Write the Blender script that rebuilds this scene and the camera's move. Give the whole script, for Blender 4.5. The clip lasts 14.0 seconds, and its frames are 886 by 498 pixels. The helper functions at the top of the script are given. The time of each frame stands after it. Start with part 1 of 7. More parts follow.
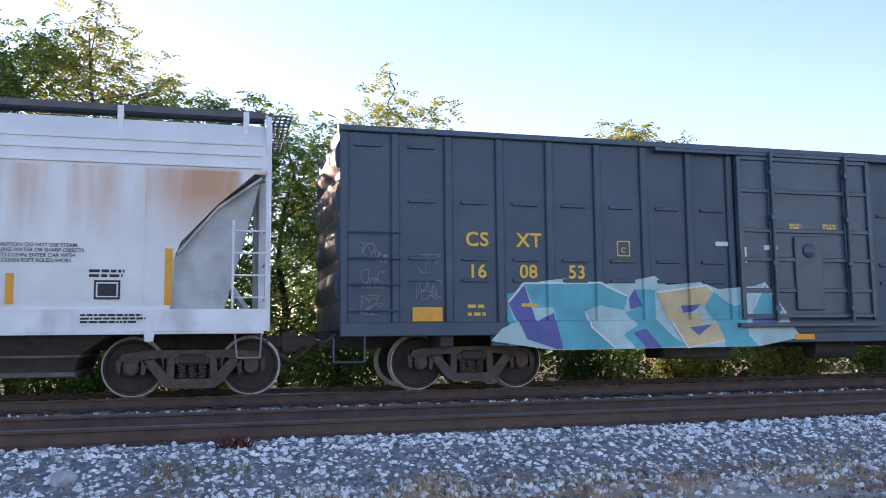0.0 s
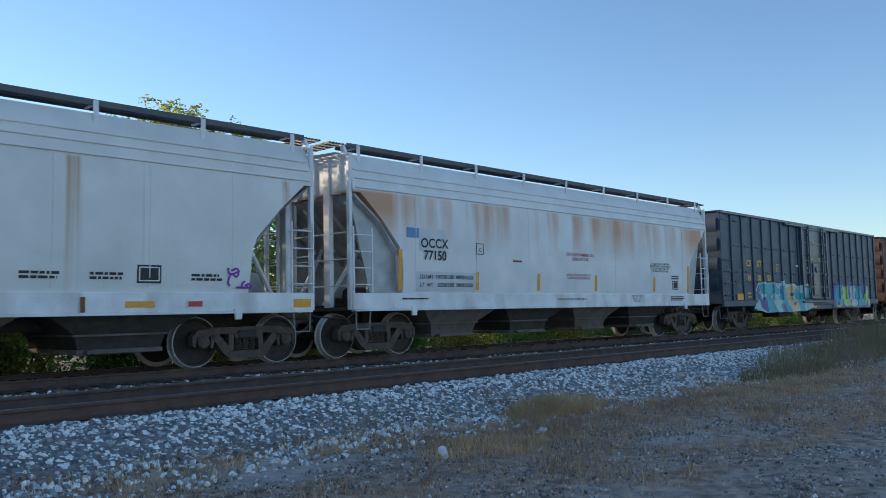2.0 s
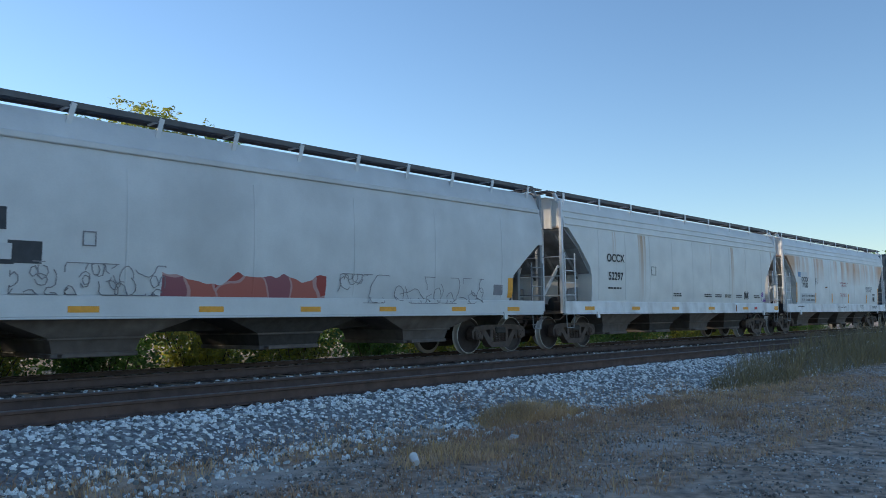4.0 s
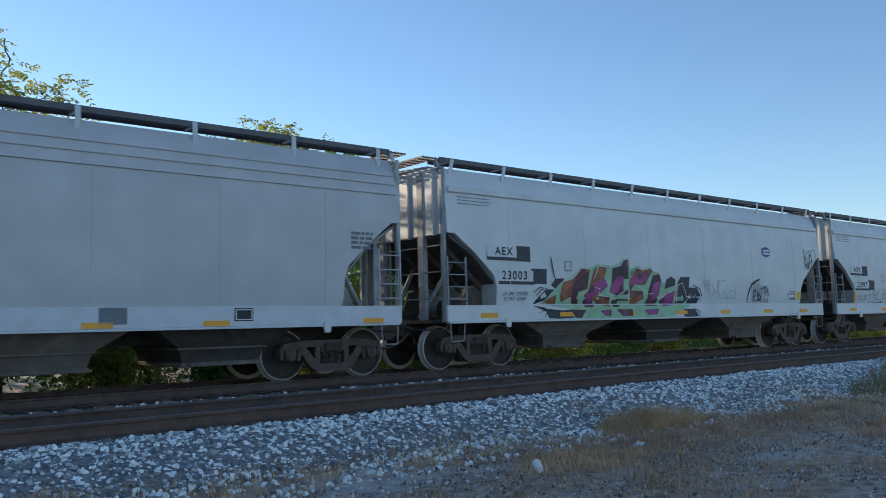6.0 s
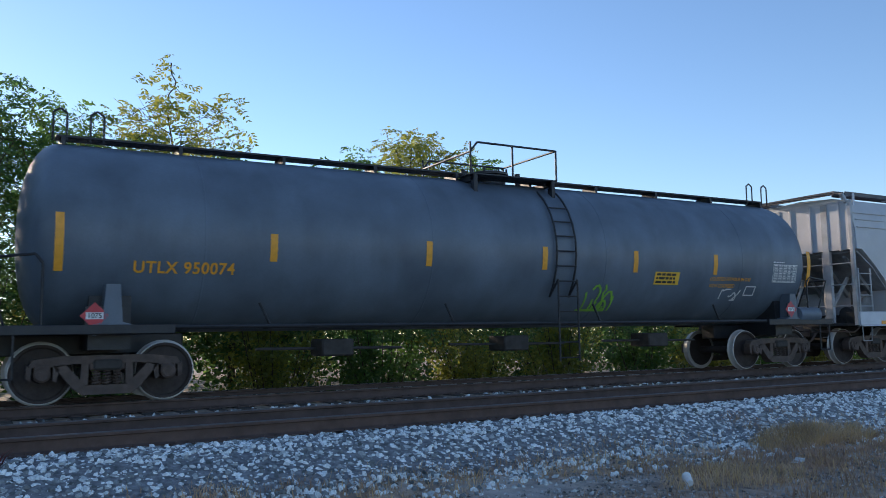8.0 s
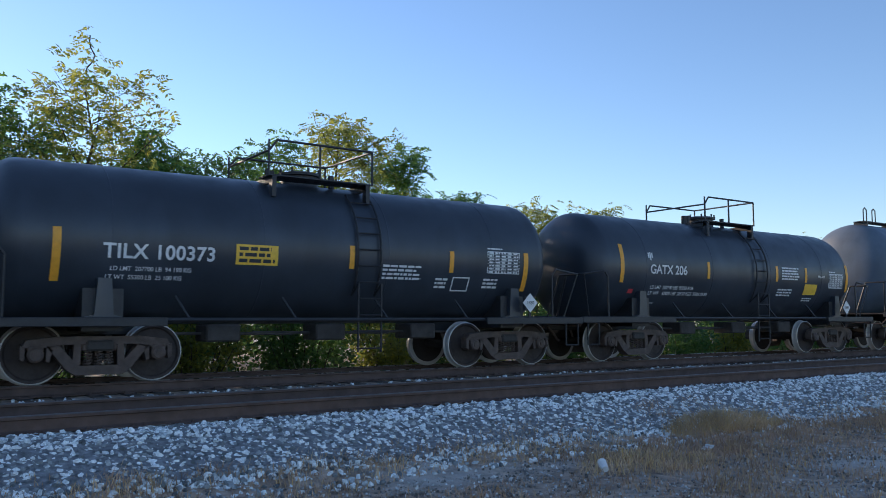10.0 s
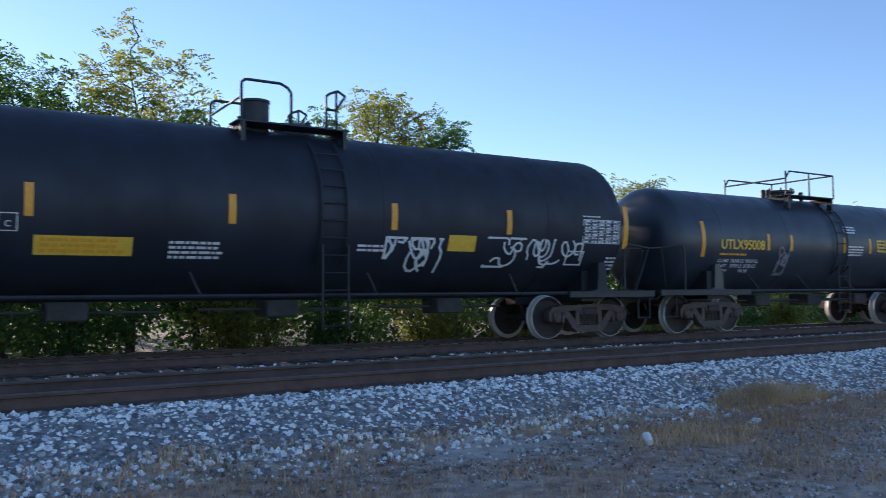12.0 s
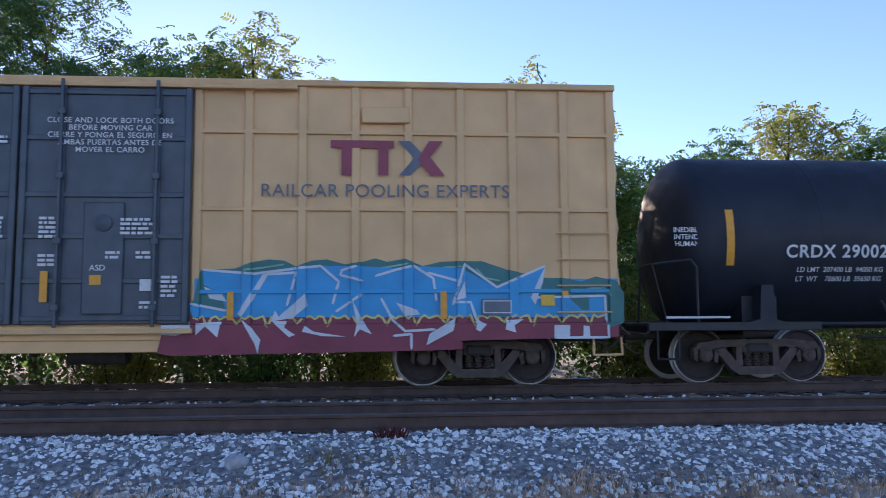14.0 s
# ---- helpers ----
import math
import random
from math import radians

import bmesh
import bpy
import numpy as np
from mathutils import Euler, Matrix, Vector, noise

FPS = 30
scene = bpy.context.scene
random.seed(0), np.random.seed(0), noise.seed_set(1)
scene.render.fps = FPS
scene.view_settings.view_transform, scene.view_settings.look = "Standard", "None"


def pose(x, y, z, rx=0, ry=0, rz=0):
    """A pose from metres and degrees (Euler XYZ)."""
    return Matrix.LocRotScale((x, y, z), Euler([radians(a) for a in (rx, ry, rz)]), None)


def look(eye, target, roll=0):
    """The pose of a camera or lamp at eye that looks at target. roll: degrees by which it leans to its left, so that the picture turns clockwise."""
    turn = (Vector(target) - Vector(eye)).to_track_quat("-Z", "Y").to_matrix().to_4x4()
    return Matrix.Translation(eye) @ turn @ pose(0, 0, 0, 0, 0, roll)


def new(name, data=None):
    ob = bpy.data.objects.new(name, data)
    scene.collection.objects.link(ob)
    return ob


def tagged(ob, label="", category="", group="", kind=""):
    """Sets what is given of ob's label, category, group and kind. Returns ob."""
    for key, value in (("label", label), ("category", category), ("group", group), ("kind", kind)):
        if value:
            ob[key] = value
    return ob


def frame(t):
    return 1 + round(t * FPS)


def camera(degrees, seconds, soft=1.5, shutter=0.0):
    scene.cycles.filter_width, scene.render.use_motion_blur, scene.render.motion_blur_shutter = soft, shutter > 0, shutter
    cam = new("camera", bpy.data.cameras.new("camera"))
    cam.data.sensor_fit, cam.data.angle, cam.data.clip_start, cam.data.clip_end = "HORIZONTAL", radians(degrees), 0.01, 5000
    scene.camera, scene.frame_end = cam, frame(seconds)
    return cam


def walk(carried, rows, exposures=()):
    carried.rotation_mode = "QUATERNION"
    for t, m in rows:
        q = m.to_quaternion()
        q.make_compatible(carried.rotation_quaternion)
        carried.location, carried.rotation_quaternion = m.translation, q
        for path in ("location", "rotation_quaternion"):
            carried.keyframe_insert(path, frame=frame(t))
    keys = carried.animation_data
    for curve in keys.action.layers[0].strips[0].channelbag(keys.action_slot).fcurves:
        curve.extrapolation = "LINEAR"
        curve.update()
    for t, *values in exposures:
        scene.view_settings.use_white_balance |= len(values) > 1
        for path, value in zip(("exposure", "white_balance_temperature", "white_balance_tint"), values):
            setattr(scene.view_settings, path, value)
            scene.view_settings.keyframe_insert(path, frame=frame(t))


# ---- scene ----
cam = camera(56.5, 14.0, soft=0.85, shutter=0.05)
EYE = Vector((0.0, 0.0, 0.92))


def aim(yaw, pitch, lean):
    a, p = radians(yaw), radians(pitch)
    way = Vector((math.sin(a) * math.cos(p), math.cos(a) * math.cos(p), math.sin(p)))
    return look(EYE, EYE + way, -lean)


walk(cam, [(t, aim(yaw, pitch, lean)) for t, yaw, pitch, lean in (
    (0.0, 15.06, 5.93, 0.55), (0.3, 22.3, 5.8, 0.7), (0.5, 26.81, 5.65, 0.79), (1.0, 36.90, 5.24, 0.96), (1.5, 43.25, 4.75, 1.2),
    (2.0, 46.11, 4.36, 1.15), (2.2, 46.9, 4.2, 1.1), (3.2, 48.3, 4.5, 0.85), (4.3, 47.65, 4.93, 0.64), (4.5, 47.34, 5.04, 0.64),
    (5.0, 45.98, 5.26, 0.79), (5.5, 43.43, 5.32, 1.17), (6.0, 39.8, 5.34, 1.49), (6.5, 35.8, 5.48, 1.82), (7.0, 32.4, 5.76, 1.84),
    (7.2, 31.39, 5.88, 1.78), (8.2, 29.9, 6.0, 1.0), (9.3, 32.45, 5.67, 0.3), (9.5, 33.1, 5.53, 0.26), (10.0, 35.1, 5.06, 0.2),
    (10.5, 37.38, 4.49, 0.3), (11.0, 39.69, 4.12, 0.49), (11.5, 42.43, 3.87, 0.65), (11.8, 39.4, 3.5, 0.65), (12.0, 32.18, 3.32, 0.61),
    (12.1, 26.8, 3.8, 0.5), (12.2, 21.9, 4.3, 0.4), (12.3, 17.86, 4.72, 0.35), (12.5, 11.16, 4.99, 0.48), (13.0, 5.2, 5.69, 0.64),
    (13.5, 4.85, 5.72, 0.57), (14.0, 4.61, 5.57, 0.38))],
    exposures=((0.0, 1.17, 6600, 32), (0.5, 0.66, 6000, 26), (1.0, 0.5, 5880, 15), (1.5, 0.42, 5870, 12), (5.5, 0.34, 5850, 11), (7.2, 0.38, 5820, 14), (9.4, 0.42, 5800, 18), (11.6, 0.42, 5750, 18), (12.2, 0.5, 5600, 23), (12.8, 0.58, 5600, 28), (14.0, 0.62, 5680, 31)))

# ---- light: a low sun behind the trees, clear evening sky ----
SUN_AZ, SUN_EL = -13.0, 13.5
world = bpy.data.worlds.new("sky")
scene.world = world
world.use_nodes = True
wn = world.node_tree
sky = wn.nodes.new("ShaderNodeTexSky")
sky.sky_type, sky.sun_disc = "NISHITA", False
sky.sun_elevation, sky.sun_rotation = radians(SUN_EL), radians(SUN_AZ)
sky.air_density, sky.dust_density, sky.ozone_density = 1.0, 0.06, 2.2
wn.nodes["Background"].inputs["Strength"].default_value = 0.15
wn.links.new(sky.outputs["Color"], wn.nodes["Background"].inputs["Color"])
sun_lamp = bpy.data.lights.new("sun", "SUN")
sun_lamp.energy, sun_lamp.angle, sun_lamp.color = 4.6, radians(0.6), (1.0, 0.78, 0.52)
sun = new("sun", sun_lamp)
sa, se = radians(SUN_AZ), radians(SUN_EL)
sun.matrix_world = look((-20, 80, 40), (-20 - math.sin(sa) * math.cos(se), 80 - math.cos(sa) * math.cos(se), 40 - math.sin(se)))
scene.view_settings.exposure = 0.0


# ---- materials ----
def mat(name, color, rough=0.6, metal=0.0, var=0.18, scale=3.0, fine=40.0, bump=0.15, stain=None, stain_amount=0.5, stain_scale=(1.2, 1.2, 1.2),
        stain_edge=(0.5, 0.7), stain_low=None, stain_top=None, translucent=0.0, leafy=0.0, emit=0.0):
    m = bpy.data.materials.new(name)
    m.use_nodes = True
    t = m.node_tree
    b = t.nodes["Principled BSDF"]
    co = t.nodes.new("ShaderNodeTexCoord")

    def noise_tex(s, detail, vector=None):
        n = t.nodes.new("ShaderNodeTexNoise")
        n.inputs["Scale"].default_value, n.inputs["Detail"].default_value = s, detail
        t.links.new(vector or co.outputs["Object"], n.inputs["Vector"])
        return n.outputs["Fac"]

    def math_node(op, a, c):
        n = t.nodes.new("ShaderNodeMath")
        n.operation = op
        n.use_clamp = op == "MULTIPLY"
        for i, x in enumerate((a, c)):
            if isinstance(x, (int, float)):
                n.inputs[i].default_value = x
            else:
                t.links.new(x, n.inputs[i])
        return n.outputs[0]

    def span(x, lo, hi, a=0.0, c=1.0):
        n = t.nodes.new("ShaderNodeMapRange")
        for i, y in enumerate((lo, hi, a, c)):
            n.inputs[i + 1].default_value = y
        t.links.new(x, n.inputs[0])
        return n.outputs[0]

    def mix(fac, a, c):
        n = t.nodes.new("ShaderNodeMix")
        n.data_type = "RGBA"
        t.links.new(fac, n.inputs[0])
        for i, x in ((6, a), (7, c)):
            if isinstance(x, tuple):
                n.inputs[i].default_value = (*x, 1)
            else:
                t.links.new(x, n.inputs[i])
        return n.outputs[2]

    dark = tuple(max(0, c * (1 - var)) for c in color)
    light = tuple(min(1, c * (1 + var * 0.7)) for c in color)
    col = mix(span(noise_tex(scale, 5), 0.3, 0.7), dark, light)
    if leafy:
        info = t.nodes.new("ShaderNodeNewGeometry")
        other = (min(1, color[0] * (1 + 1.5 * leafy)), min(1, color[1] * (1 + 0.8 * leafy)), color[2] * 0.7)
        col = mix(span(info.outputs["Random Per Island"], 0.45, 1.0, 0.0, 0.9), col, other)
    if stain:
        mp = t.nodes.new("ShaderNodeMapping")
        mp.inputs["Scale"].default_value = stain_scale
        t.links.new(co.outputs["Object"], mp.inputs["Vector"])
        fac = span(noise_tex(1.0, 6, mp.outputs["Vector"]), *stain_edge, 0.0, stain_amount)
        if stain_low:
            sep = t.nodes.new("ShaderNodeSeparateXYZ")
            t.links.new(co.outputs["Object"], sep.inputs[0])
            fac = math_node("MULTIPLY", fac, span(sep.outputs["Z"], *stain_low))
            if stain_top:
                fac = math_node("MULTIPLY", fac, span(sep.outputs["Z"], stain_top - 0.06, stain_top, 1.0, 0.0))
        col = mix(fac, col, stain)
    fine_fac = noise_tex(fine, 3)
    col = mix(span(fine_fac, 0.35, 0.75, 0.0, 0.35 * var + 0.04), col, tuple(c * 0.45 for c in color))
    t.links.new(col, b.inputs["Base Color"])
    t.links.new(span(noise_tex(scale * 2.3, 4), 0.2, 0.8, max(0.05, rough - 0.12), min(1, rough + 0.12)), b.inputs["Roughness"])
    b.inputs["Metallic"].default_value = metal
    if bump:
        bp = t.nodes.new("ShaderNodeBump")
        bp.inputs["Strength"].default_value, bp.inputs["Distance"].default_value = bump, 0.02
        t.links.new(fine_fac, bp.inputs["Height"])
        t.links.new(bp.outputs["Normal"], b.inputs["Normal"])
    if translucent:
        tr = t.nodes.new("ShaderNodeBsdfTranslucent")
        t.links.new(col, tr.inputs["Color"])
        ms = t.nodes.new("ShaderNodeMixShader")
        ms.inputs[0].default_value = translucent
        t.links.new(b.outputs[0], ms.inputs[1])
        t.links.new(tr.outputs[0], ms.inputs[2])
        t.links.new(ms.outputs[0], t.nodes["Material Output"].inputs["Surface"])
    return m


RUST = (0.22, 0.09, 0.035)
M_SOIL = mat("soil", (0.47, 0.345, 0.255), 0.95, var=0.7, scale=6.0, fine=70, bump=0.9, stain=(0.60, 0.54, 0.48), stain_amount=0.8, stain_scale=(0.8, 1.1, 1))
M_STONE = mat("limestone", (0.47, 0.47, 0.475), 0.85, var=0.3, scale=9, fine=60, bump=0.3, leafy=0.0)
M_TIE = mat("tie_wood", (0.09, 0.072, 0.06), 0.9, var=0.4, scale=6, fine=60, bump=0.5)
M_RAILSIDE = mat("rail_rust", (0.11, 0.07, 0.056), 0.9, var=0.3, scale=5, fine=50, bump=0.2)
M_RAILTOP = mat("rail_head", (0.45, 0.43, 0.42), 0.28, 1.0, var=0.2, scale=3, fine=80, bump=0.05)
M_RAILDULL = mat("rail_head_dull", (0.15, 0.125, 0.115), 0.6, 0.35, var=0.3, scale=4, fine=60, bump=0.1)
M_CAST = mat("cast_steel", (0.098, 0.07, 0.058), 0.72, 0.0, var=0.35, scale=7, fine=50, bump=0.3, stain=(0.2, 0.13, 0.09), stain_amount=0.5)
M_WHEEL = mat("wheel_steel", (0.042, 0.031, 0.028), 0.75, 0.0, var=0.3, scale=8, fine=50, bump=0.15)
# worn tread and rim ring; the pale base colour stands in for sky glint
M_TREAD = mat("wheel_tread", (0.55, 0.53, 0.5), 0.45, 0.15, var=0.15, bump=0.05)
M_UNDER = mat("underframe", (0.05, 0.045, 0.042), 0.8, var=0.3, scale=6, bump=0.2)
M_WHITE = mat("stencil_white", (0.75, 0.75, 0.74), 0.6, var=0.12, scale=15, bump=0)
M_BLACK = mat("stencil_black", (0.03, 0.03, 0.035), 0.6, var=0.1, scale=15, bump=0)
M_ORANGE = mat("reflective_orange", (0.85, 0.38, 0.03), 0.45, var=0.1, scale=12, bump=0)
M_YELLOW = mat("decal_yellow", (0.86, 0.52, 0.05), 0.5, var=0.1, scale=12, bump=0)
M_RED = mat("decal_red", (0.55, 0.05, 0.06), 0.5, var=0.1, bump=0)
M_STENCIL_RED = mat("stencil_red", (0.45, 0.12, 0.14), 0.6, var=0.1, bump=0)
M_BLUE = mat("decal_blue", (0.13, 0.27, 0.5), 0.5, var=0.1, bump=0)
M_DARKPATCH = mat("patch_dark", (0.045, 0.05, 0.06), 0.6, var=0.2, scale=6, bump=0)
M_GREYPATCH = mat("patch_grey", (0.16, 0.18, 0.21), 0.6, var=0.15, bump=0)
M_PALEPATCH = mat("patch_pale", (0.66, 0.67, 0.68), 0.55, var=0.08, bump=0)


# ---- mesh building ----
class Geo:
    def __init__(self):
        self.v, self.f, self.m = [], [], []

    def add(self, verts, faces, slot=0):
        k = len(self.v)
        self.v += [tuple(p) for p in verts]
        self.f += [tuple(i + k for i in f) for f in faces]
        self.m += [slot] * len(faces)
        return self

    def box(self, x0, x1, y0, y1, z0, z1, ch=0.0, slot=0, turn=None):
        c = Vector(((x0 + x1) / 2, (y0 + y1) / 2, (z0 + z1) / 2))
        h = Vector((abs(x1 - x0) / 2, abs(y1 - y0) / 2, abs(z1 - z0) / 2))
        if ch <= 0:
            vs = [Vector((sx * h.x, sy * h.y, sz * h.z)) for sx in (-1, 1) for sy in (-1, 1) for sz in (-1, 1)]
            fs = [(0, 1, 3, 2), (4, 6, 7, 5), (0, 4, 5, 1), (2, 3, 7, 6), (0, 2, 6, 4), (1, 5, 7, 3)]
        else:
            ch = min(ch, 0.45 * min(h) * 2)
            vs, idx = [], {}
            for sx in (-1, 1):
                for sy in (-1, 1):
                    for sz in (-1, 1):
                        for ax in range(3):
                            p = [sx * h.x, sy * h.y, sz * h.z]
                            for o in range(3):
                                if o != ax:
                                    p[o] -= (sx, sy, sz)[o] * ch
                            idx[sx, sy, sz, ax] = len(vs)
                            vs.append(Vector(p))
            fs = []
            for ax in range(3):
                a, b = [o for o in range(3) if o != ax]
                for s in (-1, 1):
                    q = []
                    for sa_, sb_ in ((-1, -1), (1, -1), (1, 1), (-1, 1)):
                        k = [0, 0, 0]
                        k[ax], k[a], k[b] = s, sa_, sb_
                        q.append(idx[(*k, ax)])
                    fs.append(tuple(q))
                for sa_ in (-1, 1):
                    for sb_ in (-1, 1):
                        q = []
                        for s, which in ((-1, a), (1, a), (1, b), (-1, b)):
                            k = [0, 0, 0]
                            k[ax], k[a], k[b] = s, sa_, sb_
                            q.append(idx[(*k, which)])
                        fs.append(tuple(q))
            for key in [(sx, sy, sz) for sx in (-1, 1) for sy in (-1, 1) for sz in (-1, 1)]:
                fs.append(tuple(idx[(*key, ax)] for ax in range(3)))
        if turn is not None:
            vs = [turn @ p for p in vs]
        return self.add([p + c for p in vs], fs, slot)

    def tube(self, p, q, r, n=8, r2=None, slot=0):
        p, q = Vector(p), Vector(q)
        d = (q - p).normalized()
        a = d.orthogonal().normalized()
        b = d.cross(a)
        r2 = r if r2 is None else r2
        vs = []
        for base, rr in ((p, r), (q, r2)):
            vs += [base + (a * math.cos(2 * math.pi * i / n) + b * math.sin(2 * math.pi * i / n)) * rr for i in range(n)]
        fs = [(i, (i + 1) % n, n + (i + 1) % n, n + i) for i in range(n)] + [tuple(range(n - 1, -1, -1)), tuple(range(n, 2 * n))]
        return self.add(vs, fs, slot)

    def pipe(self, points, r, n=7, slot=0):
        for p, q in zip(points, points[1:]):
            self.tube(p, q, r, n, slot=slot)
        return self

    def prism(self, outline, y0, y1, slot=0):
        """A plate with an outline in x and z, from y0 to y1."""
        n = len(outline)
        vs = [(x, y0, z) for x, z in outline] + [(x, y1, z) for x, z in outline]
        fs = [tuple(range(n)), tuple(range(2 * n - 1, n - 1, -1))] + [(i, n + i, n + (i + 1) % n, (i + 1) % n) for i in range(n)]
        return self.add(vs, fs, slot)

    def lathe(self, profile, axis="y", n=28, slot=0, at=(0, 0, 0), cap=True):
        """profile: (place along the axis, radius)."""
        vs = []
        for a, r in profile:
            for i in range(n):
                c, s = r * math.cos(2 * math.pi * i / n), r * math.sin(2 * math.pi * i / n)
                vs.append({"y": (c, a, s), "x": (a, c, s), "z": (c, s, a)}[axis])
        vs = [(x + at[0], y + at[1], z + at[2]) for x, y, z in vs]
        fs = [(k * n + i, k * n + (i + 1) % n, (k + 1) * n + (i + 1) % n, (k + 1) * n + i) for k in range(len(profile) - 1) for i in range(n)]
        if cap:
            fs += [tuple(range(n)), tuple(range((len(profile) - 1) * n, len(profile) * n))]
        return self.add(vs, fs, slot)

    def loft(self, rings, slot=0, closed=True):
        n = len(rings[0])
        vs = [p for ring in rings for p in ring]
        fs = [(k * n + i, k * n + (i + 1) % n, (k + 1) * n + (i + 1) % n, (k + 1) * n + i) for k in range(len(rings) - 1) for i in range(n)]
        if closed:
            fs += [tuple(range(n - 1, -1, -1)), tuple(range((len(rings) - 1) * n, len(rings) * n))]
        return self.add(vs, fs, slot)

    def mesh(self, name, mats, smooth=40):
        me = bpy.data.meshes.new(name)
        me.from_pydata(self.v, [], self.f)
        for m in mats:
            me.materials.append(m)
        if len(mats) > 1:
            me.polygons.foreach_set("material_index", self.m)
        bm = bmesh.new()
        bm.from_mesh(me)
        bmesh.ops.recalc_face_normals(bm, faces=bm.faces)
        bm.to_mesh(me)
        bm.free()
        if smooth:
            me.polygons.foreach_set("use_smooth", [True] * len(me.polygons))
            me.set_sharp_from_angle(angle=radians(smooth))
        return me


def part(name, geo, material, parent, label="", smooth=40):
    mats = material if isinstance(material, (list, tuple)) else [material]
    ob = new(name, geo.mesh(name, mats, smooth) if isinstance(geo, Geo) else geo)
    ob.parent = parent
    if label:
        ob["label"] = label
    return ob


def thing(name, label, category, group="", kind="", at=(0, 0, 0)):
    ob = new(name)
    ob.location = at
    ob.empty_display_size = 0.3
    return tagged(ob, label, category, group, kind)


def solo(name, geo, material, label, category="", kind="", group="", smooth=40):
    mats = material if isinstance(material, (list, tuple)) else [material]
    return tagged(new(name, geo.mesh(name, mats, smooth)), label, category, group, kind)


# ---- ground, ballast, tracks ----
def ground_height(x, y):
    """Flat verge before the track, the shoulder of the ballast, the track bed, and a low bank behind it."""
    knots = ((-400, -0.75), (0, -0.72), (5.5, -0.66), (7.3, -0.60), (7.9, -0.45), (8.55, -0.235), (8.8, -0.2), (16.3, -0.2), (17.2, -0.5), (18.5, -0.75), (22, -0.7), (30, -0.5), (3000, -0.5))
    for (a, za), (b, zb) in zip(knots, knots[1:]):
        if y <= b:
            k = (y - a) / (b - a)
            z = za + (zb - za) * k
            break
    rough = 0.05 if y < 7.6 or y > 17 else 0.012
    return z + rough * noise.noise(Vector((x * 0.5, y * 0.5, 0))) + 0.4 * rough * noise.noise(Vector((x * 2, y * 2, 3)))


def ground():
    xs = [-2500, -600, -150, -60] + [-30 + 0.5 * i for i in range(170)] + [60, 75, 95, 130, 200, 400, 1000, 2500]
    ys = [-2000, -300, -60, -15, -5, 0, 2] + [3 + 0.35 * i for i in range(15)] + [8.2 + 0.15 * i for i in range(6)] + [9.5, 11, 13, 15, 16.0, 16.3, 16.8, 17.2, 18, 19, 20, 22, 25, 30, 45, 90, 300, 1000, 2500]
    vs = [(x, y, ground_height(x, y)) for y in ys for x in xs]
    n = len(xs)
    fs = [(j * n + i, j * n + i + 1, (j + 1) * n + i + 1, (j + 1) * n + i) for j in range(len(ys) - 1) for i in range(n - 1)]
    g = Geo().add(vs, fs)
    solo("ground", g, M_SOIL, "dry brown earth and grit beside the railway", "ground", "structure", smooth=60)


ground()
NEAR_TRACK, TRAIN_TRACK = 10.045, 14.5
RAIL_FROM, RAIL_TO = -70.0, 260.0


def rail_profile(y):
    half = ((-0.075, -0.18), (-0.075, -0.168), (-0.02, -0.15), (-0.009, -0.13), (-0.009, -0.05), (-0.034, -0.04), (-0.036, -0.012), (-0.026, -0.002), (0.0, 0.0))
    pts = list(half) + [(-a, b) for a, b in half[-2::-1]]
    return [(y + a, b) for a, b in pts]


def track(name, centre, label, worn):
    t = thing(name, label, "track", kind="structure")
    for side in (-0.755, 0.755):
        g = Geo()
        prof = rail_profile(centre + side)
        xs = [RAIL_FROM, -10, 0, 10, 20, 40, 80, RAIL_TO]
        k = len(prof)
        vs = [(x, a, b) for x in xs for a, b in prof]
        for s in range(len(xs) - 1):
            for i in range(k):
                j = (i + 1) % k
                g.add([], [], 0)
                g.f.append((s * k + i, s * k + j, (s + 1) * k + j, (s + 1) * k + i))
                g.m.append(1 if 6 <= i <= 9 else 0)
        g.v = [tuple(p) for p in vs]
        part("rail", g, [M_RAILSIDE, M_RAILTOP if worn else M_RAILDULL], t, "rusty steel rail with a worn bright head" if worn else "rusty steel rail with a dull head", smooth=35)
    tie = Geo().box(-0.115, 0.115, -1.3, 1.3, -0.36, -0.185, 0.012)
    me = tie.mesh("tie", [M_TIE], 0)
    plate = Geo()
    for side in (-0.755, 0.755):
        plate.box(-0.1, 0.1, side - 0.17, side + 0.17, -0.187, -0.172, 0.004)
        for sx in (-0.06, 0.06):
            for sy in (-0.095, 0.095):
                plate.box(sx - 0.012, sx + 0.012, side + sy - 0.012, side + sy + 0.012, -0.175, -0.150)
    pm = plate.mesh("tie_plate", [M_RAILSIDE], 0)
    x = -8.0
    while x < 62:
        d = 0.03 * math.sin(x * 7.3)
        o = part("tie", me, None, t)
        o.location = (x + d, centre + 0.02 * math.sin(x * 3.1), 0.0)
        o = part("tie_plate", pm, None, o)
        x += 0.5
    return t


track("railway_track", NEAR_TRACK, "empty rusty railway track on dark wooden ties", False)
track("railway_track", TRAIN_TRACK, "railway track under the train with worn bright rails", True)


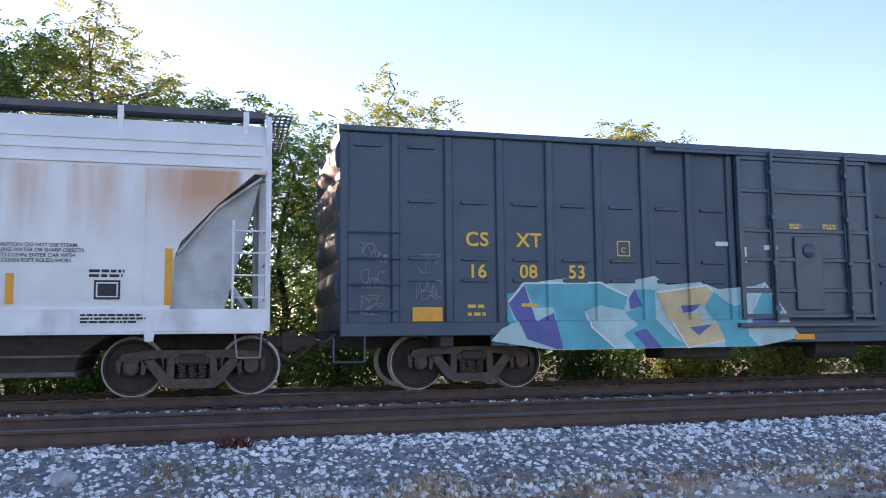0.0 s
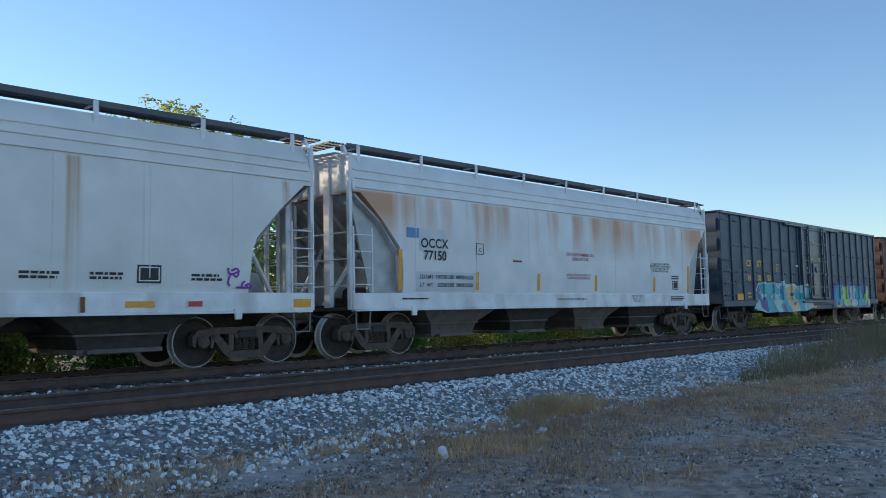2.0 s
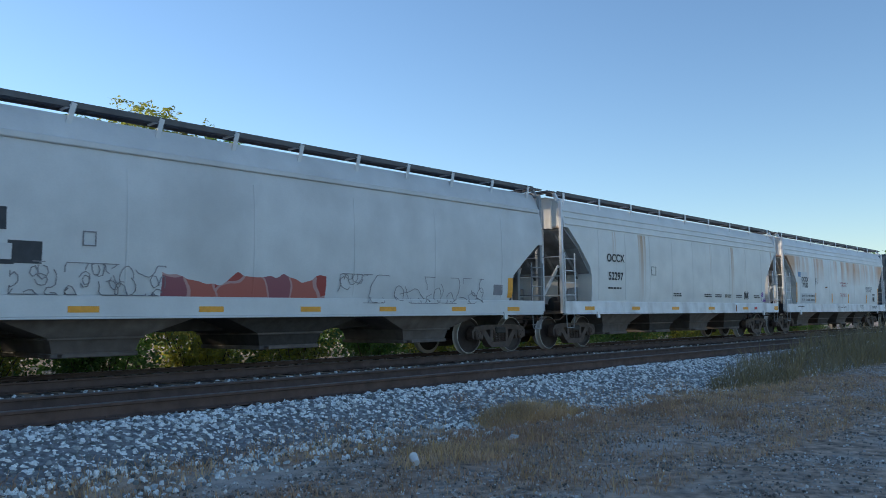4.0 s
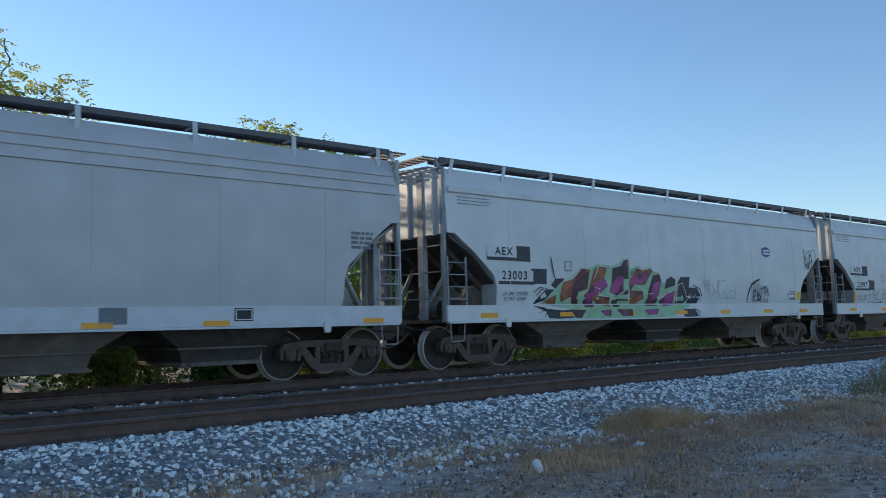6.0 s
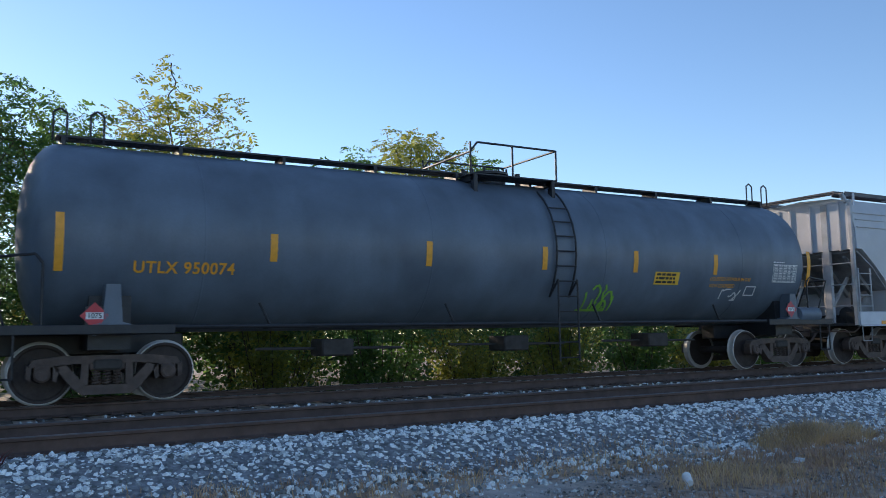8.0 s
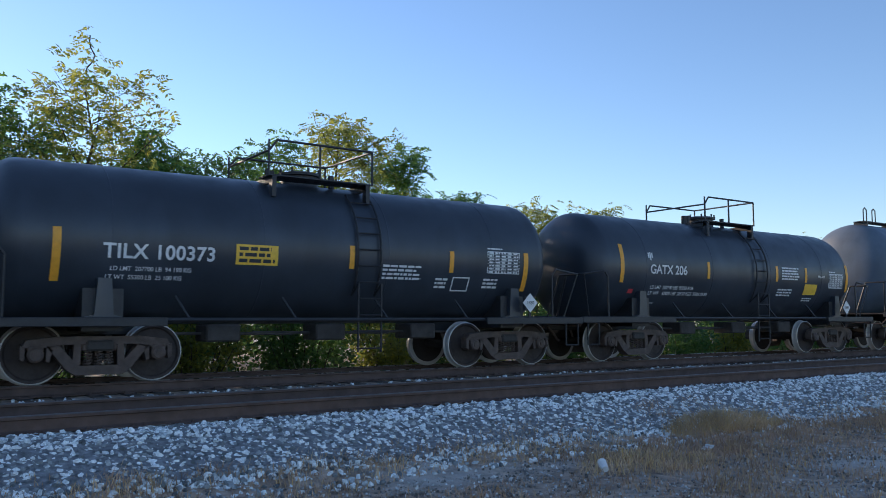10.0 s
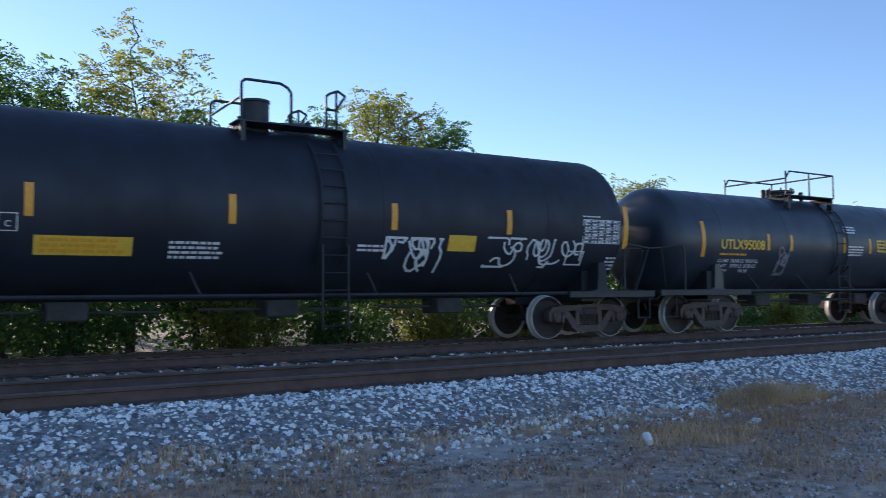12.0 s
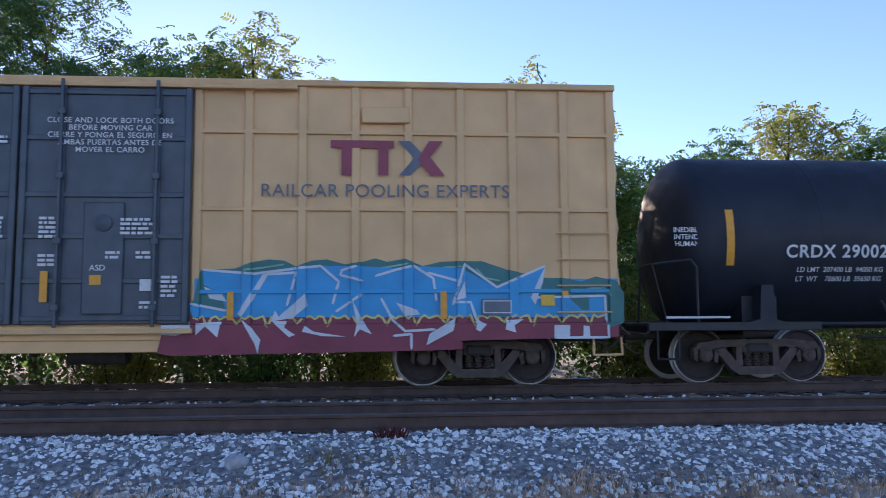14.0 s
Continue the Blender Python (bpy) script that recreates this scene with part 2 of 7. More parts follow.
def stones(name, count, place, size, label, seed, coarse=False, material=None):
    rng = random.Random(seed)
    base = []
    for k in range(10):
        bm = bmesh.new()
        if coarse:
            bmesh.ops.create_cone(bm, cap_ends=True, segments=4, radius1=1.0, radius2=0.55, depth=1.1)
        else:
            bmesh.ops.create_icosphere(bm, subdivisions=1, radius=1.0)
        bmesh.ops.triangulate(bm, faces=bm.faces)
        bm.verts.index_update()
        vs = []
        for v in bm.verts:
            q = v.co * (1 + 0.45 * noise.noise(v.co * 1.3 + Vector((k * 7.1, 0, 0))))
            vs.append((q.x * rng.uniform(0.95, 1.05), q.y, q.z))
        base.append((np.array(vs), np.array([[v.index for v in f.verts] for f in bm.faces])))
        bm.free()
    gen = np.random.default_rng(seed)
    spots = np.array([place(rng) for _ in range(count)])
    sizes = np.array([size(rng) for _ in range(count)])
    low = np.array([ground_height(x, y) for x, y in spots])
    q = gen.normal(size=(count, 4))
    q /= np.linalg.norm(q, axis=1)[:, None]
    w, x, y, z = q.T
    R = np.stack([1 - 2 * (y * y + z * z), 2 * (x * y - z * w), 2 * (x * z + y * w), 2 * (x * y + z * w), 1 - 2 * (x * x + z * z), 2 * (y * z - x * w),
                  2 * (x * z - y * w), 2 * (y * z + x * w), 1 - 2 * (x * x + y * y)], 1).reshape(-1, 3, 3)
    S = np.stack([gen.uniform(0.8, 1.3, count), gen.uniform(0.7, 1.1, count), gen.uniform(0.55, 0.85, count)], 1) * sizes[:, None]
    kind = gen.integers(0, 10, count)
    shapes = np.stack([b[0] for b in base])[kind] * S[:, None, :]
    W = np.einsum("nij,nkj->nki", R, shapes) + np.stack([spots[:, 0], spots[:, 1], low + sizes * gen.uniform(0.0, 0.55, count)], 1)[:, None, :]
    k = W.shape[1]
    F = base[0][1][None] + (np.arange(count) * k)[:, None, None]
    me = bpy.data.meshes.new(name)
    me.from_pydata(W.reshape(-1, 3).tolist(), [], F.reshape(-1, 3).tolist())
    me.materials.append(material or M_BALLAST)
    return tagged(new(name, me), label, "gravel", kind="stuff")


def island_mat(name, ramp, rough, bump=0.4):
    """Pieces of one heap that differ in colour."""
    m = bpy.data.materials.new(name)
    m.use_nodes = True
    t = m.node_tree
    b = t.nodes["Principled BSDF"]
    info = t.nodes.new("ShaderNodeNewGeometry")
    cr = t.nodes.new("ShaderNodeValToRGB")
    while len(cr.color_ramp.elements) < len(ramp):
        cr.color_ramp.elements.new(0.5)
    for e, (p, c) in zip(cr.color_ramp.elements, ramp):
        e.position, e.color = p, (*c, 1)
    t.links.new(info.outputs["Random Per Island"], cr.inputs[0])
    co = t.nodes.new("ShaderNodeTexCoord")
    n = t.nodes.new("ShaderNodeTexNoise")
    n.inputs["Scale"].default_value, n.inputs["Detail"].default_value = 38, 5
    t.links.new(co.outputs["Object"], n.inputs["Vector"])
    mx = t.nodes.new("ShaderNodeMix")
    mx.data_type, mx.blend_type = "RGBA", "MULTIPLY"
    mx.inputs[0].default_value = 0.7
    r2 = t.nodes.new("ShaderNodeMapRange")
    for i, v in enumerate((0.3, 0.7, 0.55, 1.25)):
        r2.inputs[i + 1].default_value = v
    t.links.new(n.outputs["Fac"], r2.inputs[0])
    t.links.new(cr.outputs[0], mx.inputs[6])
    t.links.new(r2.outputs[0], mx.inputs[7])
    t.links.new(mx.outputs[2], b.inputs["Base Color"])
    b.inputs["Roughness"].default_value = rough
    bp = t.nodes.new("ShaderNodeBump")
    bp.inputs["Strength"].default_value, bp.inputs["Distance"].default_value = bump, 0.01
    t.links.new(n.outputs["Fac"], bp.inputs["Height"])
    t.links.new(bp.outputs["Normal"], b.inputs["Normal"])
    return m


M_BALLAST = island_mat("ballast_stone", ((0.0, (0.10, 0.108, 0.11)), (0.26, (0.33, 0.345, 0.345)), (0.5, (0.67, 0.69, 0.68)), (0.74, (0.91, 0.925, 0.91)), (1.0, (0.97, 0.975, 0.96))), 0.8)


M_GRIT = island_mat("verge_grit", ((0.0, (0.12, 0.105, 0.09)), (0.5, (0.36, 0.33, 0.30)), (0.85, (0.58, 0.56, 0.54)), (1.0, (0.85, 0.84, 0.82))), 0.9)


def stony_edge(x):
    """Where the ballast's foot runs out into the verge."""
    return 7.42 + 0.3 * noise.noise(Vector((x * 0.45, 0, 5))) + 0.14 * noise.noise(Vector((x * 1.7, 0, 9))) - 0.014 * max(0, x - 8)


def shoulder(rng):
    while True:
        x = rng.uniform(-6.5, 22) if rng.random() < 0.8 else rng.uniform(22, 60)
        y = 6.9 + 2.08 * rng.random()
        if y > stony_edge(x) + 0.25 * noise.noise(Vector((x * 2.2, y * 2.2, 2))) or rng.random() < 0.16:
            return x, y


def ballast_bed():
    """Dark grey layer that shows in the gaps between the stones."""
    xs = [-70, -30] + [-10 + 0.25 * i for i in range(281)] + [80, 130, 260]
    fr = [0, 0.1, 0.2, 0.32, 0.45, 0.6, 0.8, 1.0]
    vs = []
    for x in xs:
        a = stony_edge(x) + 0.12
        for f in fr:
            y = a + (9.0 - a) * f
            vs.append((x, y, ground_height(x, y) + (0.028 if f > 0 else -0.03)))
    n = len(fr)
    fs = [(i * n + j, (i + 1) * n + j, (i + 1) * n + j + 1, i * n + j + 1) for i in range(len(xs) - 1) for j in range(n - 1)]
    solo("ballast_bed", Geo().add(vs, fs), mat("ballast_gap_grey", (0.24, 0.24, 0.245), 0.95, var=0.6, scale=14, fine=90, bump=0.8), "dark grey layer under the ballast", "ground", "structure", smooth=60)


def verge(rng):
    while True:
        x, y = -4 + 30 * rng.random() ** 1.25, 7.9 - 6.0 * rng.random() ** 1.1
        if x * x + y * y > 46 and rng.random() < 0.45 + 0.9 * noise.noise(Vector((x * 0.8, y * 1.2, 12))):
            return x, y


ballast_bed()
stones("ballast", 47000, shoulder, lambda r: 0.017 + 0.027 * r.random() ** 1.6, "grey and white crushed limestone ballast beside the track", 3)
stones("ballast", 9000, lambda r: (r.uniform(-8, 60), r.choice((r.uniform(11.15, 13.3), r.uniform(8.8, 9.15), r.uniform(9.45, 10.6)))), lambda r: r.uniform(0.018, 0.042),
       "crushed stone between the two tracks", 4)
stones("gravel", 38000, verge, lambda r: 0.006 + 0.02 * r.random() ** 2.6, "small grey grit scattered on the dry verge", 5, True, M_GRIT)


# ---- railway car parts ----
def wheelset_mesh():
    g = Geo()
    for s in (-1, 1):
        y = lambda a: s * (0.72 + a)
        prof = [(0.07, 0.10), (0.072, 0.12), (0.045, 0.14), (0.03, 0.30), (0.035, 0.375), (0.06, 0.39), (0.068, 0.40), (0.07, 0.438)]
        g.lathe([(y(a), r) for a, r in prof], "y", 36, 0, cap=False)
        g.lathe([(y(0.07), 0.438), (y(0.063), 0.4555)], "y", 36, 1, cap=False)
        g.lathe([(y(0.063), 0.4555), (y(-0.045), 0.458), (y(-0.06), 0.465), (y(-0.07), 0.482), (y(-0.082), 0.482), (y(-0.09), 0.46), (y(-0.09), 0.39)], "y", 36, 1, cap=False)
        g.lathe([(y(-0.092), 0.40), (y(-0.05), 0.37), (y(-0.05), 0.15), (y(-0.1), 0.11)], "y", 24, 0)
        g.lathe([(y(0.06), 0.085), (y(0.30), 0.085), (y(0.33), 0.075)], "y", 16, 0)
        for k in range(3):
            a = 2 * math.pi * k / 3
            g.tube((0.045 * math.cos(a), y(0.32), 0.045 * math.sin(a)), (0.045 * math.cos(a), y(0.345), 0.045 * math.sin(a)), 0.015, 6)
    g.tube((0, -0.7, 0), (0, 0.7, 0), 0.085, 14)
    return g.mesh("wheelset", [M_WHEEL, M_TREAD], 35)


def side_frame_mesh():
    """The cast side of a freight bogie, in x and z about the bogie's centre."""
    g = Geo()
    a, b = -0.09, 0.09
    g.prism([(-1.08, 0.56), (-1.02, 0.67), (-0.62, 0.72), (0.62, 0.72), (1.02, 0.67), (1.08, 0.56), (0.7, 0.56), (0.5, 0.6), (-0.5, 0.6), (-0.7, 0.56)], a, b)
    for s in (-1, 1):
        g.prism([(s * 0.74, 0.57), (s * 0.58, 0.60), (s * 0.30, 0.28), (s * 0.34, 0.16), (s * 0.46, 0.22)], a, b)
        g.prism([(s * 0.26, 0.61), (s * 0.36, 0.61), (s * 0.38, 0.30), (s * 0.27, 0.28)], a * 0.9, b * 0.9)
        g.prism([(s * 1.10, 0.60), (s * 1.10, 0.40), (s * 1.04, 0.36), (s * 1.03, 0.56)], a, b)
        g.prism([(s * 0.74, 0.60), (s * 0.75, 0.36), (s * 0.70, 0.34), (s * 0.66, 0.52)], a, b)
        g.box(s * 0.89 - 0.11, s * 0.89 + 0.11, a * 1.15, b * 1.15, 0.50, 0.60, 0.02)
        g.lathe([(-0.13, 0.03), (-0.135, 0.085), (-0.11, 0.115), (0.05, 0.12)], "y", 18, at=(s * 0.89, 0, 0.457))
        g.tube((s * 0.89, -0.15, 0.457), (s * 0.89, -0.12, 0.457), 0.05, 8)
    g.prism([(-0.46, 0.22), (-0.34, 0.14), (0.34, 0.14), (0.46, 0.22), (0.30, 0.28), (-0.30, 0.28)], a * 1.2, b * 1.2)
    g.box(-0.25, 0.25, a * 1.25, b * 1.25, 0.5, 0.61, 0.02)
    return g.mesh("side_frame", [M_CAST], 30)


def spring_mesh():
    g = Geo()
    turns, n = 5, 36
    pts = [(0.055 * math.cos(i * 2 * math.pi * turns / n), 0.055 * math.sin(i * 2 * math.pi * turns / n), 0.28 + 0.22 * i / n) for i in range(n + 1)]
    g.pipe(pts, 0.014, 4)
    return g.mesh("spring", [M_CAST], 50)


def bolster_mesh():
    g = Geo()
    g.box(-0.2, 0.2, -1.15, 1.15, 0.50, 0.66, 0.03)
    g.lathe([(0.66, 0.19), (0.76, 0.19)], "z", 20)
    for s in (-1, 1):
        g.box(s * 0.36 - 0.03, s * 0.36 + 0.03, -0.85, 0.85, 0.42, 0.52, 0.01)
        for y in (-0.745, 0.745):
            g.prism([(s * 0.40, 0.30), (s * 0.405, 0.62), (s * 0.44, 0.62), (s * 0.43, 0.30)], y - 0.05, y + 0.05)
    return g.mesh("bolster", [M_UNDER], 30)


WHEELSET, SIDE_FRAME, SPRING, BOLSTER = wheelset_mesh(), side_frame_mesh(), spring_mesh(), bolster_mesh()
WHEELSETS = []


def bogie(car, x):
    b = part("bogie", BOLSTER, None, car, "rusty cast-steel freight bogie with coil springs")
    b.location = (x, 0, 0)
    for s in (-1, 1):
        f = part("side_frame", SIDE_FRAME, None, b)
        f.location = (0, s * 0.99, 0)
        if s > 0:
            f.rotation_euler = (0, 0, math.pi)
        for dx in (-0.15, 0.0, 0.15):
            p = part("spring", SPRING, None, b)
            p.location = (dx, s * 1.02, 0)
        w = part("wheelset", WHEELSET, None, b, "steel wheels on an axle with worn rims coloured bright for sky glint")
        w.location = (s * 0.89, 0, 0.457)
        WHEELSETS.append(w)
    return b


def coupler(car, x, s):
    g = Geo()
    g.box(x - s * 0.1, x + s * 0.35, -0.09, 0.09, 0.72, 0.92, 0.02)
    g.prism([(x + s * 0.33, 0.66), (x + s * 0.33, 1.0), (x + s * 0.52, 0.98), (x + s * 0.60, 0.88), (x + s * 0.60, 0.76), (x + s * 0.52, 0.66)], -0.14, 0.1)
    g.pipe([(x + s * 0.05, -0.3, 0.8), (x + s * 0.25, -0.32, 0.62), (x + s * 0.45, -0.2, 0.5), (x + s * 0.58, -0.12, 0.48)], 0.03, 6)
    g.pipe([(x - s * 0.15, -1.45, 0.95), (x + s * 0.02, -1.4, 0.82), (x + s * 0.06, -0.5, 0.86), (x + s * 0.28, -0.14, 1.02)], 0.016, 6)
    part("coupler", g, M_CAST, car, "rusty knuckle coupler with an air hose")


def ladder(car, x, y, z0, z1, w, steps, material, label=""):
    stile = Geo().box(-0.018, 0.018, -0.012, 0.02, z0, z1, 0.004).mesh("stile", [material])
    rung = Geo().tube((-w / 2, -0.02, 0), (w / 2, -0.02, 0), 0.013, 6).mesh("rung", [material])
    first = part("ladder", stile, None, car, label)
    first.location = (x - w / 2, y, 0)
    part("stile", stile, None, first).location = (w, 0, 0)
    for i in range(steps):
        part("rung", rung, None, first).location = (w / 2, 0, z0 + (i + 0.5) * (z1 - z0) / steps)


def handholds(car, x, y, zs, w, material):
    """Wide grab irons, one above another."""
    me = Geo().pipe([(-w / 2, 0.05, 0), (-w / 2, 0, 0), (w / 2, 0, 0), (w / 2, 0.05, 0)], 0.014, 6).mesh("grab_iron", [material])
    for z in zs:
        part("grab_iron", me, None, car).location = (x, y, z)


# ---- writing ----
TEXTS = {}


def text_mesh(body, size, spread=1.0, thick=0.012):
    key = (body, size, spread, thick)
    if key not in TEXTS:
        cu = bpy.data.curves.new("writing", "FONT")
        cu.body, cu.size, cu.align_x, cu.align_y, cu.offset = body, size, "CENTER", "CENTER", size * thick
        cu.space_character = spread
        ob = new("writing", cu)
        dg = bpy.context.evaluated_depsgraph_get()
        TEXTS[key] = bpy.data.meshes.new_from_object(ob.evaluated_get(dg))
        bpy.data.objects.remove(ob)
    return TEXTS[key]


SIDES, DRAPE, CREASES = {}, {}, {}


def wrap(car, g, x, z, out):
    """Lay flat work (x along the car, y up, z outward) on the camera's side of a car, following its skin."""
    side, skin = SIDES[car.name], DRAPE.get(car.name)
    laid = []
    for px, py, pz in g.v:
        zz = z + py
        laid.append((x + px, -(skin(x + px, zz) if skin else side(zz)) - out - pz, zz))
    g.v = laid
    return g


def writing(car, body, x, z, size, material, spread=1.0, out=0.014, label="", thick=0.012):
    me = text_mesh(body, size, spread, thick)
    g = Geo().add([tuple(v.co) for v in me.vertices], [tuple(p.vertices) for p in me.polygons])
    return tagged(part("writing", wrap(car, g, x, z, out), material, car, label, 0), kind="stuff")


def decal(car, name, x, z, w, h, material, label="", out=0.004):
    n = max(1, round(h / 0.12))
    g = Geo().loft([[(-w / 2, -h / 2 + h * i / n, 0), (w / 2, -h / 2 + h * i / n, 0), (w / 2, -h / 2 + h * i / n, 0.004), (-w / 2, -h / 2 + h * i / n, 0.004)] for i in range(n + 1)])
    return part(name, wrap(car, g, x, z, out), material, car, label, 0)


def bars(car, x, z, w, rows, pitch, material, seed=1, fill=0.6, name="stencil", label=""):
    """Small print that cannot be read: lines of short bars."""
    rng = random.Random(seed)
    g = Geo()
    for i in range(rows):
        y = (rows / 2 - i - 0.5) * pitch
        a = -w / 2
        end = w / 2 * rng.uniform(0.7, 1.0)
        while a < end:
            b = min(end, a + pitch * rng.uniform(0.6, 2.4))
            g.box(a, b, y - pitch * fill / 2, y + pitch * fill / 2, 0, 0.003)
            a = b + pitch * 0.35
    return tagged(part(name, wrap(car, g, x, z, 0.009), material, car, label, 0), kind="stuff")


def marks(car, x, z, body, h, material, spread=1.0, thick=0.022):
    """Large identification lettering, h high."""
    return writing(car, body, x, z, h * 1.37, material, spread, 0.016, thick=thick)


def shape(car, points, material, out=0.006, name="mural_field", label="", scale=None):
    """A field of sprayed colour with its outline in x and height on the car's side."""
    g = Geo()
    bm = bmesh.new()
    vs = [bm.verts.new((a, b, 0)) for a, b in points]
    bm.faces.new(vs)
    bmesh.ops.triangulate(bm, faces=bm.faces)
    if car.name in DRAPE:
        for k, (at, normal) in enumerate(CREASES[car.name]):
            bmesh.ops.bisect_plane(bm, geom=bm.verts[:] + bm.edges[:] + bm.faces[:], plane_co=at, plane_no=normal, dist=1e-5)
    for _ in range(0 if car.name in DRAPE else 2):
        bmesh.ops.subdivide_edges(bm, edges=[e for e in bm.edges if e.calc_length() > 0.35], cuts=1, use_grid_fill=True)
    bmesh.ops.triangulate(bm, faces=bm.faces)
    bm.verts.index_update()
    g.add([(v.co.x, v.co.y, 0) for v in bm.verts], [tuple(v.index for v in f.verts) for f in bm.faces])
    bm.free()
    return part(name, wrap(car, g, 0, 0, out), material, car, label, 0)


def stroke(car, points, material, r=0.02, out=0.012, name="mural_line"):
    g = Geo()
    fine = []
    for (ax, ay), (bx, by) in zip(points, points[1:]):
        n = max(1, int(math.hypot(bx - ax, by - ay) / (0.045 if car.name in DRAPE else 0.15)))
        fine += [(ax + (bx - ax) * k / n, ay + (by - ay) * k / n) for k in range(n)]
    fine.append(points[-1])
    vs, n = [], len(fine)
    for i, (px, py) in enumerate(fine):
        qx, qy = fine[max(0, i - 1)]
        wx, wy = fine[min(n - 1, i + 1)]
        d = Vector((wx - qx, wy - qy))
        d = d.normalized() if d.length > 1e-5 else Vector((1, 0))
        k = r * (0.55 if i in (0, n - 1) else 1.0)
        vs += [(px - d.y * k, py + d.x * k, 0), (px + d.y * k, py - d.x * k, 0)]
    g.add(vs, [(2 * i, 2 * i + 1, 2 * i + 3, 2 * i + 2) for i in range(n - 1)])
    return part(name, wrap(car, g, 0, 0, out), material, car, "", 0)


def frame_box(car, x, z, w, h, material, t=0.02, name="stencil_frame"):
    g = Geo()
    for a, b, c, d in ((-w / 2, w / 2, h / 2 - t, h / 2), (-w / 2, w / 2, -h / 2, -h / 2 + t), (-w / 2, -w / 2 + t, -h / 2, h / 2), (w / 2 - t, w / 2, -h / 2, h / 2)):
        g.box(a, b, c, d, 0, 0.003)
    return part(name, wrap(car, g, x, z, 0.011), material, car, "", 0)


def squiggle(car, x, z, w, h, material, strokes=7, seed=1, r=0.014, label="scrawled line graffiti"):
    """Hand-drawn spray lines."""
    rng = random.Random(seed)
    g = Geo()
    for s in range(strokes):
        cx = -w / 2 + (s + 0.5) * w / strokes
        p, q = [], []
        x0, y0 = cx + rng.uniform(-0.4, 0.4) * w / strokes, rng.uniform(-0.5, 0.5) * h
        a, turn = rng.uniform(0, 6.28), rng.uniform(-0.9, 0.9)
        for i in range(14):
            p.append((max(-w / 2, min(w / 2, x0)), max(-h / 2, min(h / 2, y0))))
            x0 += math.cos(a) * h * 0.13
            y0 += math.sin(a) * h * 0.17
            a += turn + rng.uniform(-0.5, 0.5)
            if rng.random() < 0.12:
                turn = -turn
        for (ax, ay), (bx, by) in zip(p, p[1:]):
            d = Vector((bx - ax, by - ay))
            if d.length < 1e-4:
                continue
            nn = Vector((-d.y, d.x)).normalized() * r
            e = d.normalized() * r * 0.5
            g.add([(ax - e.x + nn.x, ay - e.y + nn.y, 0), (ax - e.x - nn.x, ay - e.y - nn.y, 0), (bx + e.x - nn.x, by + e.y - nn.y, 0), (bx + e.x + nn.x, by + e.y + nn.y, 0),
                   (ax - e.x + nn.x, ay - e.y + nn.y, 0.003), (ax - e.x - nn.x, ay - e.y - nn.y, 0.003), (bx + e.x - nn.x, by + e.y - nn.y, 0.003), (bx + e.x + nn.x, by + e.y + nn.y, 0.003)],
                  [(3, 2, 1, 0), (4, 5, 6, 7), (0, 1, 5, 4), (1, 2, 6, 5), (2, 3, 7, 6), (3, 0, 4, 7)])
    return tagged(part("graffiti", wrap(car, g, x, z, 0.016), material, car, label, 0), kind="stuff")


# ---- the train: cars in order from the front, x of the centre at the start, metres ----
SPEED = 12.85
TRAIN = []


def car_at(name, label, category, x):
    c = thing(name, label, category, "cars of the freight train", at=(x, TRAIN_TRACK, 0))
    TRAIN.append((c, x))
    return c


def interp(points):
    def value(z):
        for (a, va), (b, vb) in zip(points, points[1:]):
            if z <= b:
                return va + (vb - va) * max(0.0, (z - a) / (b - a))
        return points[-1][1]
    return value


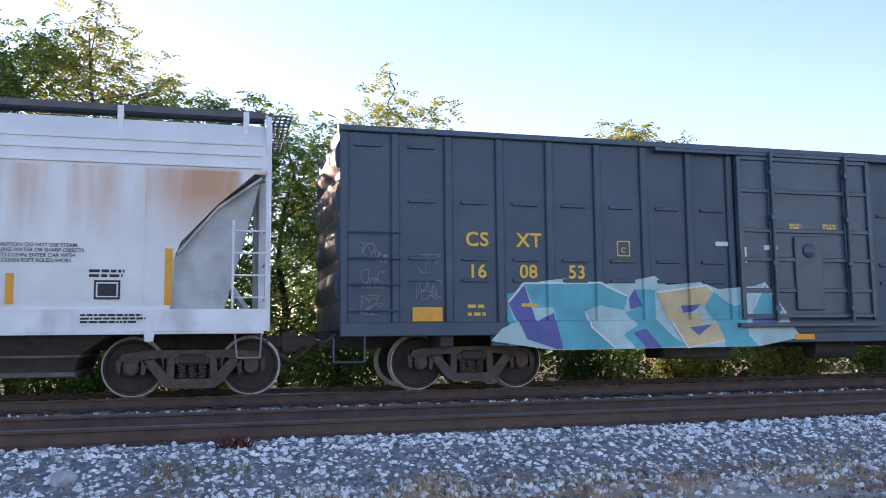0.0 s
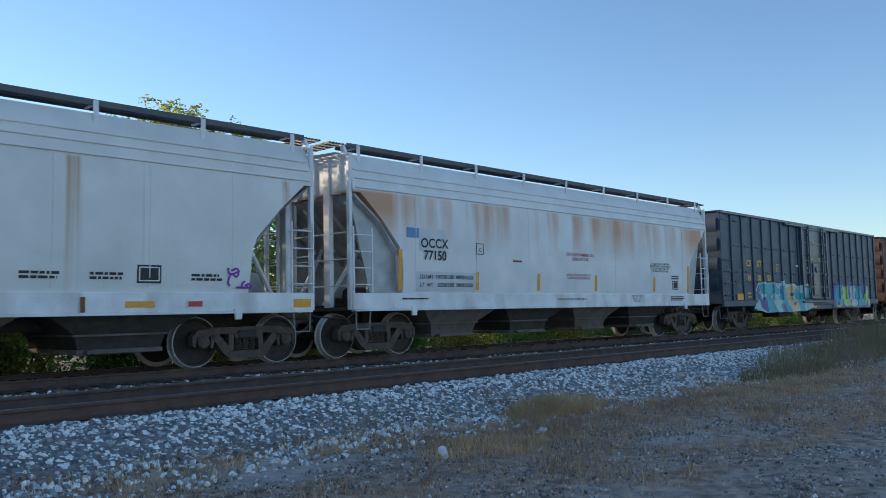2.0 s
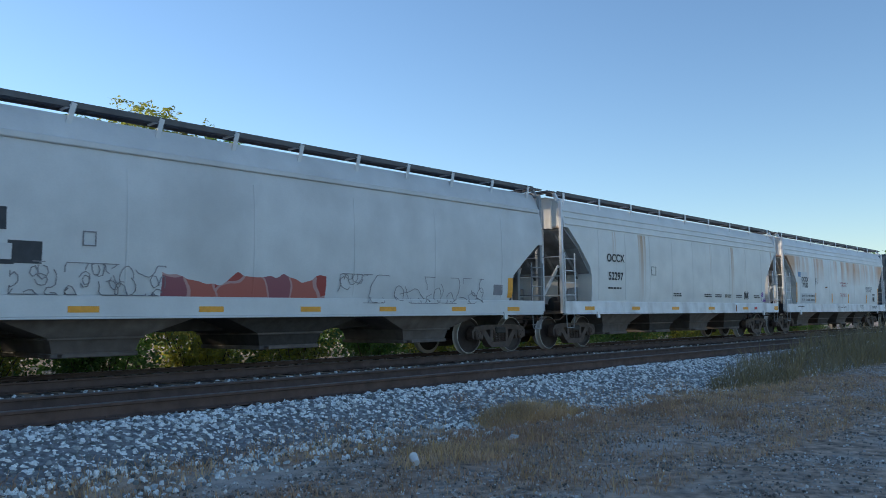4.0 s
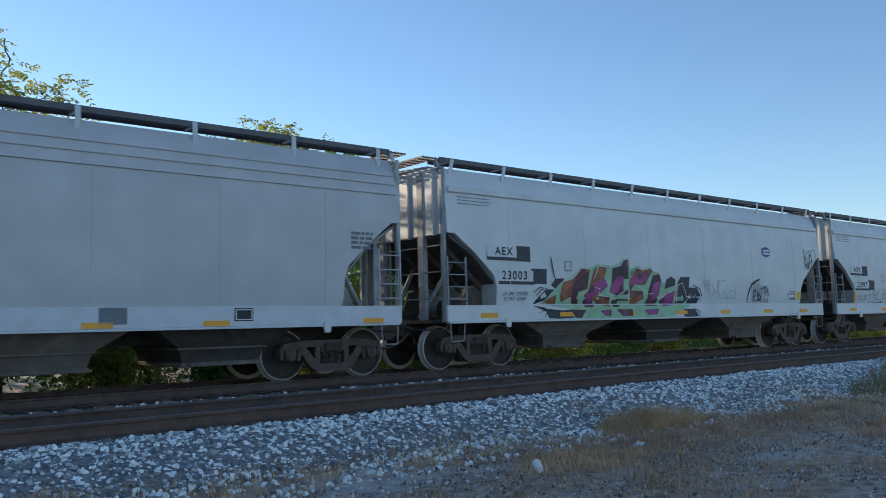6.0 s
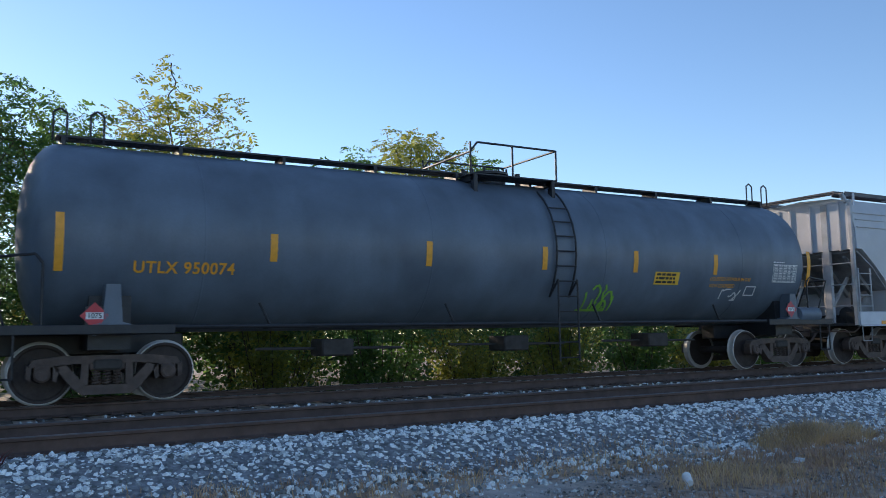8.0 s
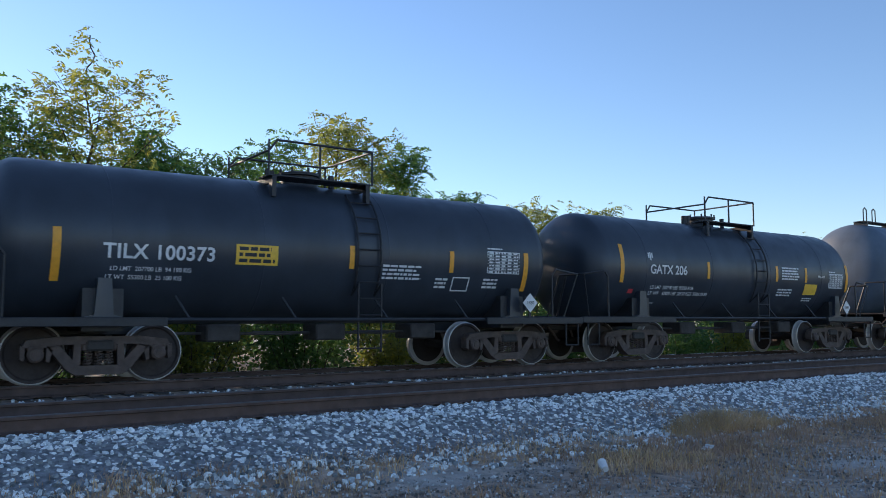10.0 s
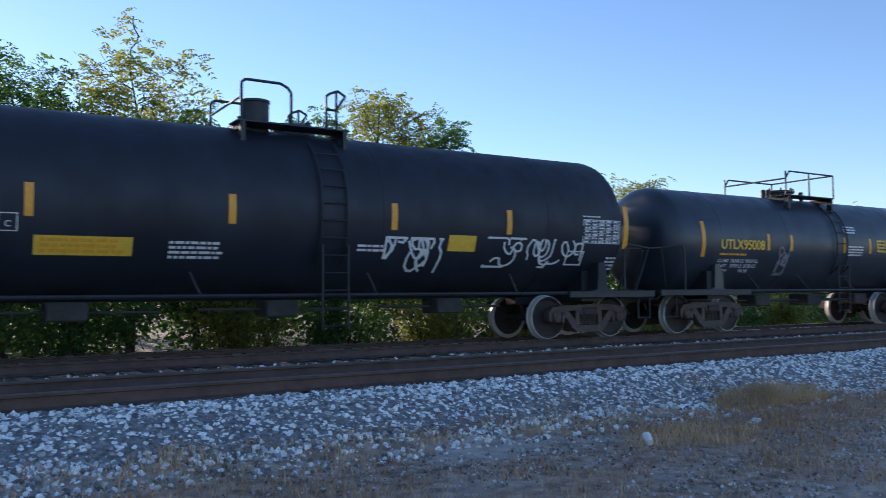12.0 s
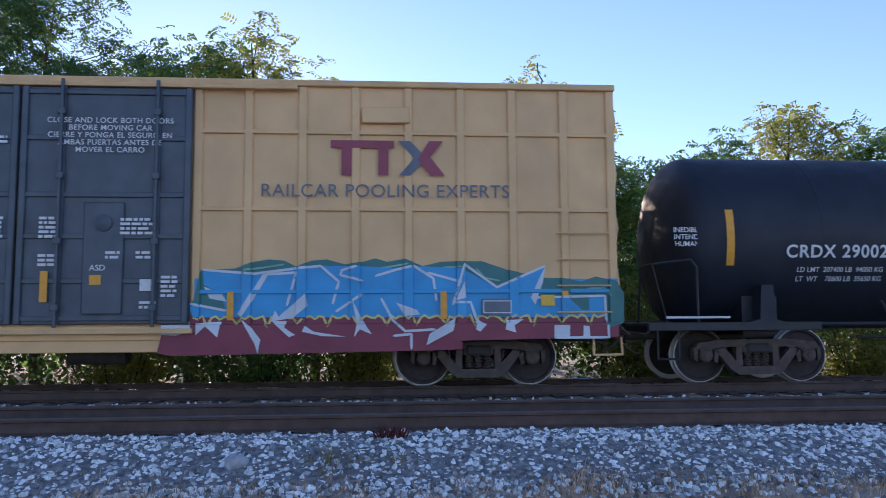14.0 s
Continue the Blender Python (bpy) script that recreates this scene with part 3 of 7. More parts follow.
def hopper_car(x, length, label, paint, sill_paint, roof_z=4.25, slope_z=3.42, inset=1.3, knee=2.25, profile=None, chutes=4, bogies=6.7, brackets=9, ridges=True, seam_count=7, slant=0.0, posts=None, slope=None, web=False):
    posts = posts or sill_paint
    slope = slope or M_SLOPE
    car = car_at("hopper_car", label, "hopper car", x)
    h = length / 2
    prof = profile or [(1.30, 1.52), (1.42, 1.565), (2.3, 1.60), (3.2, 1.60), (3.62, 1.57), (3.95, 1.47), (roof_z, 1.30)]
    side = interp(prof)
    SIDES[car.name] = lambda z: 1.587 if z < 1.345 else side(z)
    # shell: full height along the middle, cut away by the slope sheets at both ends
    stations = [(-h + 0.02, slope_z), (-h + 0.22, slope_z), (-h + inset * 0.55, slope_z - (slope_z - knee) * 0.42), (-h + inset * 0.93, knee + 0.1), (-h + inset, knee - 0.15), (-h + inset + 0.02, knee - 0.5), (-h + inset - 0.12, 1.34)]
    inner = 9
    xs = [-h + inset + 0.25 + (2 * h - 2 * inset - 0.5) * i / inner for i in range(inner + 1)]
    left = [(a, max(1.3, b)) for a, b in stations[:-1]] + [(-h + inset + 0.05, 1.3)]
    left[-2] = (left[-2][0], knee - 0.5)
    allst = left + [(a, 1.3) for a in xs] + [(-a, b) for a, b in reversed(left)]
    rings = []
    for a, low in allst:
        zs = [low + (roof_z - low) * k for k in (0, 0.08, 0.2, 0.4, 0.6, 0.72, 0.82, 0.9, 0.96, 1.0)]
        ring = [(a, -side(z), z) for z in zs] + [(a, -1.0, roof_z + 0.07), (a, 0.0, roof_z + 0.13), (a, 1.0, roof_z + 0.07)] + [(a, side(z), z) for z in reversed(zs)]
        rings.append(ring)
    part("body", Geo().loft(rings), paint, car, smooth=32)
    # welded seams and pressed ridges
    for k in range(seam_count):
        a = -h + inset + 0.4 + (2 * h - 2 * inset - 0.8) * k / (seam_count - 1)
        g = Geo()
        zs = [1.4 + (3.45 - 1.4) * i / 10 for i in range(11)]
        g.loft([[(a - 0.02, -side(z) - 0.001, z), (a - 0.006, -side(z) - 0.009, z), (a + 0.006, -side(z) - 0.009, z), (a + 0.02, -side(z) - 0.001, z)] for z in zs])
        part("seam", g, paint, car, smooth=60)
    if ridges:
        for z in (3.52, 3.72, 3.9):
            g = Geo().box(-h + 0.1, h - 0.1, -side(z) - 0.03, -side(z) + 0.05, z - 0.016, z + 0.016, 0.006)
            part("ridge", g, paint, car)
    else:
        g = Geo().box(-h + 0.1, h - 0.1, -side(3.76) - 0.06, -side(3.76) + 0.05, 3.70, 3.82, 0.02)
        part("ridge", g, paint, car)
    # side sills
    for s in (-1, 1):
        g = Geo()
        g.box(-h, h, s * 1.52, s * 1.585, 1.0, 1.34, 0.01)
        g.box(-h + 0.05, h - 0.05, s * 1.44, s * 1.61, 0.965, 1.0, 0.006)
        part("side_sill", g, sill_paint, car)
    # stiffened end wall, end floor, posts and ladders
    for s in (-1, 1):
        g = Geo()
        g.box(s * h - s * 0.25, s * h, -1.5, 1.5, 0.98, 1.06, 0.01)
        g.box(s * (h - inset), s * h, -0.16, 0.16, 0.70, 1.1, 0.02)
        g.box(s * (h - 1.3), s * (h - 0.25), -1.45, 1.45, 1.0, 1.03)
        part("end_platform", g, M_UNDER, car)
        for y in (-1, 1):
            g = Geo()
            g.box(s * h - 0.045, s * h + 0.045, y * 1.49 - 0.05, y * 1.49 + 0.05, 1.0, roof_z - 0.02, 0.012)
            g.box(s * h - 0.045, s * h + 0.045, y * 1.33 - 0.05, y * 1.33 + 0.05, roof_z - 0.1, roof_z + 0.2, 0.012, turn=Euler((y * 0.45, 0, 0)).to_matrix())
            part("end_post", g, posts, car)
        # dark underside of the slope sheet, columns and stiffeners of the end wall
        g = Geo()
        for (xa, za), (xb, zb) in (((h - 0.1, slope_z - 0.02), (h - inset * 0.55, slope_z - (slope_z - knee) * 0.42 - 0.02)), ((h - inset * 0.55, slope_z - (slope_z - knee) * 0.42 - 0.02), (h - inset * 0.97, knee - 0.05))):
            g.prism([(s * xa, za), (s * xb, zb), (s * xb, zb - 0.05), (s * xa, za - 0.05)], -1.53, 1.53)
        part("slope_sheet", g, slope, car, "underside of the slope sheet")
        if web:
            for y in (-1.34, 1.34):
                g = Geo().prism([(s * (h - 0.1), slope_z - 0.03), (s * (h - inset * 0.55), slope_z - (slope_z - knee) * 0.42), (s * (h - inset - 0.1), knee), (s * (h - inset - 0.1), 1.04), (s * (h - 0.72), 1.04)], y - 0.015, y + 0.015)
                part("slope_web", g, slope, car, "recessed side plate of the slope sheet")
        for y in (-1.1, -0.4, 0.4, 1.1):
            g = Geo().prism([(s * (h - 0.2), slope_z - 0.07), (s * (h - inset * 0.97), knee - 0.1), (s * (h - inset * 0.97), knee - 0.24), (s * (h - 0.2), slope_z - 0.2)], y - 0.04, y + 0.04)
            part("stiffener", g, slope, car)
        for y in (-0.72, 0.72):
            g = Geo().box(s * (h - 0.06) - 0.06, s * (h - 0.06) + 0.06, y - 0.1, y + 0.1, 1.04, roof_z - 0.05, 0.012)
            part("end_column", g, posts, car)
        for y in (-1.15, -0.3, 0.3, 1.15):
            g = Geo().box(s * (h - 0.03) - 0.045, s * (h - 0.03) + 0.045, y - 0.035, y + 0.035, slope_z - 0.03, roof_z - 0.06, 0.008)
            part("end_rib", g, paint, car)
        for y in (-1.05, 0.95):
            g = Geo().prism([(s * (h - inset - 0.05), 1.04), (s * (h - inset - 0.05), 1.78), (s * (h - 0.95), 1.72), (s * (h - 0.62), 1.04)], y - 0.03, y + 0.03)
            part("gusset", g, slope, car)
        g = Geo()
        for k in range(5):
            g.box(s * (h + 0.02 + 0.085 * k) - 0.012, s * (h + 0.02 + 0.085 * k) + 0.012, -1.34, 1.34, roof_z + 0.16, roof_z + 0.2)
        for k in range(13):
            g.box(s * (h + 0.18) - 0.2, s * (h + 0.18) + 0.2, -1.32 + 0.22 * k - 0.006, -1.32 + 0.22 * k + 0.006, roof_z + 0.165, roof_z + 0.19)
        part("end_walkway", g, M_GRATE, car, "steel grating walkway across the end", smooth=0)
        g = Geo()
        g.tube((s * (h - 0.12), -0.55, 1.05), (s * (h - 0.12), -0.55, slope_z), 0.035)
        g.tube((s * (h - 0.12), 0.55, 1.05), (s * (h - 0.12), 0.55, slope_z), 0.035)
        g.pipe([(s * (h - 0.1), -0.5, 1.1), (s * (h - 1.0), -0.7, 2.4)], 0.05)
        g.pipe([(s * (h - 0.1), 0.5, 1.1), (s * (h - 1.0), 0.7, 2.4)], 0.05)
        for k in range(3):
            g.tube((s * (h - 0.03), -1.45, 1.5 + 0.55 * k), (s * (h - 0.03), 1.45, 1.5 + 0.55 * k), 0.015, 6)
        part("end_brace", g, posts, car)
        ladder(car, s * (h - 0.27), -1.585, 1.34, knee + 0.45, 0.5, 4, posts)
        g = Geo().pipe([(s * (h - 0.08), -1.56, 1.0), (s * (h - 0.1), -1.56, 0.6), (s * (h - 0.44), -1.56, 0.6), (s * (h - 0.48), -1.56, 1.0)], 0.013, 6)
        part("stirrup_step", g, M_POST, car)
        g = Geo().prism([(s * (h - 1.62), 1.05), (s * (h - 1.64), 0.86), (s * (h - 1.76), 0.86), (s * (h - 1.78), 1.05)], -1.62, -1.57)
        part("jacking_pad", g, sill_paint, car)
        coupler(car, s * h, s)
        if s < 0:
            g = Geo()
            g.lathe([(-0.35, 0.05), (-0.33, 0.2), (0.33, 0.2), (0.35, 0.05)], "x", 16, at=(-h + 0.75, -0.9, 1.28))
            g.box(-h + 0.35, -h + 0.65, -1.25, -0.95, 1.05, 1.35, 0.02)
            g.pipe([(-h + 0.4, -1.1, 1.35), (-h + 0.4, -1.1, 2.3)], 0.025)
            part("brake_gear", g, M_UNDER, car)
    # outlet hoppers
    span = 2 * h - 2 * inset - 1.4
    for k in range(chutes):
        a = -span / 2 + span * (k + 0.5) / chutes
        w = span / chutes * 0.47
        g = Geo()
        rings = []
        for hw, hy, z in ((w, 1.42, 1.3), (w * 0.97, 1.36, 1.02), (0.78, 1.06, 0.66), (0.70, 1.0, 0.40)):
            rings.append([(a - hw, -hy, z), (a + hw, -hy, z), (a + hw, hy, z), (a - hw, hy, z)])
        g.loft(rings)
        chute = part("outlet", g, M_UNDER if k % 2 else M_CHUTE, car, "dirty steel discharge chute")
        part("flange", Geo().box(a - 0.82, a + 0.82, -1.1, 1.1, 0.63, 0.67, 0.008), M_CHUTE, chute)
        g = Geo().box(a - 0.74, a + 0.74, -1.04, 1.04, 0.34, 0.42, 0.015)
        g.tube((a - 0.6, -1.2, 0.38), (a - 0.6, 1.2, 0.38), 0.03)
        part("gate", g, M_CHUTE, chute)
    g = Geo().box(-h + inset, h - inset, -0.25, 0.25, 0.72, 1.25, 0.02)
    part("centre_sill", g, M_UNDER, car)
    # running boards along the roof edges with their brackets
    for s in (-1, 1):
        g = Geo()
        for y in (-0.17, -0.085, 0.0, 0.085, 0.17):
            g.box(-h + 0.05, h - 0.05, s * 1.16 + y - 0.008, s * 1.16 + y + 0.008, roof_z + 0.16, roof_z + 0.20)
        for y in (-0.19, 0.19):
            g.box(-h + 0.05, h - 0.05, s * 1.16 + y - 0.006, s * 1.16 + y + 0.006, roof_z + 0.12, roof_z + 0.22)
        k, n = 0, int(length / 0.11)
        for k in range(n):
            a = -h + 0.08 + k * 0.11
            g.box(a - 0.006, a + 0.006, s * 1.16 - 0.18, s * 1.16 + 0.18, roof_z + 0.165, roof_z + 0.19)
        part("running_board", g, M_GRATE, car, "steel grating walkway along the roof", smooth=0)
        for k in range(brackets):
            a = -h + 0.35 + (length - 0.7) * k / (brackets - 1)
            g = Geo()
            g.box(a - 0.045, a + 0.045, s * 1.375 - 0.012, s * 1.375 + 0.012, roof_z - 0.2, roof_z + 0.2, 0.004, turn=Matrix.Rotation(slant, 3, "Y"))
            g.box(a - 0.02, a + 0.02, s * 0.95, s * 1.36, roof_z + 0.13, roof_z + 0.16)
            part("bracket", g, sill_paint, car)
    g = Geo()
    for k in range(5):
        a = -h + 1.6 + (length - 3.2) * k / 4
        g.box(a - 0.9, a + 0.9, -0.35, 0.35, roof_z + 0.08, roof_z + 0.2, 0.03)
    part("hatch", g, paint, car)
    for b in (-bogies, bogies):
        bogie(car, b)
    return car


M_CHUTE = mat("chute_steel", (0.15, 0.13, 0.12), 0.75, var=0.3, scale=4, stain=(0.08, 0.06, 0.05), stain_amount=0.7)
# slope sheet tones by car: dark brown default, pale grey, mid grey, all blotched
M_SLOPE = mat("slope_dark", (0.10, 0.088, 0.08), 0.85, var=0.35, scale=4, stain=(0.2, 0.15, 0.11), stain_amount=0.5)
M_SLOPEPALE = mat("slope_pale", (0.52, 0.53, 0.53), 0.65, var=0.25, scale=3, stain=(0.25, 0.2, 0.16), stain_amount=0.5)
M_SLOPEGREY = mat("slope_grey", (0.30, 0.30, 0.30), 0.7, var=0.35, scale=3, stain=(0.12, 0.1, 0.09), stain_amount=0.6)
M_POSTPALE = mat("post_pale", (0.44, 0.45, 0.46), 0.6, var=0.2, scale=4, stain=(0.2, 0.16, 0.13), stain_amount=0.4)
M_POST = mat("post_grey", (0.30, 0.31, 0.32), 0.6, var=0.2)
M_GRATE = mat("galvanised_grate", (0.12, 0.12, 0.125), 0.6, 0.3, var=0.2)


def hopper_paint(name, color, rust=0.0, low=(2.0, 3.7), scale=(2.2, 1, 0.22), edge=(0.52, 0.72), tone=(0.52, 0.30, 0.17)):
    return mat(name, color, 0.5, var=0.09, scale=1.4, fine=30, bump=0.05, stain=tone if rust > 0.3 else (0.3, 0.27, 0.24), stain_amount=rust, stain_scale=scale, stain_edge=edge, stain_low=low, stain_top=3.5)


M_H1 = hopper_paint("hopper_white_rusty", (0.81, 0.81, 0.80), 0.95, (2.25, 3.1), (1.3, 1, 0.10), (0.44, 0.62), (0.60, 0.31, 0.16))
M_H2 = hopper_paint("hopper_white_streaked", (0.78, 0.77, 0.74), 0.85, (1.0, 3.4), (2.6, 1, 0.05), (0.60, 0.68), (0.45, 0.24, 0.09))
M_A1 = hopper_paint("hopper_pale_grey", (0.68, 0.69, 0.69), 0.2)
M_A2 = hopper_paint("hopper_grey", (0.68, 0.69, 0.69), 0.15)
M_C = hopper_paint("hopper_dull_grey", (0.53, 0.53, 0.54), 0.25, (1.2, 3.8), (0.5, 1, 0.5))
M_CSILL = mat("sill_grey", (0.60, 0.62, 0.66), 0.55, var=0.1)
M_SILL = mat("sill_white", (0.83, 0.84, 0.855), 0.5, var=0.12, scale=2, stain=(0.25, 0.2, 0.16), stain_amount=0.35, stain_scale=(2, 1, 1))
AEX_PROFILE = [(1.30, 1.50), (1.5, 1.56), (2.3, 1.61), (3.0, 1.60), (3.45, 1.56), (3.78, 1.52), (4.05, 1.42), (4.25, 1.28)]


def stripes(car, xs, z, w, h, material=None):
    for a in xs:
        decal(car, "reflector", a, z, w, h, material or M_ORANGE, "orange reflective strip")


def front_hopper():
    car = hopper_car(-7.12, 15.6, "pale grey covered hopper car with rust stains below its roof", M_H1, M_SILL, slope=M_SLOPEPALE, web=True, inset=1.38)
    decal(car, "patch", -6.12, 2.66, 0.37, 0.22, M_BLUE, "blue paint patch")
    decal(car, "patch", -5.5, 2.52, 0.84, 0.5, M_PALEPATCH)
    marks(car, -5.45, 2.44, "OCCX", 0.21, M_BLACK, 1.05)
    marks(car, -5.43, 2.17, "77150", 0.21, M_BLACK)
    decal(car, "patch", -5.04, 1.6, 1.95, 0.44, M_PALEPATCH, "white panel with weight figures")
    writing(car, "LD LMT  197700 LBS  89700 KGS", -5.04, 1.70, 0.125, M_BLACK, out=0.02)
    writing(car, "LT  WT    65300 LBS  29600 KGS", -5.04, 1.52, 0.125, M_BLACK, out=0.02)
    frame_box(car, -3.91, 2.39, 0.26, 0.26, M_BLACK, 0.015)
    writing(car, "C", -3.91, 2.36, 0.12, M_BLACK)
    writing(car, "DO NOT HAMMER ON\nSIDES OF CAR", 0.22, 2.33, 0.125, M_STENCIL_RED)
    writing(car, "ATTACH GROUND PRIOR TO\nLOADING OR UNLOADING", 0.15, 1.8, 0.085, M_STENCIL_RED)
    stripes(car, (-6.49,), 1.84, 0.11, 0.88)
    stripes(car, (-4.0, -1.62, 1.0, 4.2), 1.63, 0.11, 0.44)
    stripes(car, (6.35,), 1.82, 0.11, 0.84)
    writing(car, "CAUTION: DO NOT USE STEAM,\nBOILING WATER OR SHARP OBJECTS\nTO CLEAN. ENTER CAR WITH\nCLEAN SOFT SOLED SHOES.", 4.55, 2.15, 0.075, M_BLACK)
    decal(car, "consolidated_stencil", 5.5, 1.62, 0.36, 0.28, M_BLACK, "black data panel")
    frame_box(car, 5.5, 1.62, 0.3, 0.22, M_WHITE)
    bars(car, 5.5, 1.86, 0.5, 2, 0.07, M_BLACK, 6)
    writing(car, "NOTE: THIS CAR HAS 4 COMPARTMENTS", -0.2, 1.19, 0.075, M_BLACK, out=0.03)
    bars(car, -6.0, 1.22, 0.9, 1, 0.06, M_BLACK, 8)
    writing(car, "EXW 10-6   H 6-7\nEW 9-0   H 15-2\nCU FT 5250", 3.1, 1.2, 0.07, M_BLACK, out=0.03)
    bars(car, 5.6, 1.2, 0.9, 3, 0.05, M_BLACK, 10)
    decal(car, "dent_plate", -2.5, 2.14, 0.35, 0.045, mat("rust_plate", RUST, 0.9, bump=0), "rusty bracket")
    return car


def second_hopper():
    car = hopper_car(-23.95, 16.1, "off-white covered hopper car with brown rust streaks", M_H2, M_SILL, slope=M_SLOPEGREY, inset=1.4, bogies=6.85, seam_count=9)
    marks(car, -5.3, 2.65, "OCCX", 0.24, M_BLACK, 1.1)
    marks(car, -5.3, 2.1, "52297", 0.24, M_BLACK, 1.05)
    bars(car, -5.3, 1.75, 0.9, 1, 0.09, M_BLACK, 3)
    frame_box(car, -2.9, 2.35, 0.3, 0.28, M_BLACK)
    decal(car, "consolidated_stencil", 4.68, 1.64, 0.42, 0.3, M_BLACK, "black data panel")
    frame_box(car, 4.68, 1.64, 0.36, 0.24, M_WHITE)
    for a, k in ((1.2, 5), (2.1, 11), (2.95, 6), (4.0, 7), (5.74, 8), (-1.2, 9)):
        bars(car, a, 1.6, 0.6, 2, 0.07, M_BLACK, k)
    squiggle(car, 6.4, 1.6, 0.5, 0.34, mat("violet_spray", (0.22, 0.05, 0.4), 0.5, bump=0), 4, 4, 0.018)
    stripes(car, (-6.8, -4.1, -1.4, 1.43, 4.52), 1.14, 0.5, 0.1)
    stripes(car, (7.76,), 1.14, 0.4, 0.16)
    decal(car, "placard", 5.53, 1.14, 0.36, 0.13, M_WHITE, "", 0.02)
    decal(car, "emblem", 5.5, 1.14, 0.26, 0.09, M_RED, "small red emblem", 0.026)
    decal(car, "rust_scar", 3.58, 1.14, 0.07, 0.24, mat("rust_scar", RUST, 0.9, bump=0), "rusty scar", 0.03)
    return car


def dirt_graffiti(name, base, palette, x0, x1, z0, z1, scale, line, line_width=0.05, wave=0.25, bands=None):
    """Car paint with a sprayed mural between x0 and x1: cells of colour with pale or dark outlines, and a wavy top."""
    m = mat(name, base, 0.5, var=0.1, scale=1.4, fine=30, bump=0.05, stain=tuple(c * 0.6 for c in base), stain_amount=0.35, stain_scale=(0.6, 1, 0.35))
    t = m.node_tree
    b = t.nodes["Principled BSDF"]
    old = b.inputs["Base Color"].links[0].from_socket
    co = t.nodes.new("ShaderNodeTexCoord")
    sep = t.nodes.new("ShaderNodeSeparateXYZ")
    t.links.new(co.outputs["Object"], sep.inputs[0])

    def mth(op, a, c, clamp=False):
        n = t.nodes.new("ShaderNodeMath")
        n.operation, n.use_clamp = op, clamp
        for i, x in enumerate((a, c)):
            if isinstance(x, (int, float)):
                n.inputs[i].default_value = x
            else:
                t.links.new(x, n.inputs[i])
        return n.outputs[0]

    def nz(s, vec, detail=2):
        n = t.nodes.new("ShaderNodeTexNoise")
        n.inputs["Scale"].default_value, n.inputs["Detail"].default_value = s, detail
        t.links.new(vec, n.inputs["Vector"])
        return n
    comb = t.nodes.new("ShaderNodeCombineXYZ")
    t.links.new(sep.outputs["X"], comb.inputs[0])
    t.links.new(sep.outputs["Z"], comb.inputs[1])
    warp = nz(1.1, comb.outputs[0])
    ofs = t.nodes.new("ShaderNodeVectorMath")
    ofs.operation = "SCALE"
    ofs.inputs["Scale"].default_value = 0.9
    t.links.new(warp.outputs["Color"], ofs.inputs[0])
    addv = t.nodes.new("ShaderNodeVectorMath")
    t.links.new(comb.outputs[0], addv.inputs[0])
    t.links.new(ofs.outputs[0], addv.inputs[1])
    mp = t.nodes.new("ShaderNodeMapping")
    mp.inputs["Scale"].default_value = (scale, scale * 0.55, 1)
    t.links.new(addv.outputs[0], mp.inputs["Vector"])
    vor = t.nodes.new("ShaderNodeTexVoronoi")
    vor.inputs["Scale"].default_value = 1.0
    t.links.new(mp.outputs[0], vor.inputs["Vector"])
    edge = t.nodes.new("ShaderNodeTexVoronoi")
    edge.feature = "DISTANCE_TO_EDGE"
    edge.inputs["Scale"].default_value = 1.0
    t.links.new(mp.outputs[0], edge.inputs["Vector"])
    ramp = t.nodes.new("ShaderNodeValToRGB")
    ramp.color_ramp.interpolation = "CONSTANT"
    while len(ramp.color_ramp.elements) < len(palette):
        ramp.color_ramp.elements.new(0.5)
    for i, (e, c) in enumerate(zip(ramp.color_ramp.elements, palette)):
        e.position, e.color = i / len(palette), (*c, 1)
    sc = t.nodes.new("ShaderNodeSeparateColor")
    t.links.new(vor.outputs["Color"], sc.inputs[0])
    t.links.new(sc.outputs[0], ramp.inputs[0])

    def mix(f, a, c):
        n = t.nodes.new("ShaderNodeMix")
        n.data_type = "RGBA"
        t.links.new(f, n.inputs[0])
        for i, x in ((6, a), (7, c)):
            if isinstance(x, tuple):
                n.inputs[i].default_value = (*x, 1)
            else:
                t.links.new(x, n.inputs[i])
        return n.outputs[2]
    paint = ramp.outputs[0]
    zw = mth("ADD", sep.outputs["Z"], mth("MULTIPLY", mth("SUBTRACT", warp.outputs["Fac"], 0.5), wave * 4))
    if bands:
        low, mid_z, high = bands
        up = mth("GREATER_THAN", zw, mid_z)
        paint = mix(up, low, high)
        paint = mix(mth("LESS_THAN", mth("ABSOLUTE", mth("SUBTRACT", zw, mid_z), 0), 0.035), paint, (0.75, 0.6, 0.15))
    paint = mix(mth("LESS_THAN", edge.outputs["Distance"], line_width), paint, line)
    inside = mth("MULTIPLY", mth("GREATER_THAN", sep.outputs["X"], x0), mth("LESS_THAN", sep.outputs["X"], x1))
    inside = mth("MULTIPLY", inside, mth("LESS_THAN", zw, z1))
    inside = mth("MULTIPLY", inside, mth("GREATER_THAN", sep.outputs["Z"], z0))
    inside = mth("MULTIPLY", inside, mth("LESS_THAN", sep.outputs["Y"], -1.2))
    t.links.new(mix(inside, old, paint), b.inputs["Base Color"])
    return m


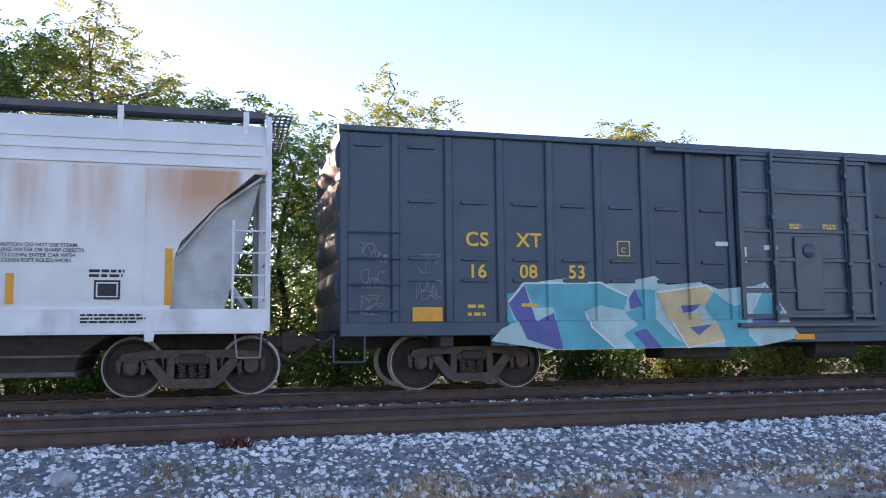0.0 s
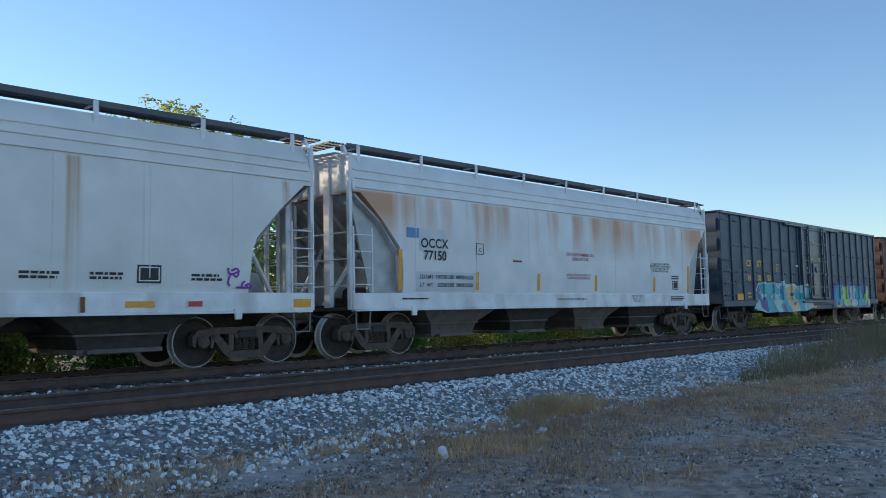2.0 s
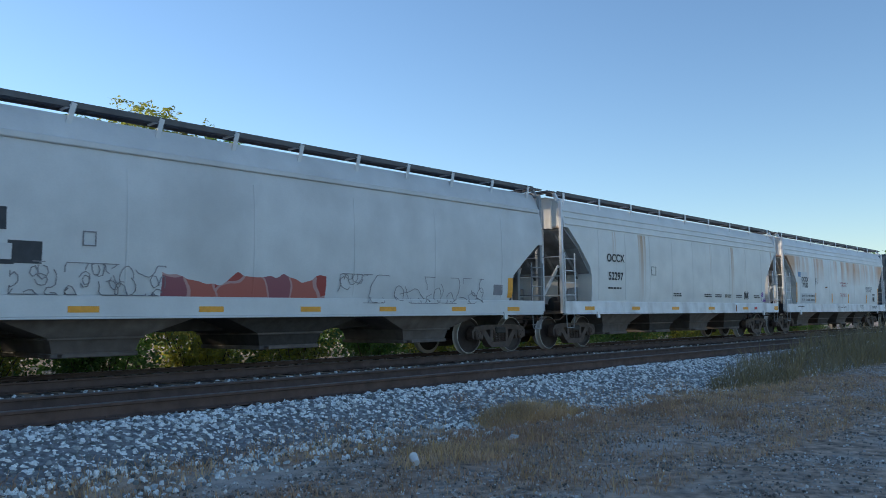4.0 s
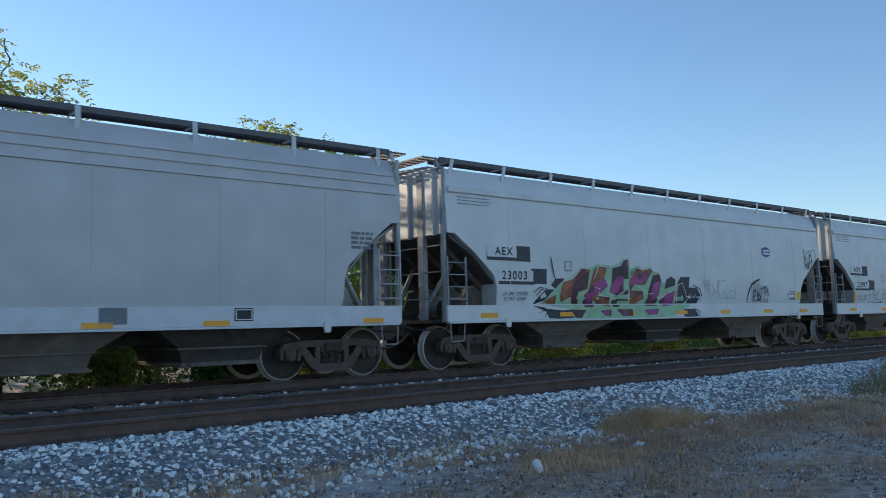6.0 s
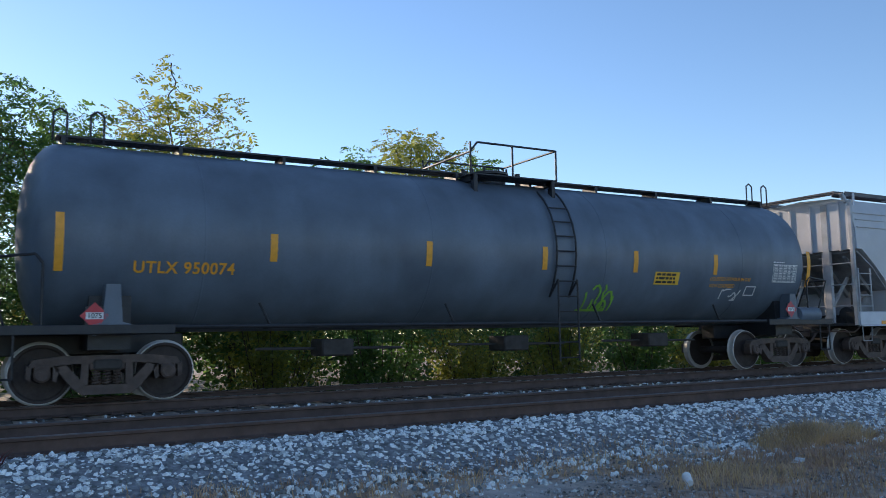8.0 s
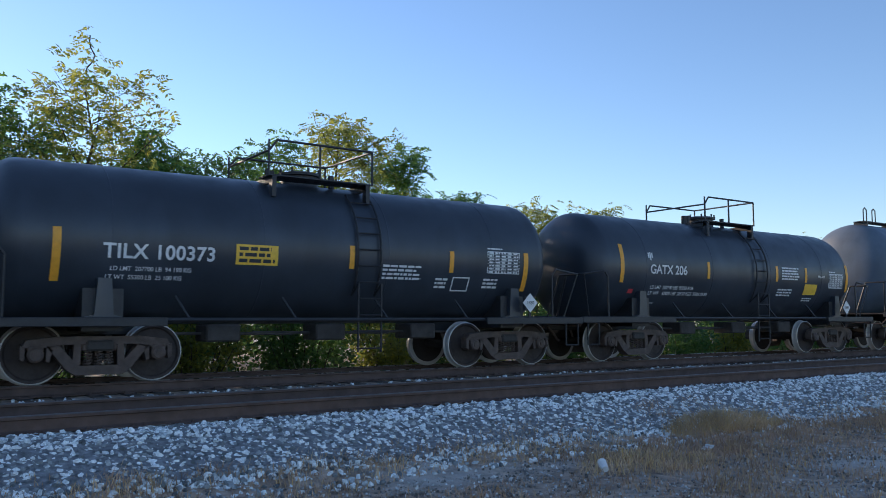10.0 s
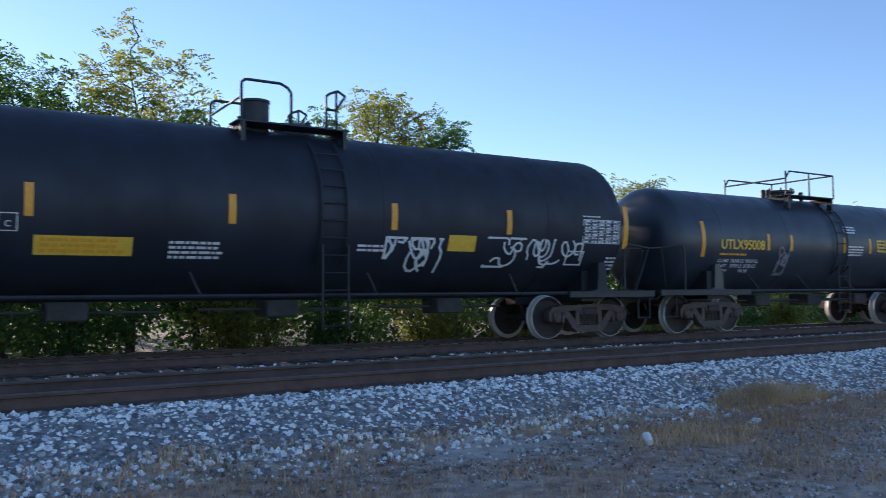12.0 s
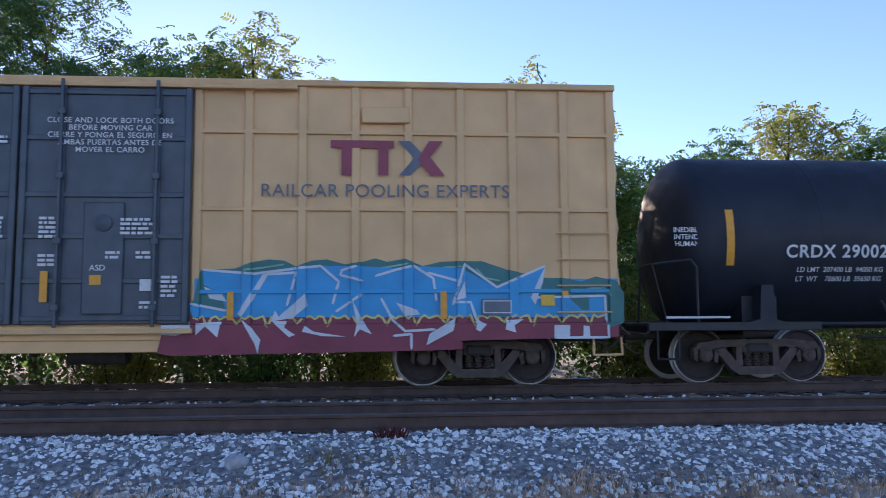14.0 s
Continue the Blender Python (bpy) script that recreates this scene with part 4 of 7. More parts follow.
def third_hopper():
    paint = dirt_graffiti("hopper_pale_grey_tagged", (0.68, 0.69, 0.69), ((0.35, 0.06, 0.05), (0.45, 0.13, 0.1), (0.3, 0.1, 0.12)), -3.1, 0.5, 1.0, 1.72, 1.4, (0.5, 0.3, 0.28), 0.03, 0.2)
    car = hopper_car(-41.1, 16.1, "pale grey covered hopper car with faded red graffiti", paint, M_A1, slope_z=2.84, inset=1.4, knee=1.9, profile=AEX_PROFILE, chutes=3, ridges=False, brackets=11, seam_count=6, bogies=6.75, slant=0.25, posts=M_POST)
    hopper_marks(car, "22997")
    squiggle(car, -4.3, 1.6, 2.5, 0.5, M_FADED, 18, 7, 0.007)
    squiggle(car, 3.1, 1.55, 4.8, 0.6, M_FADED, 24, 9, 0.007)
    decal(car, "reflector", -6.64, 1.5, 0.16, 0.44, M_ORANGE)
    decal(car, "reflector", 6.6, 1.66, 0.2, 0.5, M_ORANGE)
    return car


M_FADED = mat("faded_spray", (0.25, 0.24, 0.26), 0.6, bump=0)
M_PALEFADE = mat("worn_spray", (0.44, 0.45, 0.47), 0.6, bump=0)
M_BLACKSPRAY = mat("black_spray", (0.03, 0.03, 0.05), 0.5, bump=0)


def hopper_marks(car, number):
    decal(car, "patch", -5.85, 2.47, 0.44, 0.34, M_DARKPATCH)
    decal(car, "patch", -6.5, 2.38, 0.9, 0.14, M_DARKPATCH)
    decal(car, "patch", -6.5, 2.5, 0.88, 0.24, M_PALEPATCH, "", 0.008)
    marks(car, -6.45, 2.5, "AEX", 0.18, M_BLACK, 1.25)
    decal(car, "patch", -5.35, 1.98, 0.5, 0.34, M_DARKPATCH)
    decal(car, "patch", -6.05, 1.86, 1.1, 0.14, M_DARKPATCH)
    decal(car, "patch", -6.12, 1.98, 1.16, 0.24, M_PALEPATCH, "", 0.008)
    marks(car, -6.12, 1.98, number, 0.19, M_BLACK, 1.25)
    writing(car, "LD LMT  223700\nLT WT  62300", -6.1, 1.53, 0.11, M_GREYPATCH)
    frame_box(car, -4.38, 2.24, 0.22, 0.24, M_FADED)
    bars(car, -7.2, 3.55, 1.0, 3, 0.07, M_FADED, 5, 0.3)
    stripes(car, (-6.9, -4.44, -2.15, 0.09, 2.21, 4.56, 6.7), 1.12, 0.5, 0.1)
    decal(car, "consolidated_stencil", 6.1, 1.6, 0.36, 0.26, M_FADED)


GLYPHS = (
    ((0.02, 0.0), (0.22, 0.06), (0.45, 0.3), (0.6, 0.28), (0.55, 0.02), (0.85, 0.0), (1.0, 0.75), (0.9, 1.0), (0.55, 0.92), (0.3, 0.55)),
    ((0.0, 0.05), (0.3, 0.0), (0.38, 0.35), (0.6, 0.3), (0.62, 0.02), (0.95, 0.08), (0.8, 0.5), (1.0, 0.8), (0.7, 1.0), (0.15, 0.9), (0.25, 0.5)),
    ((0.05, 0.1), (0.5, 0.0), (0.95, 0.05), (0.9, 0.28), (0.5, 0.32), (0.95, 0.5), (0.85, 0.72), (1.0, 0.98), (0.45, 0.88), (0.1, 1.0), (0.22, 0.6), (0.0, 0.4)),
    ((0.1, 0.0), (0.9, 0.06), (1.0, 0.3), (0.5, 0.28), (0.55, 0.45), (0.9, 0.42), (0.88, 0.68), (0.52, 0.7), (0.55, 0.98), (0.15, 0.9), (0.0, 0.45)))


def fourth_hopper():
    car = hopper_car(-58.2, 16.1, "grey covered hopper car with a bright sprayed mural", M_A2, M_A2, slope_z=2.84, inset=1.4, knee=1.9, profile=AEX_PROFILE, chutes=3, ridges=False, brackets=11, seam_count=6, bogies=6.75, slant=0.25, posts=M_POST)
    hopper_marks(car, "23003")
    navy, green = mat("navy_spray", (0.014, 0.022, 0.045), 0.5, bump=0), mat("pale_green_spray", (0.33, 0.54, 0.34), 0.5, bump=0)
    fills = [mat("magenta_spray", (0.36, 0.06, 0.25), 0.5, var=0.3, bump=0, stain=(0.045, 0.015, 0.03), stain_amount=0.95, stain_scale=(2.2, 1, 2.6), stain_edge=(0.5, 0.6)), mat("orange_spray", (0.34, 0.11, 0.05), 0.5, var=0.3, bump=0, stain=(0.10, 0.02, 0.04), stain_amount=0.95, stain_scale=(2.0, 1, 2.4), stain_edge=(0.46, 0.58)), M_BLACKSPRAY, mat("plum_spray", (0.05, 0.02, 0.035), 0.5, var=0.3, bump=0, stain=(0.25, 0.06, 0.12), stain_amount=0.9, stain_scale=(2.0, 1, 2.4), stain_edge=(0.55, 0.66))]
    magenta, orange, black, plum = fills
    white, rust = M_WHITE, mat("rust_run", (0.10, 0.05, 0.04), 0.8, bump=0)
    shape(car, [(-5.27, 1.37), (-4.61, 1.86), (-4.20, 2.01), (-3.91, 2.22), (-3.51, 2.23), (-3.36, 2.31), (-2.92, 2.30), (-2.81, 2.26), (-2.47, 2.37), (-2.30, 2.50), (-2.10, 2.49), (-2.06, 2.21), (-1.80, 2.32), (-1.54, 2.25), (-1.22, 2.31), (-1.12, 2.19), (-0.85, 2.16), (-0.74, 1.91), (-0.49, 1.88), (-0.12, 1.84), (-0.06, 1.74), (0.41, 1.45), (0.42, 1.36), (-5.24, 1.36)], green, 0.007)
    shape(car, [(0.42, 1.33), (0.43, 1.27), (-0.43, 0.99), (-2.08, 0.99), (-3.91, 1.01), (-4.21, 1.03), (-4.33, 1.24), (-4.73, 1.28), (-5.05, 1.33)], green, 0.007)
    shape(car, [(-4.96, 1.79), (-4.79, 1.94), (-4.51, 1.95), (-4.55, 1.82), (-4.65, 1.73), (-4.63, 1.63), (-4.77, 1.56), (-5.31, 1.40), (-5.46, 1.36), (-5.50, 1.36), (-5.38, 1.50), (-5.12, 1.69), (-4.79, 1.69)], navy, 0.005)
    shape(car, [(-5.51, 1.31), (-5.12, 1.25), (-4.61, 1.21), (-4.21, 1.23), (-4.16, 1.03), (-4.73, 1.02), (-5.06, 1.04), (-5.15, 1.18)], navy, 0.005)
    shape(car, [(-0.06, 1.72), (-0.03, 1.93), (0.10, 2.06), (0.52, 2.07), (0.48, 1.79), (0.85, 1.78), (1.03, 1.58), (0.90, 1.38), (0.81, 1.36), (0.40, 1.36), (0.38, 1.45)], navy, 0.005)
    shape(car, [(0.16, 1.21), (0.71, 1.21), (0.89, 1.01), (0.21, 0.98)], navy, 0.005)
    shape(car, [(-5.17, 1.42), (-4.77, 1.57), (-4.79, 1.36), (-5.01, 1.36), (-5.06, 1.37)], orange, 0.014)
    shape(car, [(-4.65, 1.54), (-4.55, 1.86), (-4.20, 1.94), (-3.91, 2.19), (-3.60, 2.17), (-3.69, 1.71), (-4.04, 1.62), (-4.02, 1.36), (-4.25, 1.36), (-4.27, 1.53), (-4.61, 1.40)], orange, 0.014)
    shape(car, [(-4.27, 1.63), (-3.91, 2.04), (-3.65, 2.12), (-3.72, 1.73), (-4.04, 1.65), (-4.02, 1.36), (-4.20, 1.36), (-4.16, 1.56)], plum, 0.019)
    shape(car, [(-3.65, 1.68), (-3.47, 2.16), (-3.29, 2.26), (-2.99, 2.24), (-3.07, 1.95), (-2.93, 1.79), (-3.30, 1.57), (-2.84, 1.54), (-2.87, 1.36), (-3.34, 1.36), (-3.48, 1.46), (-3.50, 1.36), (-3.84, 1.36), (-3.82, 1.57)], orange, 0.014)
    shape(car, [(-2.88, 1.33), (-2.89, 1.28), (-3.27, 1.33), (-3.51, 1.33), (-3.52, 1.28), (-3.85, 1.28), (-3.84, 1.33)], orange, 0.014)
    shape(car, [(-3.43, 1.85), (-3.07, 1.99), (-2.94, 1.80), (-3.30, 1.61), (-3.52, 1.53), (-3.55, 1.36), (-3.82, 1.36), (-3.80, 1.46)], magenta, 0.019)
    shape(car, [(-3.56, 1.33), (-3.57, 1.30), (-3.83, 1.30), (-3.82, 1.33)], magenta, 0.019)
    shape(car, [(-2.79, 1.85), (-2.76, 2.23), (-2.50, 2.28), (-2.30, 2.44), (-2.15, 2.45), (-2.13, 1.98), (-2.31, 1.97), (-2.34, 1.70), (-2.14, 1.72), (-2.14, 1.43), (-2.56, 1.43), (-2.66, 1.36), (-2.79, 1.36), (-2.82, 1.39), (-2.60, 1.58), (-2.88, 1.64)], plum, 0.014)
    shape(car, [(-2.76, 1.86), (-2.55, 2.04), (-2.31, 2.01), (-2.36, 1.74), (-2.56, 1.54), (-2.88, 1.65)], magenta, 0.019)
    shape(car, [(-2.11, 1.90), (-2.01, 2.14), (-1.80, 2.27), (-1.54, 2.19), (-1.25, 2.25), (-1.15, 2.19), (-1.45, 1.84), (-1.91, 1.83), (-2.04, 1.69), (-1.55, 1.67), (-1.51, 1.48), (-1.85, 1.36), (-2.07, 1.36), (-2.07, 1.55)], orange, 0.014)
    shape(car, [(-2.06, 1.94), (-1.75, 2.11), (-1.33, 2.16), (-1.50, 1.90), (-1.94, 1.85), (-2.04, 1.78)], magenta, 0.019)
    shape(car, [(-1.34, 1.64), (-1.12, 2.09), (-0.85, 2.12), (-0.77, 1.95), (-0.92, 1.44), (-0.98, 1.36), (-1.45, 1.36), (-1.35, 1.48)], plum, 0.014)
    shape(car, [(-1.00, 1.33), (-1.03, 1.30), (-1.51, 1.30), (-1.48, 1.33)], plum, 0.014)
    shape(car, [(-1.24, 1.60), (-1.10, 1.88), (-0.80, 1.95), (-0.94, 1.52), (-1.14, 1.44), (-1.35, 1.38)], magenta, 0.019)
    shape(car, [(-0.86, 1.42), (-0.52, 1.63), (-0.15, 1.72), (-0.24, 1.36), (-0.82, 1.36)], magenta, 0.014)
    shape(car, [(-0.24, 1.33), (-0.25, 1.32), (-0.76, 1.28), (-0.80, 1.33)], magenta, 0.014)
    shape(car, [(-0.63, 1.73), (-0.54, 1.98), (-0.34, 2.07), (-0.14, 1.99), (-0.15, 1.84), (-0.46, 1.77)], black, 0.014)
    shape(car, [(-0.15, 1.36), (-0.06, 1.82), (0.12, 1.93), (0.38, 1.45), (0.20, 1.36)], black, 0.014)
    shape(car, [(-2.82, 1.39), (-2.56, 1.45), (-2.56, 1.36), (-2.81, 1.36)], black, 0.018)
    shape(car, [(-2.56, 1.33), (-2.56, 1.28), (-2.80, 1.28), (-2.81, 1.33)], black, 0.018)
    shape(car, [(-4.33, 1.23), (-3.78, 1.21), (-3.95, 1.03), (-4.16, 1.03)], plum, 0.014)
    shape(car, [(-3.26, 1.19), (-2.84, 1.22), (-2.87, 1.07), (-3.08, 1.06)], magenta, 0.014)
    shape(car, [(-2.65, 1.22), (-2.02, 1.22), (-2.00, 1.06), (-2.42, 1.05)], plum, 0.014)
    shape(car, [(-1.56, 1.20), (-0.92, 1.23), (-0.98, 1.09), (-1.36, 1.06)], magenta, 0.014)
    stroke(car, [(-4.61, 1.86), (-4.20, 1.97), (-3.91, 2.21), (-3.54, 2.20)], white, 0.012, 0.026)
    stroke(car, [(-3.47, 1.94), (-3.29, 2.28), (-2.99, 2.26)], white, 0.012, 0.026)
    stroke(car, [(-3.45, 1.76), (-3.25, 1.72), (-3.30, 1.56), (-2.84, 1.52), (-2.89, 1.30)], white, 0.01, 0.026)
    stroke(car, [(-2.76, 2.25), (-2.47, 2.30), (-2.30, 2.48), (-2.14, 2.47)], white, 0.01, 0.026)
    stroke(car, [(-2.08, 1.98), (-1.85, 2.26), (-1.54, 2.23), (-1.25, 2.28), (-1.13, 2.19)], white, 0.01, 0.026)
    stroke(car, [(-2.65, 1.52), (-2.14, 1.74), (-2.12, 1.43)], white, 0.01, 0.026)
    stroke(car, [(-1.91, 1.85), (-1.50, 1.70), (-1.35, 1.60), (-1.10, 1.62)], white, 0.01, 0.026)
    stroke(car, [(-0.86, 1.44), (-0.58, 1.61), (-0.14, 1.73), (-0.25, 1.34)], white, 0.01, 0.026)
    stroke(car, [(-0.16, 1.32), (-0.03, 1.85), (0.15, 1.91), (0.41, 1.45)], white, 0.01, 0.026)
    stroke(car, [(-5.53, 1.61), (-5.34, 1.73), (-5.19, 1.72)], navy, 0.012, 0.026)
    stroke(car, [(-5.45, 1.53), (-5.31, 1.67), (-5.08, 1.72)], navy, 0.012, 0.026)
    stroke(car, [(-5.55, 1.31), (-5.19, 1.26), (-5.14, 1.18), (-5.23, 1.05)], navy, 0.014, 0.026)
    stroke(car, [(-5.42, 1.15), (-5.25, 1.20)], navy, 0.01, 0.026)
    stroke(car, [(0.63, 1.86), (0.98, 1.76), (1.06, 1.58), (0.96, 1.41)], navy, 0.014, 0.026)
    stroke(car, [(0.64, 1.24), (0.89, 1.14), (0.92, 0.99)], navy, 0.014, 0.026)
    stroke(car, [(0.44, 1.58), (0.57, 1.62), (0.47, 1.49), (0.62, 1.50)], white, 0.008, 0.026)
    stroke(car, [(0.66, 1.60), (0.68, 1.51), (0.78, 1.64), (0.81, 1.45)], white, 0.008, 0.026)
    stroke(car, [(-4.99, 2.45), (-4.91, 2.14), (-4.83, 1.92)], rust, 0.02, 0.026)
    # railway emblem, drawn as a plain shield
    shape(car, [(4.33, 3.0), (4.57, 3.06), (4.81, 3.0), (4.81, 2.9), (4.77, 2.78), (4.57, 2.74), (4.37, 2.78), (4.33, 2.9)], mat("shield_blue", (0.07, 0.08, 0.32), 0.5, bump=0), 0.006, "emblem", "blue shield emblem")
    decal(car, "emblem_band", 4.57, 2.94, 0.36, 0.05, M_WHITE, "", 0.012)
    decal(car, "emblem_band", 4.57, 2.85, 0.36, 0.05, M_WHITE, "", 0.012)
    squiggle(car, 7.3, 2.75, 0.75, 0.65, M_BLACKSPRAY, 11, 12, 0.008)
    shape(car, [(3.55, 1.36), (3.6, 1.68), (3.78, 1.92), (4.1, 1.98), (4.3, 1.86), (4.62, 1.9), (4.72, 1.62), (4.66, 1.38)], mat("chalky_spray", (0.52, 0.53, 0.55), 0.6, bump=0), 0.006, "graffiti_field")
    stroke(car, [(3.46, 1.37), (3.5, 1.66), (3.68, 1.9), (3.95, 2.02), (4.14, 2.06)], M_BLACKSPRAY, 0.035, 0.012, "graffiti_line")
    for a, lean, tall in ((3.82, 0.05, 0.46), (4.02, -0.03, 0.52), (4.22, 0.04, 0.44), (4.44, -0.02, 0.5), (4.6, 0.02, 0.4)):
        stroke(car, [(a, 1.38), (a + lean, 1.38 + tall * 0.6), (a - lean, 1.38 + tall)], M_BLACKSPRAY, 0.013, 0.014, "graffiti_line")
    squiggle(car, 4.2, 1.64, 0.9, 0.42, M_BLACKSPRAY, 9, 14, 0.007)
    squiggle(car, 2.0, 1.75, 1.6, 0.5, M_PALEFADE, 10, 18, 0.007)
    decal(car, "placard", 6.03, 1.56, 0.5, 0.28, M_WHITE)
    frame_box(car, 6.03, 1.56, 0.4, 0.2, M_FADED, 0.02)
    decal(car, "placard", 6.5, 1.6, 0.22, 0.24, M_YELLOW)
    return car


def fifth_hopper():
    car = hopper_car(-75.3, 15.75, "dull grey covered hopper car with patched lettering", M_C, M_CSILL, bogies=6.6, posts=M_POSTPALE, slope=M_SLOPEGREY, slope_z=2.95, inset=1.3, knee=2.0)
    decal(car, "patch", -4.85, 2.82, 1.25, 0.75, M_PALEPATCH)
    decal(car, "patch", -3.7, 2.5, 1.05, 0.5, M_PALEPATCH)
    marks(car, -4.97, 2.79, "CMHX", 0.21, M_GREYPATCH)
    marks(car, -4.82, 2.52, "850037", 0.21, M_GREYPATCH)
    for z in (2.21, 1.63):
        decal(car, "stencil_line", -4.36, z, 1.95, 0.04, M_BLACK)
    decal(car, "stencil_line", -4.37, 1.92, 0.04, 0.54, M_BLACK)
    writing(car, "LD LMT  224000\nLT WT   61000", -4.86, 1.9, 0.115, M_GREYPATCH, 1.05)
    writing(car, "CU FT   5250\nNEW  04-96", -3.85, 1.9, 0.115, M_GREYPATCH, 1.05)
    frame_box(car, -2.75, 2.44, 0.22, 0.24, M_BLACK, 0.015)
    writing(car, "C", -2.75, 2.41, 0.11, M_BLACK)
    squiggle(car, -6.1, 1.8, 0.95, 0.5, M_BLACKSPRAY, 7, 22, 0.015)
    squiggle(car, -5.19, 1.22, 0.3, 0.24, M_BLACKSPRAY, 4, 25, 0.010)
    bars(car, 6.96, 2.57, 0.5, 4, 0.09, M_GREYPATCH, 2)
    decal(car, "patch", -5.75, 1.2, 0.7, 0.24, M_PALEPATCH)
    bars(car, -5.75, 1.2, 0.5, 2, 0.06, M_BLACK, 4)
    for a in (-3.17, -1.39, 2.38):
        decal(car, "patch", a, 1.2, 0.42, 0.26, M_GREYPATCH)
    decal(car, "patch", -3.7, 1.22, 0.5, 0.2, M_PALEPATCH)
    stripes(car, (-6.8, -4.58, -2.95, -0.56, 2.15, 4.05, 7.2), 1.06, 0.46, 0.09)
    decal(car, "consolidated_stencil", 4.54, 1.2, 0.34, 0.22, M_BLACK)
    frame_box(car, 4.54, 1.2, 0.3, 0.18, M_WHITE, 0.015)
    return car


def tank_paint(name, color, rough):
    return mat(name, color, rough, var=0.25, scale=1.2, fine=30, bump=0.04, stain=tuple(min(1, c * 1.9 + 0.012) for c in color), stain_amount=0.25, stain_scale=(1.3, 1, 0.35))


M_TANK = tank_paint("tank_black", (0.032, 0.04, 0.054), 0.38)
M_TANKLONG = tank_paint("tank_deep_black", (0.011, 0.015, 0.025), 0.58)
M_TANKBLUE = tank_paint("tank_charcoal", (0.12, 0.15, 0.19), 0.45)
M_TANKGEAR = mat("tank_fittings", (0.022, 0.023, 0.027), 0.5, var=0.25, scale=6)


def tank_car(x, a0, a1, label, r, zc, dome, bogies, paint=None, walkway=False, boxy_dome=False):
    """a0, a1: the ends of the shell, dome and bogies: places along the train, from which x is taken off."""
    car = car_at("tank_car", label, "tank car", x)
    paint = paint or M_TANK
    L0, L1 = a0 - x, a1 - x
    SIDES[car.name] = lambda z: math.sqrt(max(0.05, r * r - (z - zc) ** 2))
    head = 0.55
    prof = []
    for k in range(9):
        t = k / 8 * math.pi / 2
        prof.append((L0 + head * (1 - math.sin(t)), r * math.cos(t) ** 0.8 if k < 8 else 0.02))
    prof = prof[::-1]
    mids = [(L0 + head + (L1 - L0 - 2 * head) * k / 8, r) for k in range(1, 8)]
    prof = prof + mids + [(L0 + L1 - a, rr) for a, rr in reversed(prof)]
    part("shell", Geo().lathe(prof, "x", 56, at=(0, 0, zc)), paint, car, smooth=50)
    for k in range(1, 5):
        a = L0 + head + (L1 - L0 - 2 * head) * (k - 0.5) / 4
        g = Geo().lathe([(a - 0.012, r + 0.001), (a - 0.006, r + 0.006), (a + 0.006, r + 0.006), (a + 0.012, r + 0.001)], "x", 56, at=(0, 0, zc))
        part("weld_band", g, paint, car)
    base = zc - r
    fz = max(0.95, base + 0.05)
    # underframe: stub sills, side rails, bolster saddles
    for s, b in ((-1, bogies[0] - x), (1, bogies[1] - x)):
        end = (L0 if s < 0 else L1) + s * 0.55
        g = Geo()
        g.box(min(b - s * 1.3, end), max(b - s * 1.3, end), -0.2, 0.2, 0.72, 1.05, 0.02)
        g.prism([(b - 0.3, base + 0.55), (b + 0.3, base + 0.55), (b + 0.3, 0.8), (b - 0.3, 0.8)], -1.2, 1.2)
        part("stub_sill", g, M_TANKGEAR, car)
        g = Geo()
        g.prism([(b - 0.32, fz), (b - 0.32, fz + 0.05), (b - 0.14, fz + 0.1), (b - 0.1, fz + 0.66), (b + 0.1, fz + 0.66), (b + 0.14, fz + 0.1), (b + 0.32, fz + 0.05), (b + 0.32, fz)], -r + 0.02, -r * 0.8)
        part("saddle", g, paint, car)
        g = Geo()
        g.box(min(b + s * 0.3, end), max(b + s * 0.3, end), -1.5, 1.5, fz, fz + 0.05, 0.01)
        for y in (-1.48, 1.48):
            g.box(min(b - s * 0.9, end), max(b - s * 0.9, end), y - 0.04, y + 0.04, fz - 0.08, fz + 0.06, 0.01)
        part("end_platform", g, M_TANKGEAR, car)
        g = Geo()
        e2 = end - s * 0.1
        g.pipe([(e2 - s * 0.75, -1.46, fz), (e2 - s * 0.75, -1.46, fz + 0.95), (e2 - s * 0.65, -1.46, fz + 1.08), (e2, -1.46, fz + 1.0), (e2, -0.9, fz + 1.0), (e2 - s * 0.05, -0.5, fz)], 0.022)
        g.pipe([(e2, -1.46, fz + 1.0), (e2 - s * 0.3, -1.3, fz)], 0.016)
        part("handrail", g, M_TANKGEAR, car)
        g = Geo()
        g.pipe([(end - s * 0.15, -1.5, fz), (end - s * 0.15, -1.5, 0.42), (end - s * 0.5, -1.5, 0.42), (end - s * 0.5, -1.5, fz)], 0.018, 6)
        part("stirrup_step", g, M_TANKGEAR, car)
        coupler(car, end, s)
    g = Geo().tube((bogies[0] - x, -1.42, fz + 0.02), (bogies[1] - x, -1.42, fz + 0.02), 0.035)
    for k in range(4):
        a = bogies[0] - x + (bogies[1] - bogies[0]) * (k + 0.7) / 4.4
        g.box(a - 0.03, a + 0.03, -1.42, -r * 0.72, fz - 0.02, fz + 0.06, 0.006)
        g.tube((a, -1.42, fz), (a - 0.2, -r * 0.93, fz + 0.4), 0.022)
    part("side_rail", g, M_TANKGEAR, car)
    g = Geo()
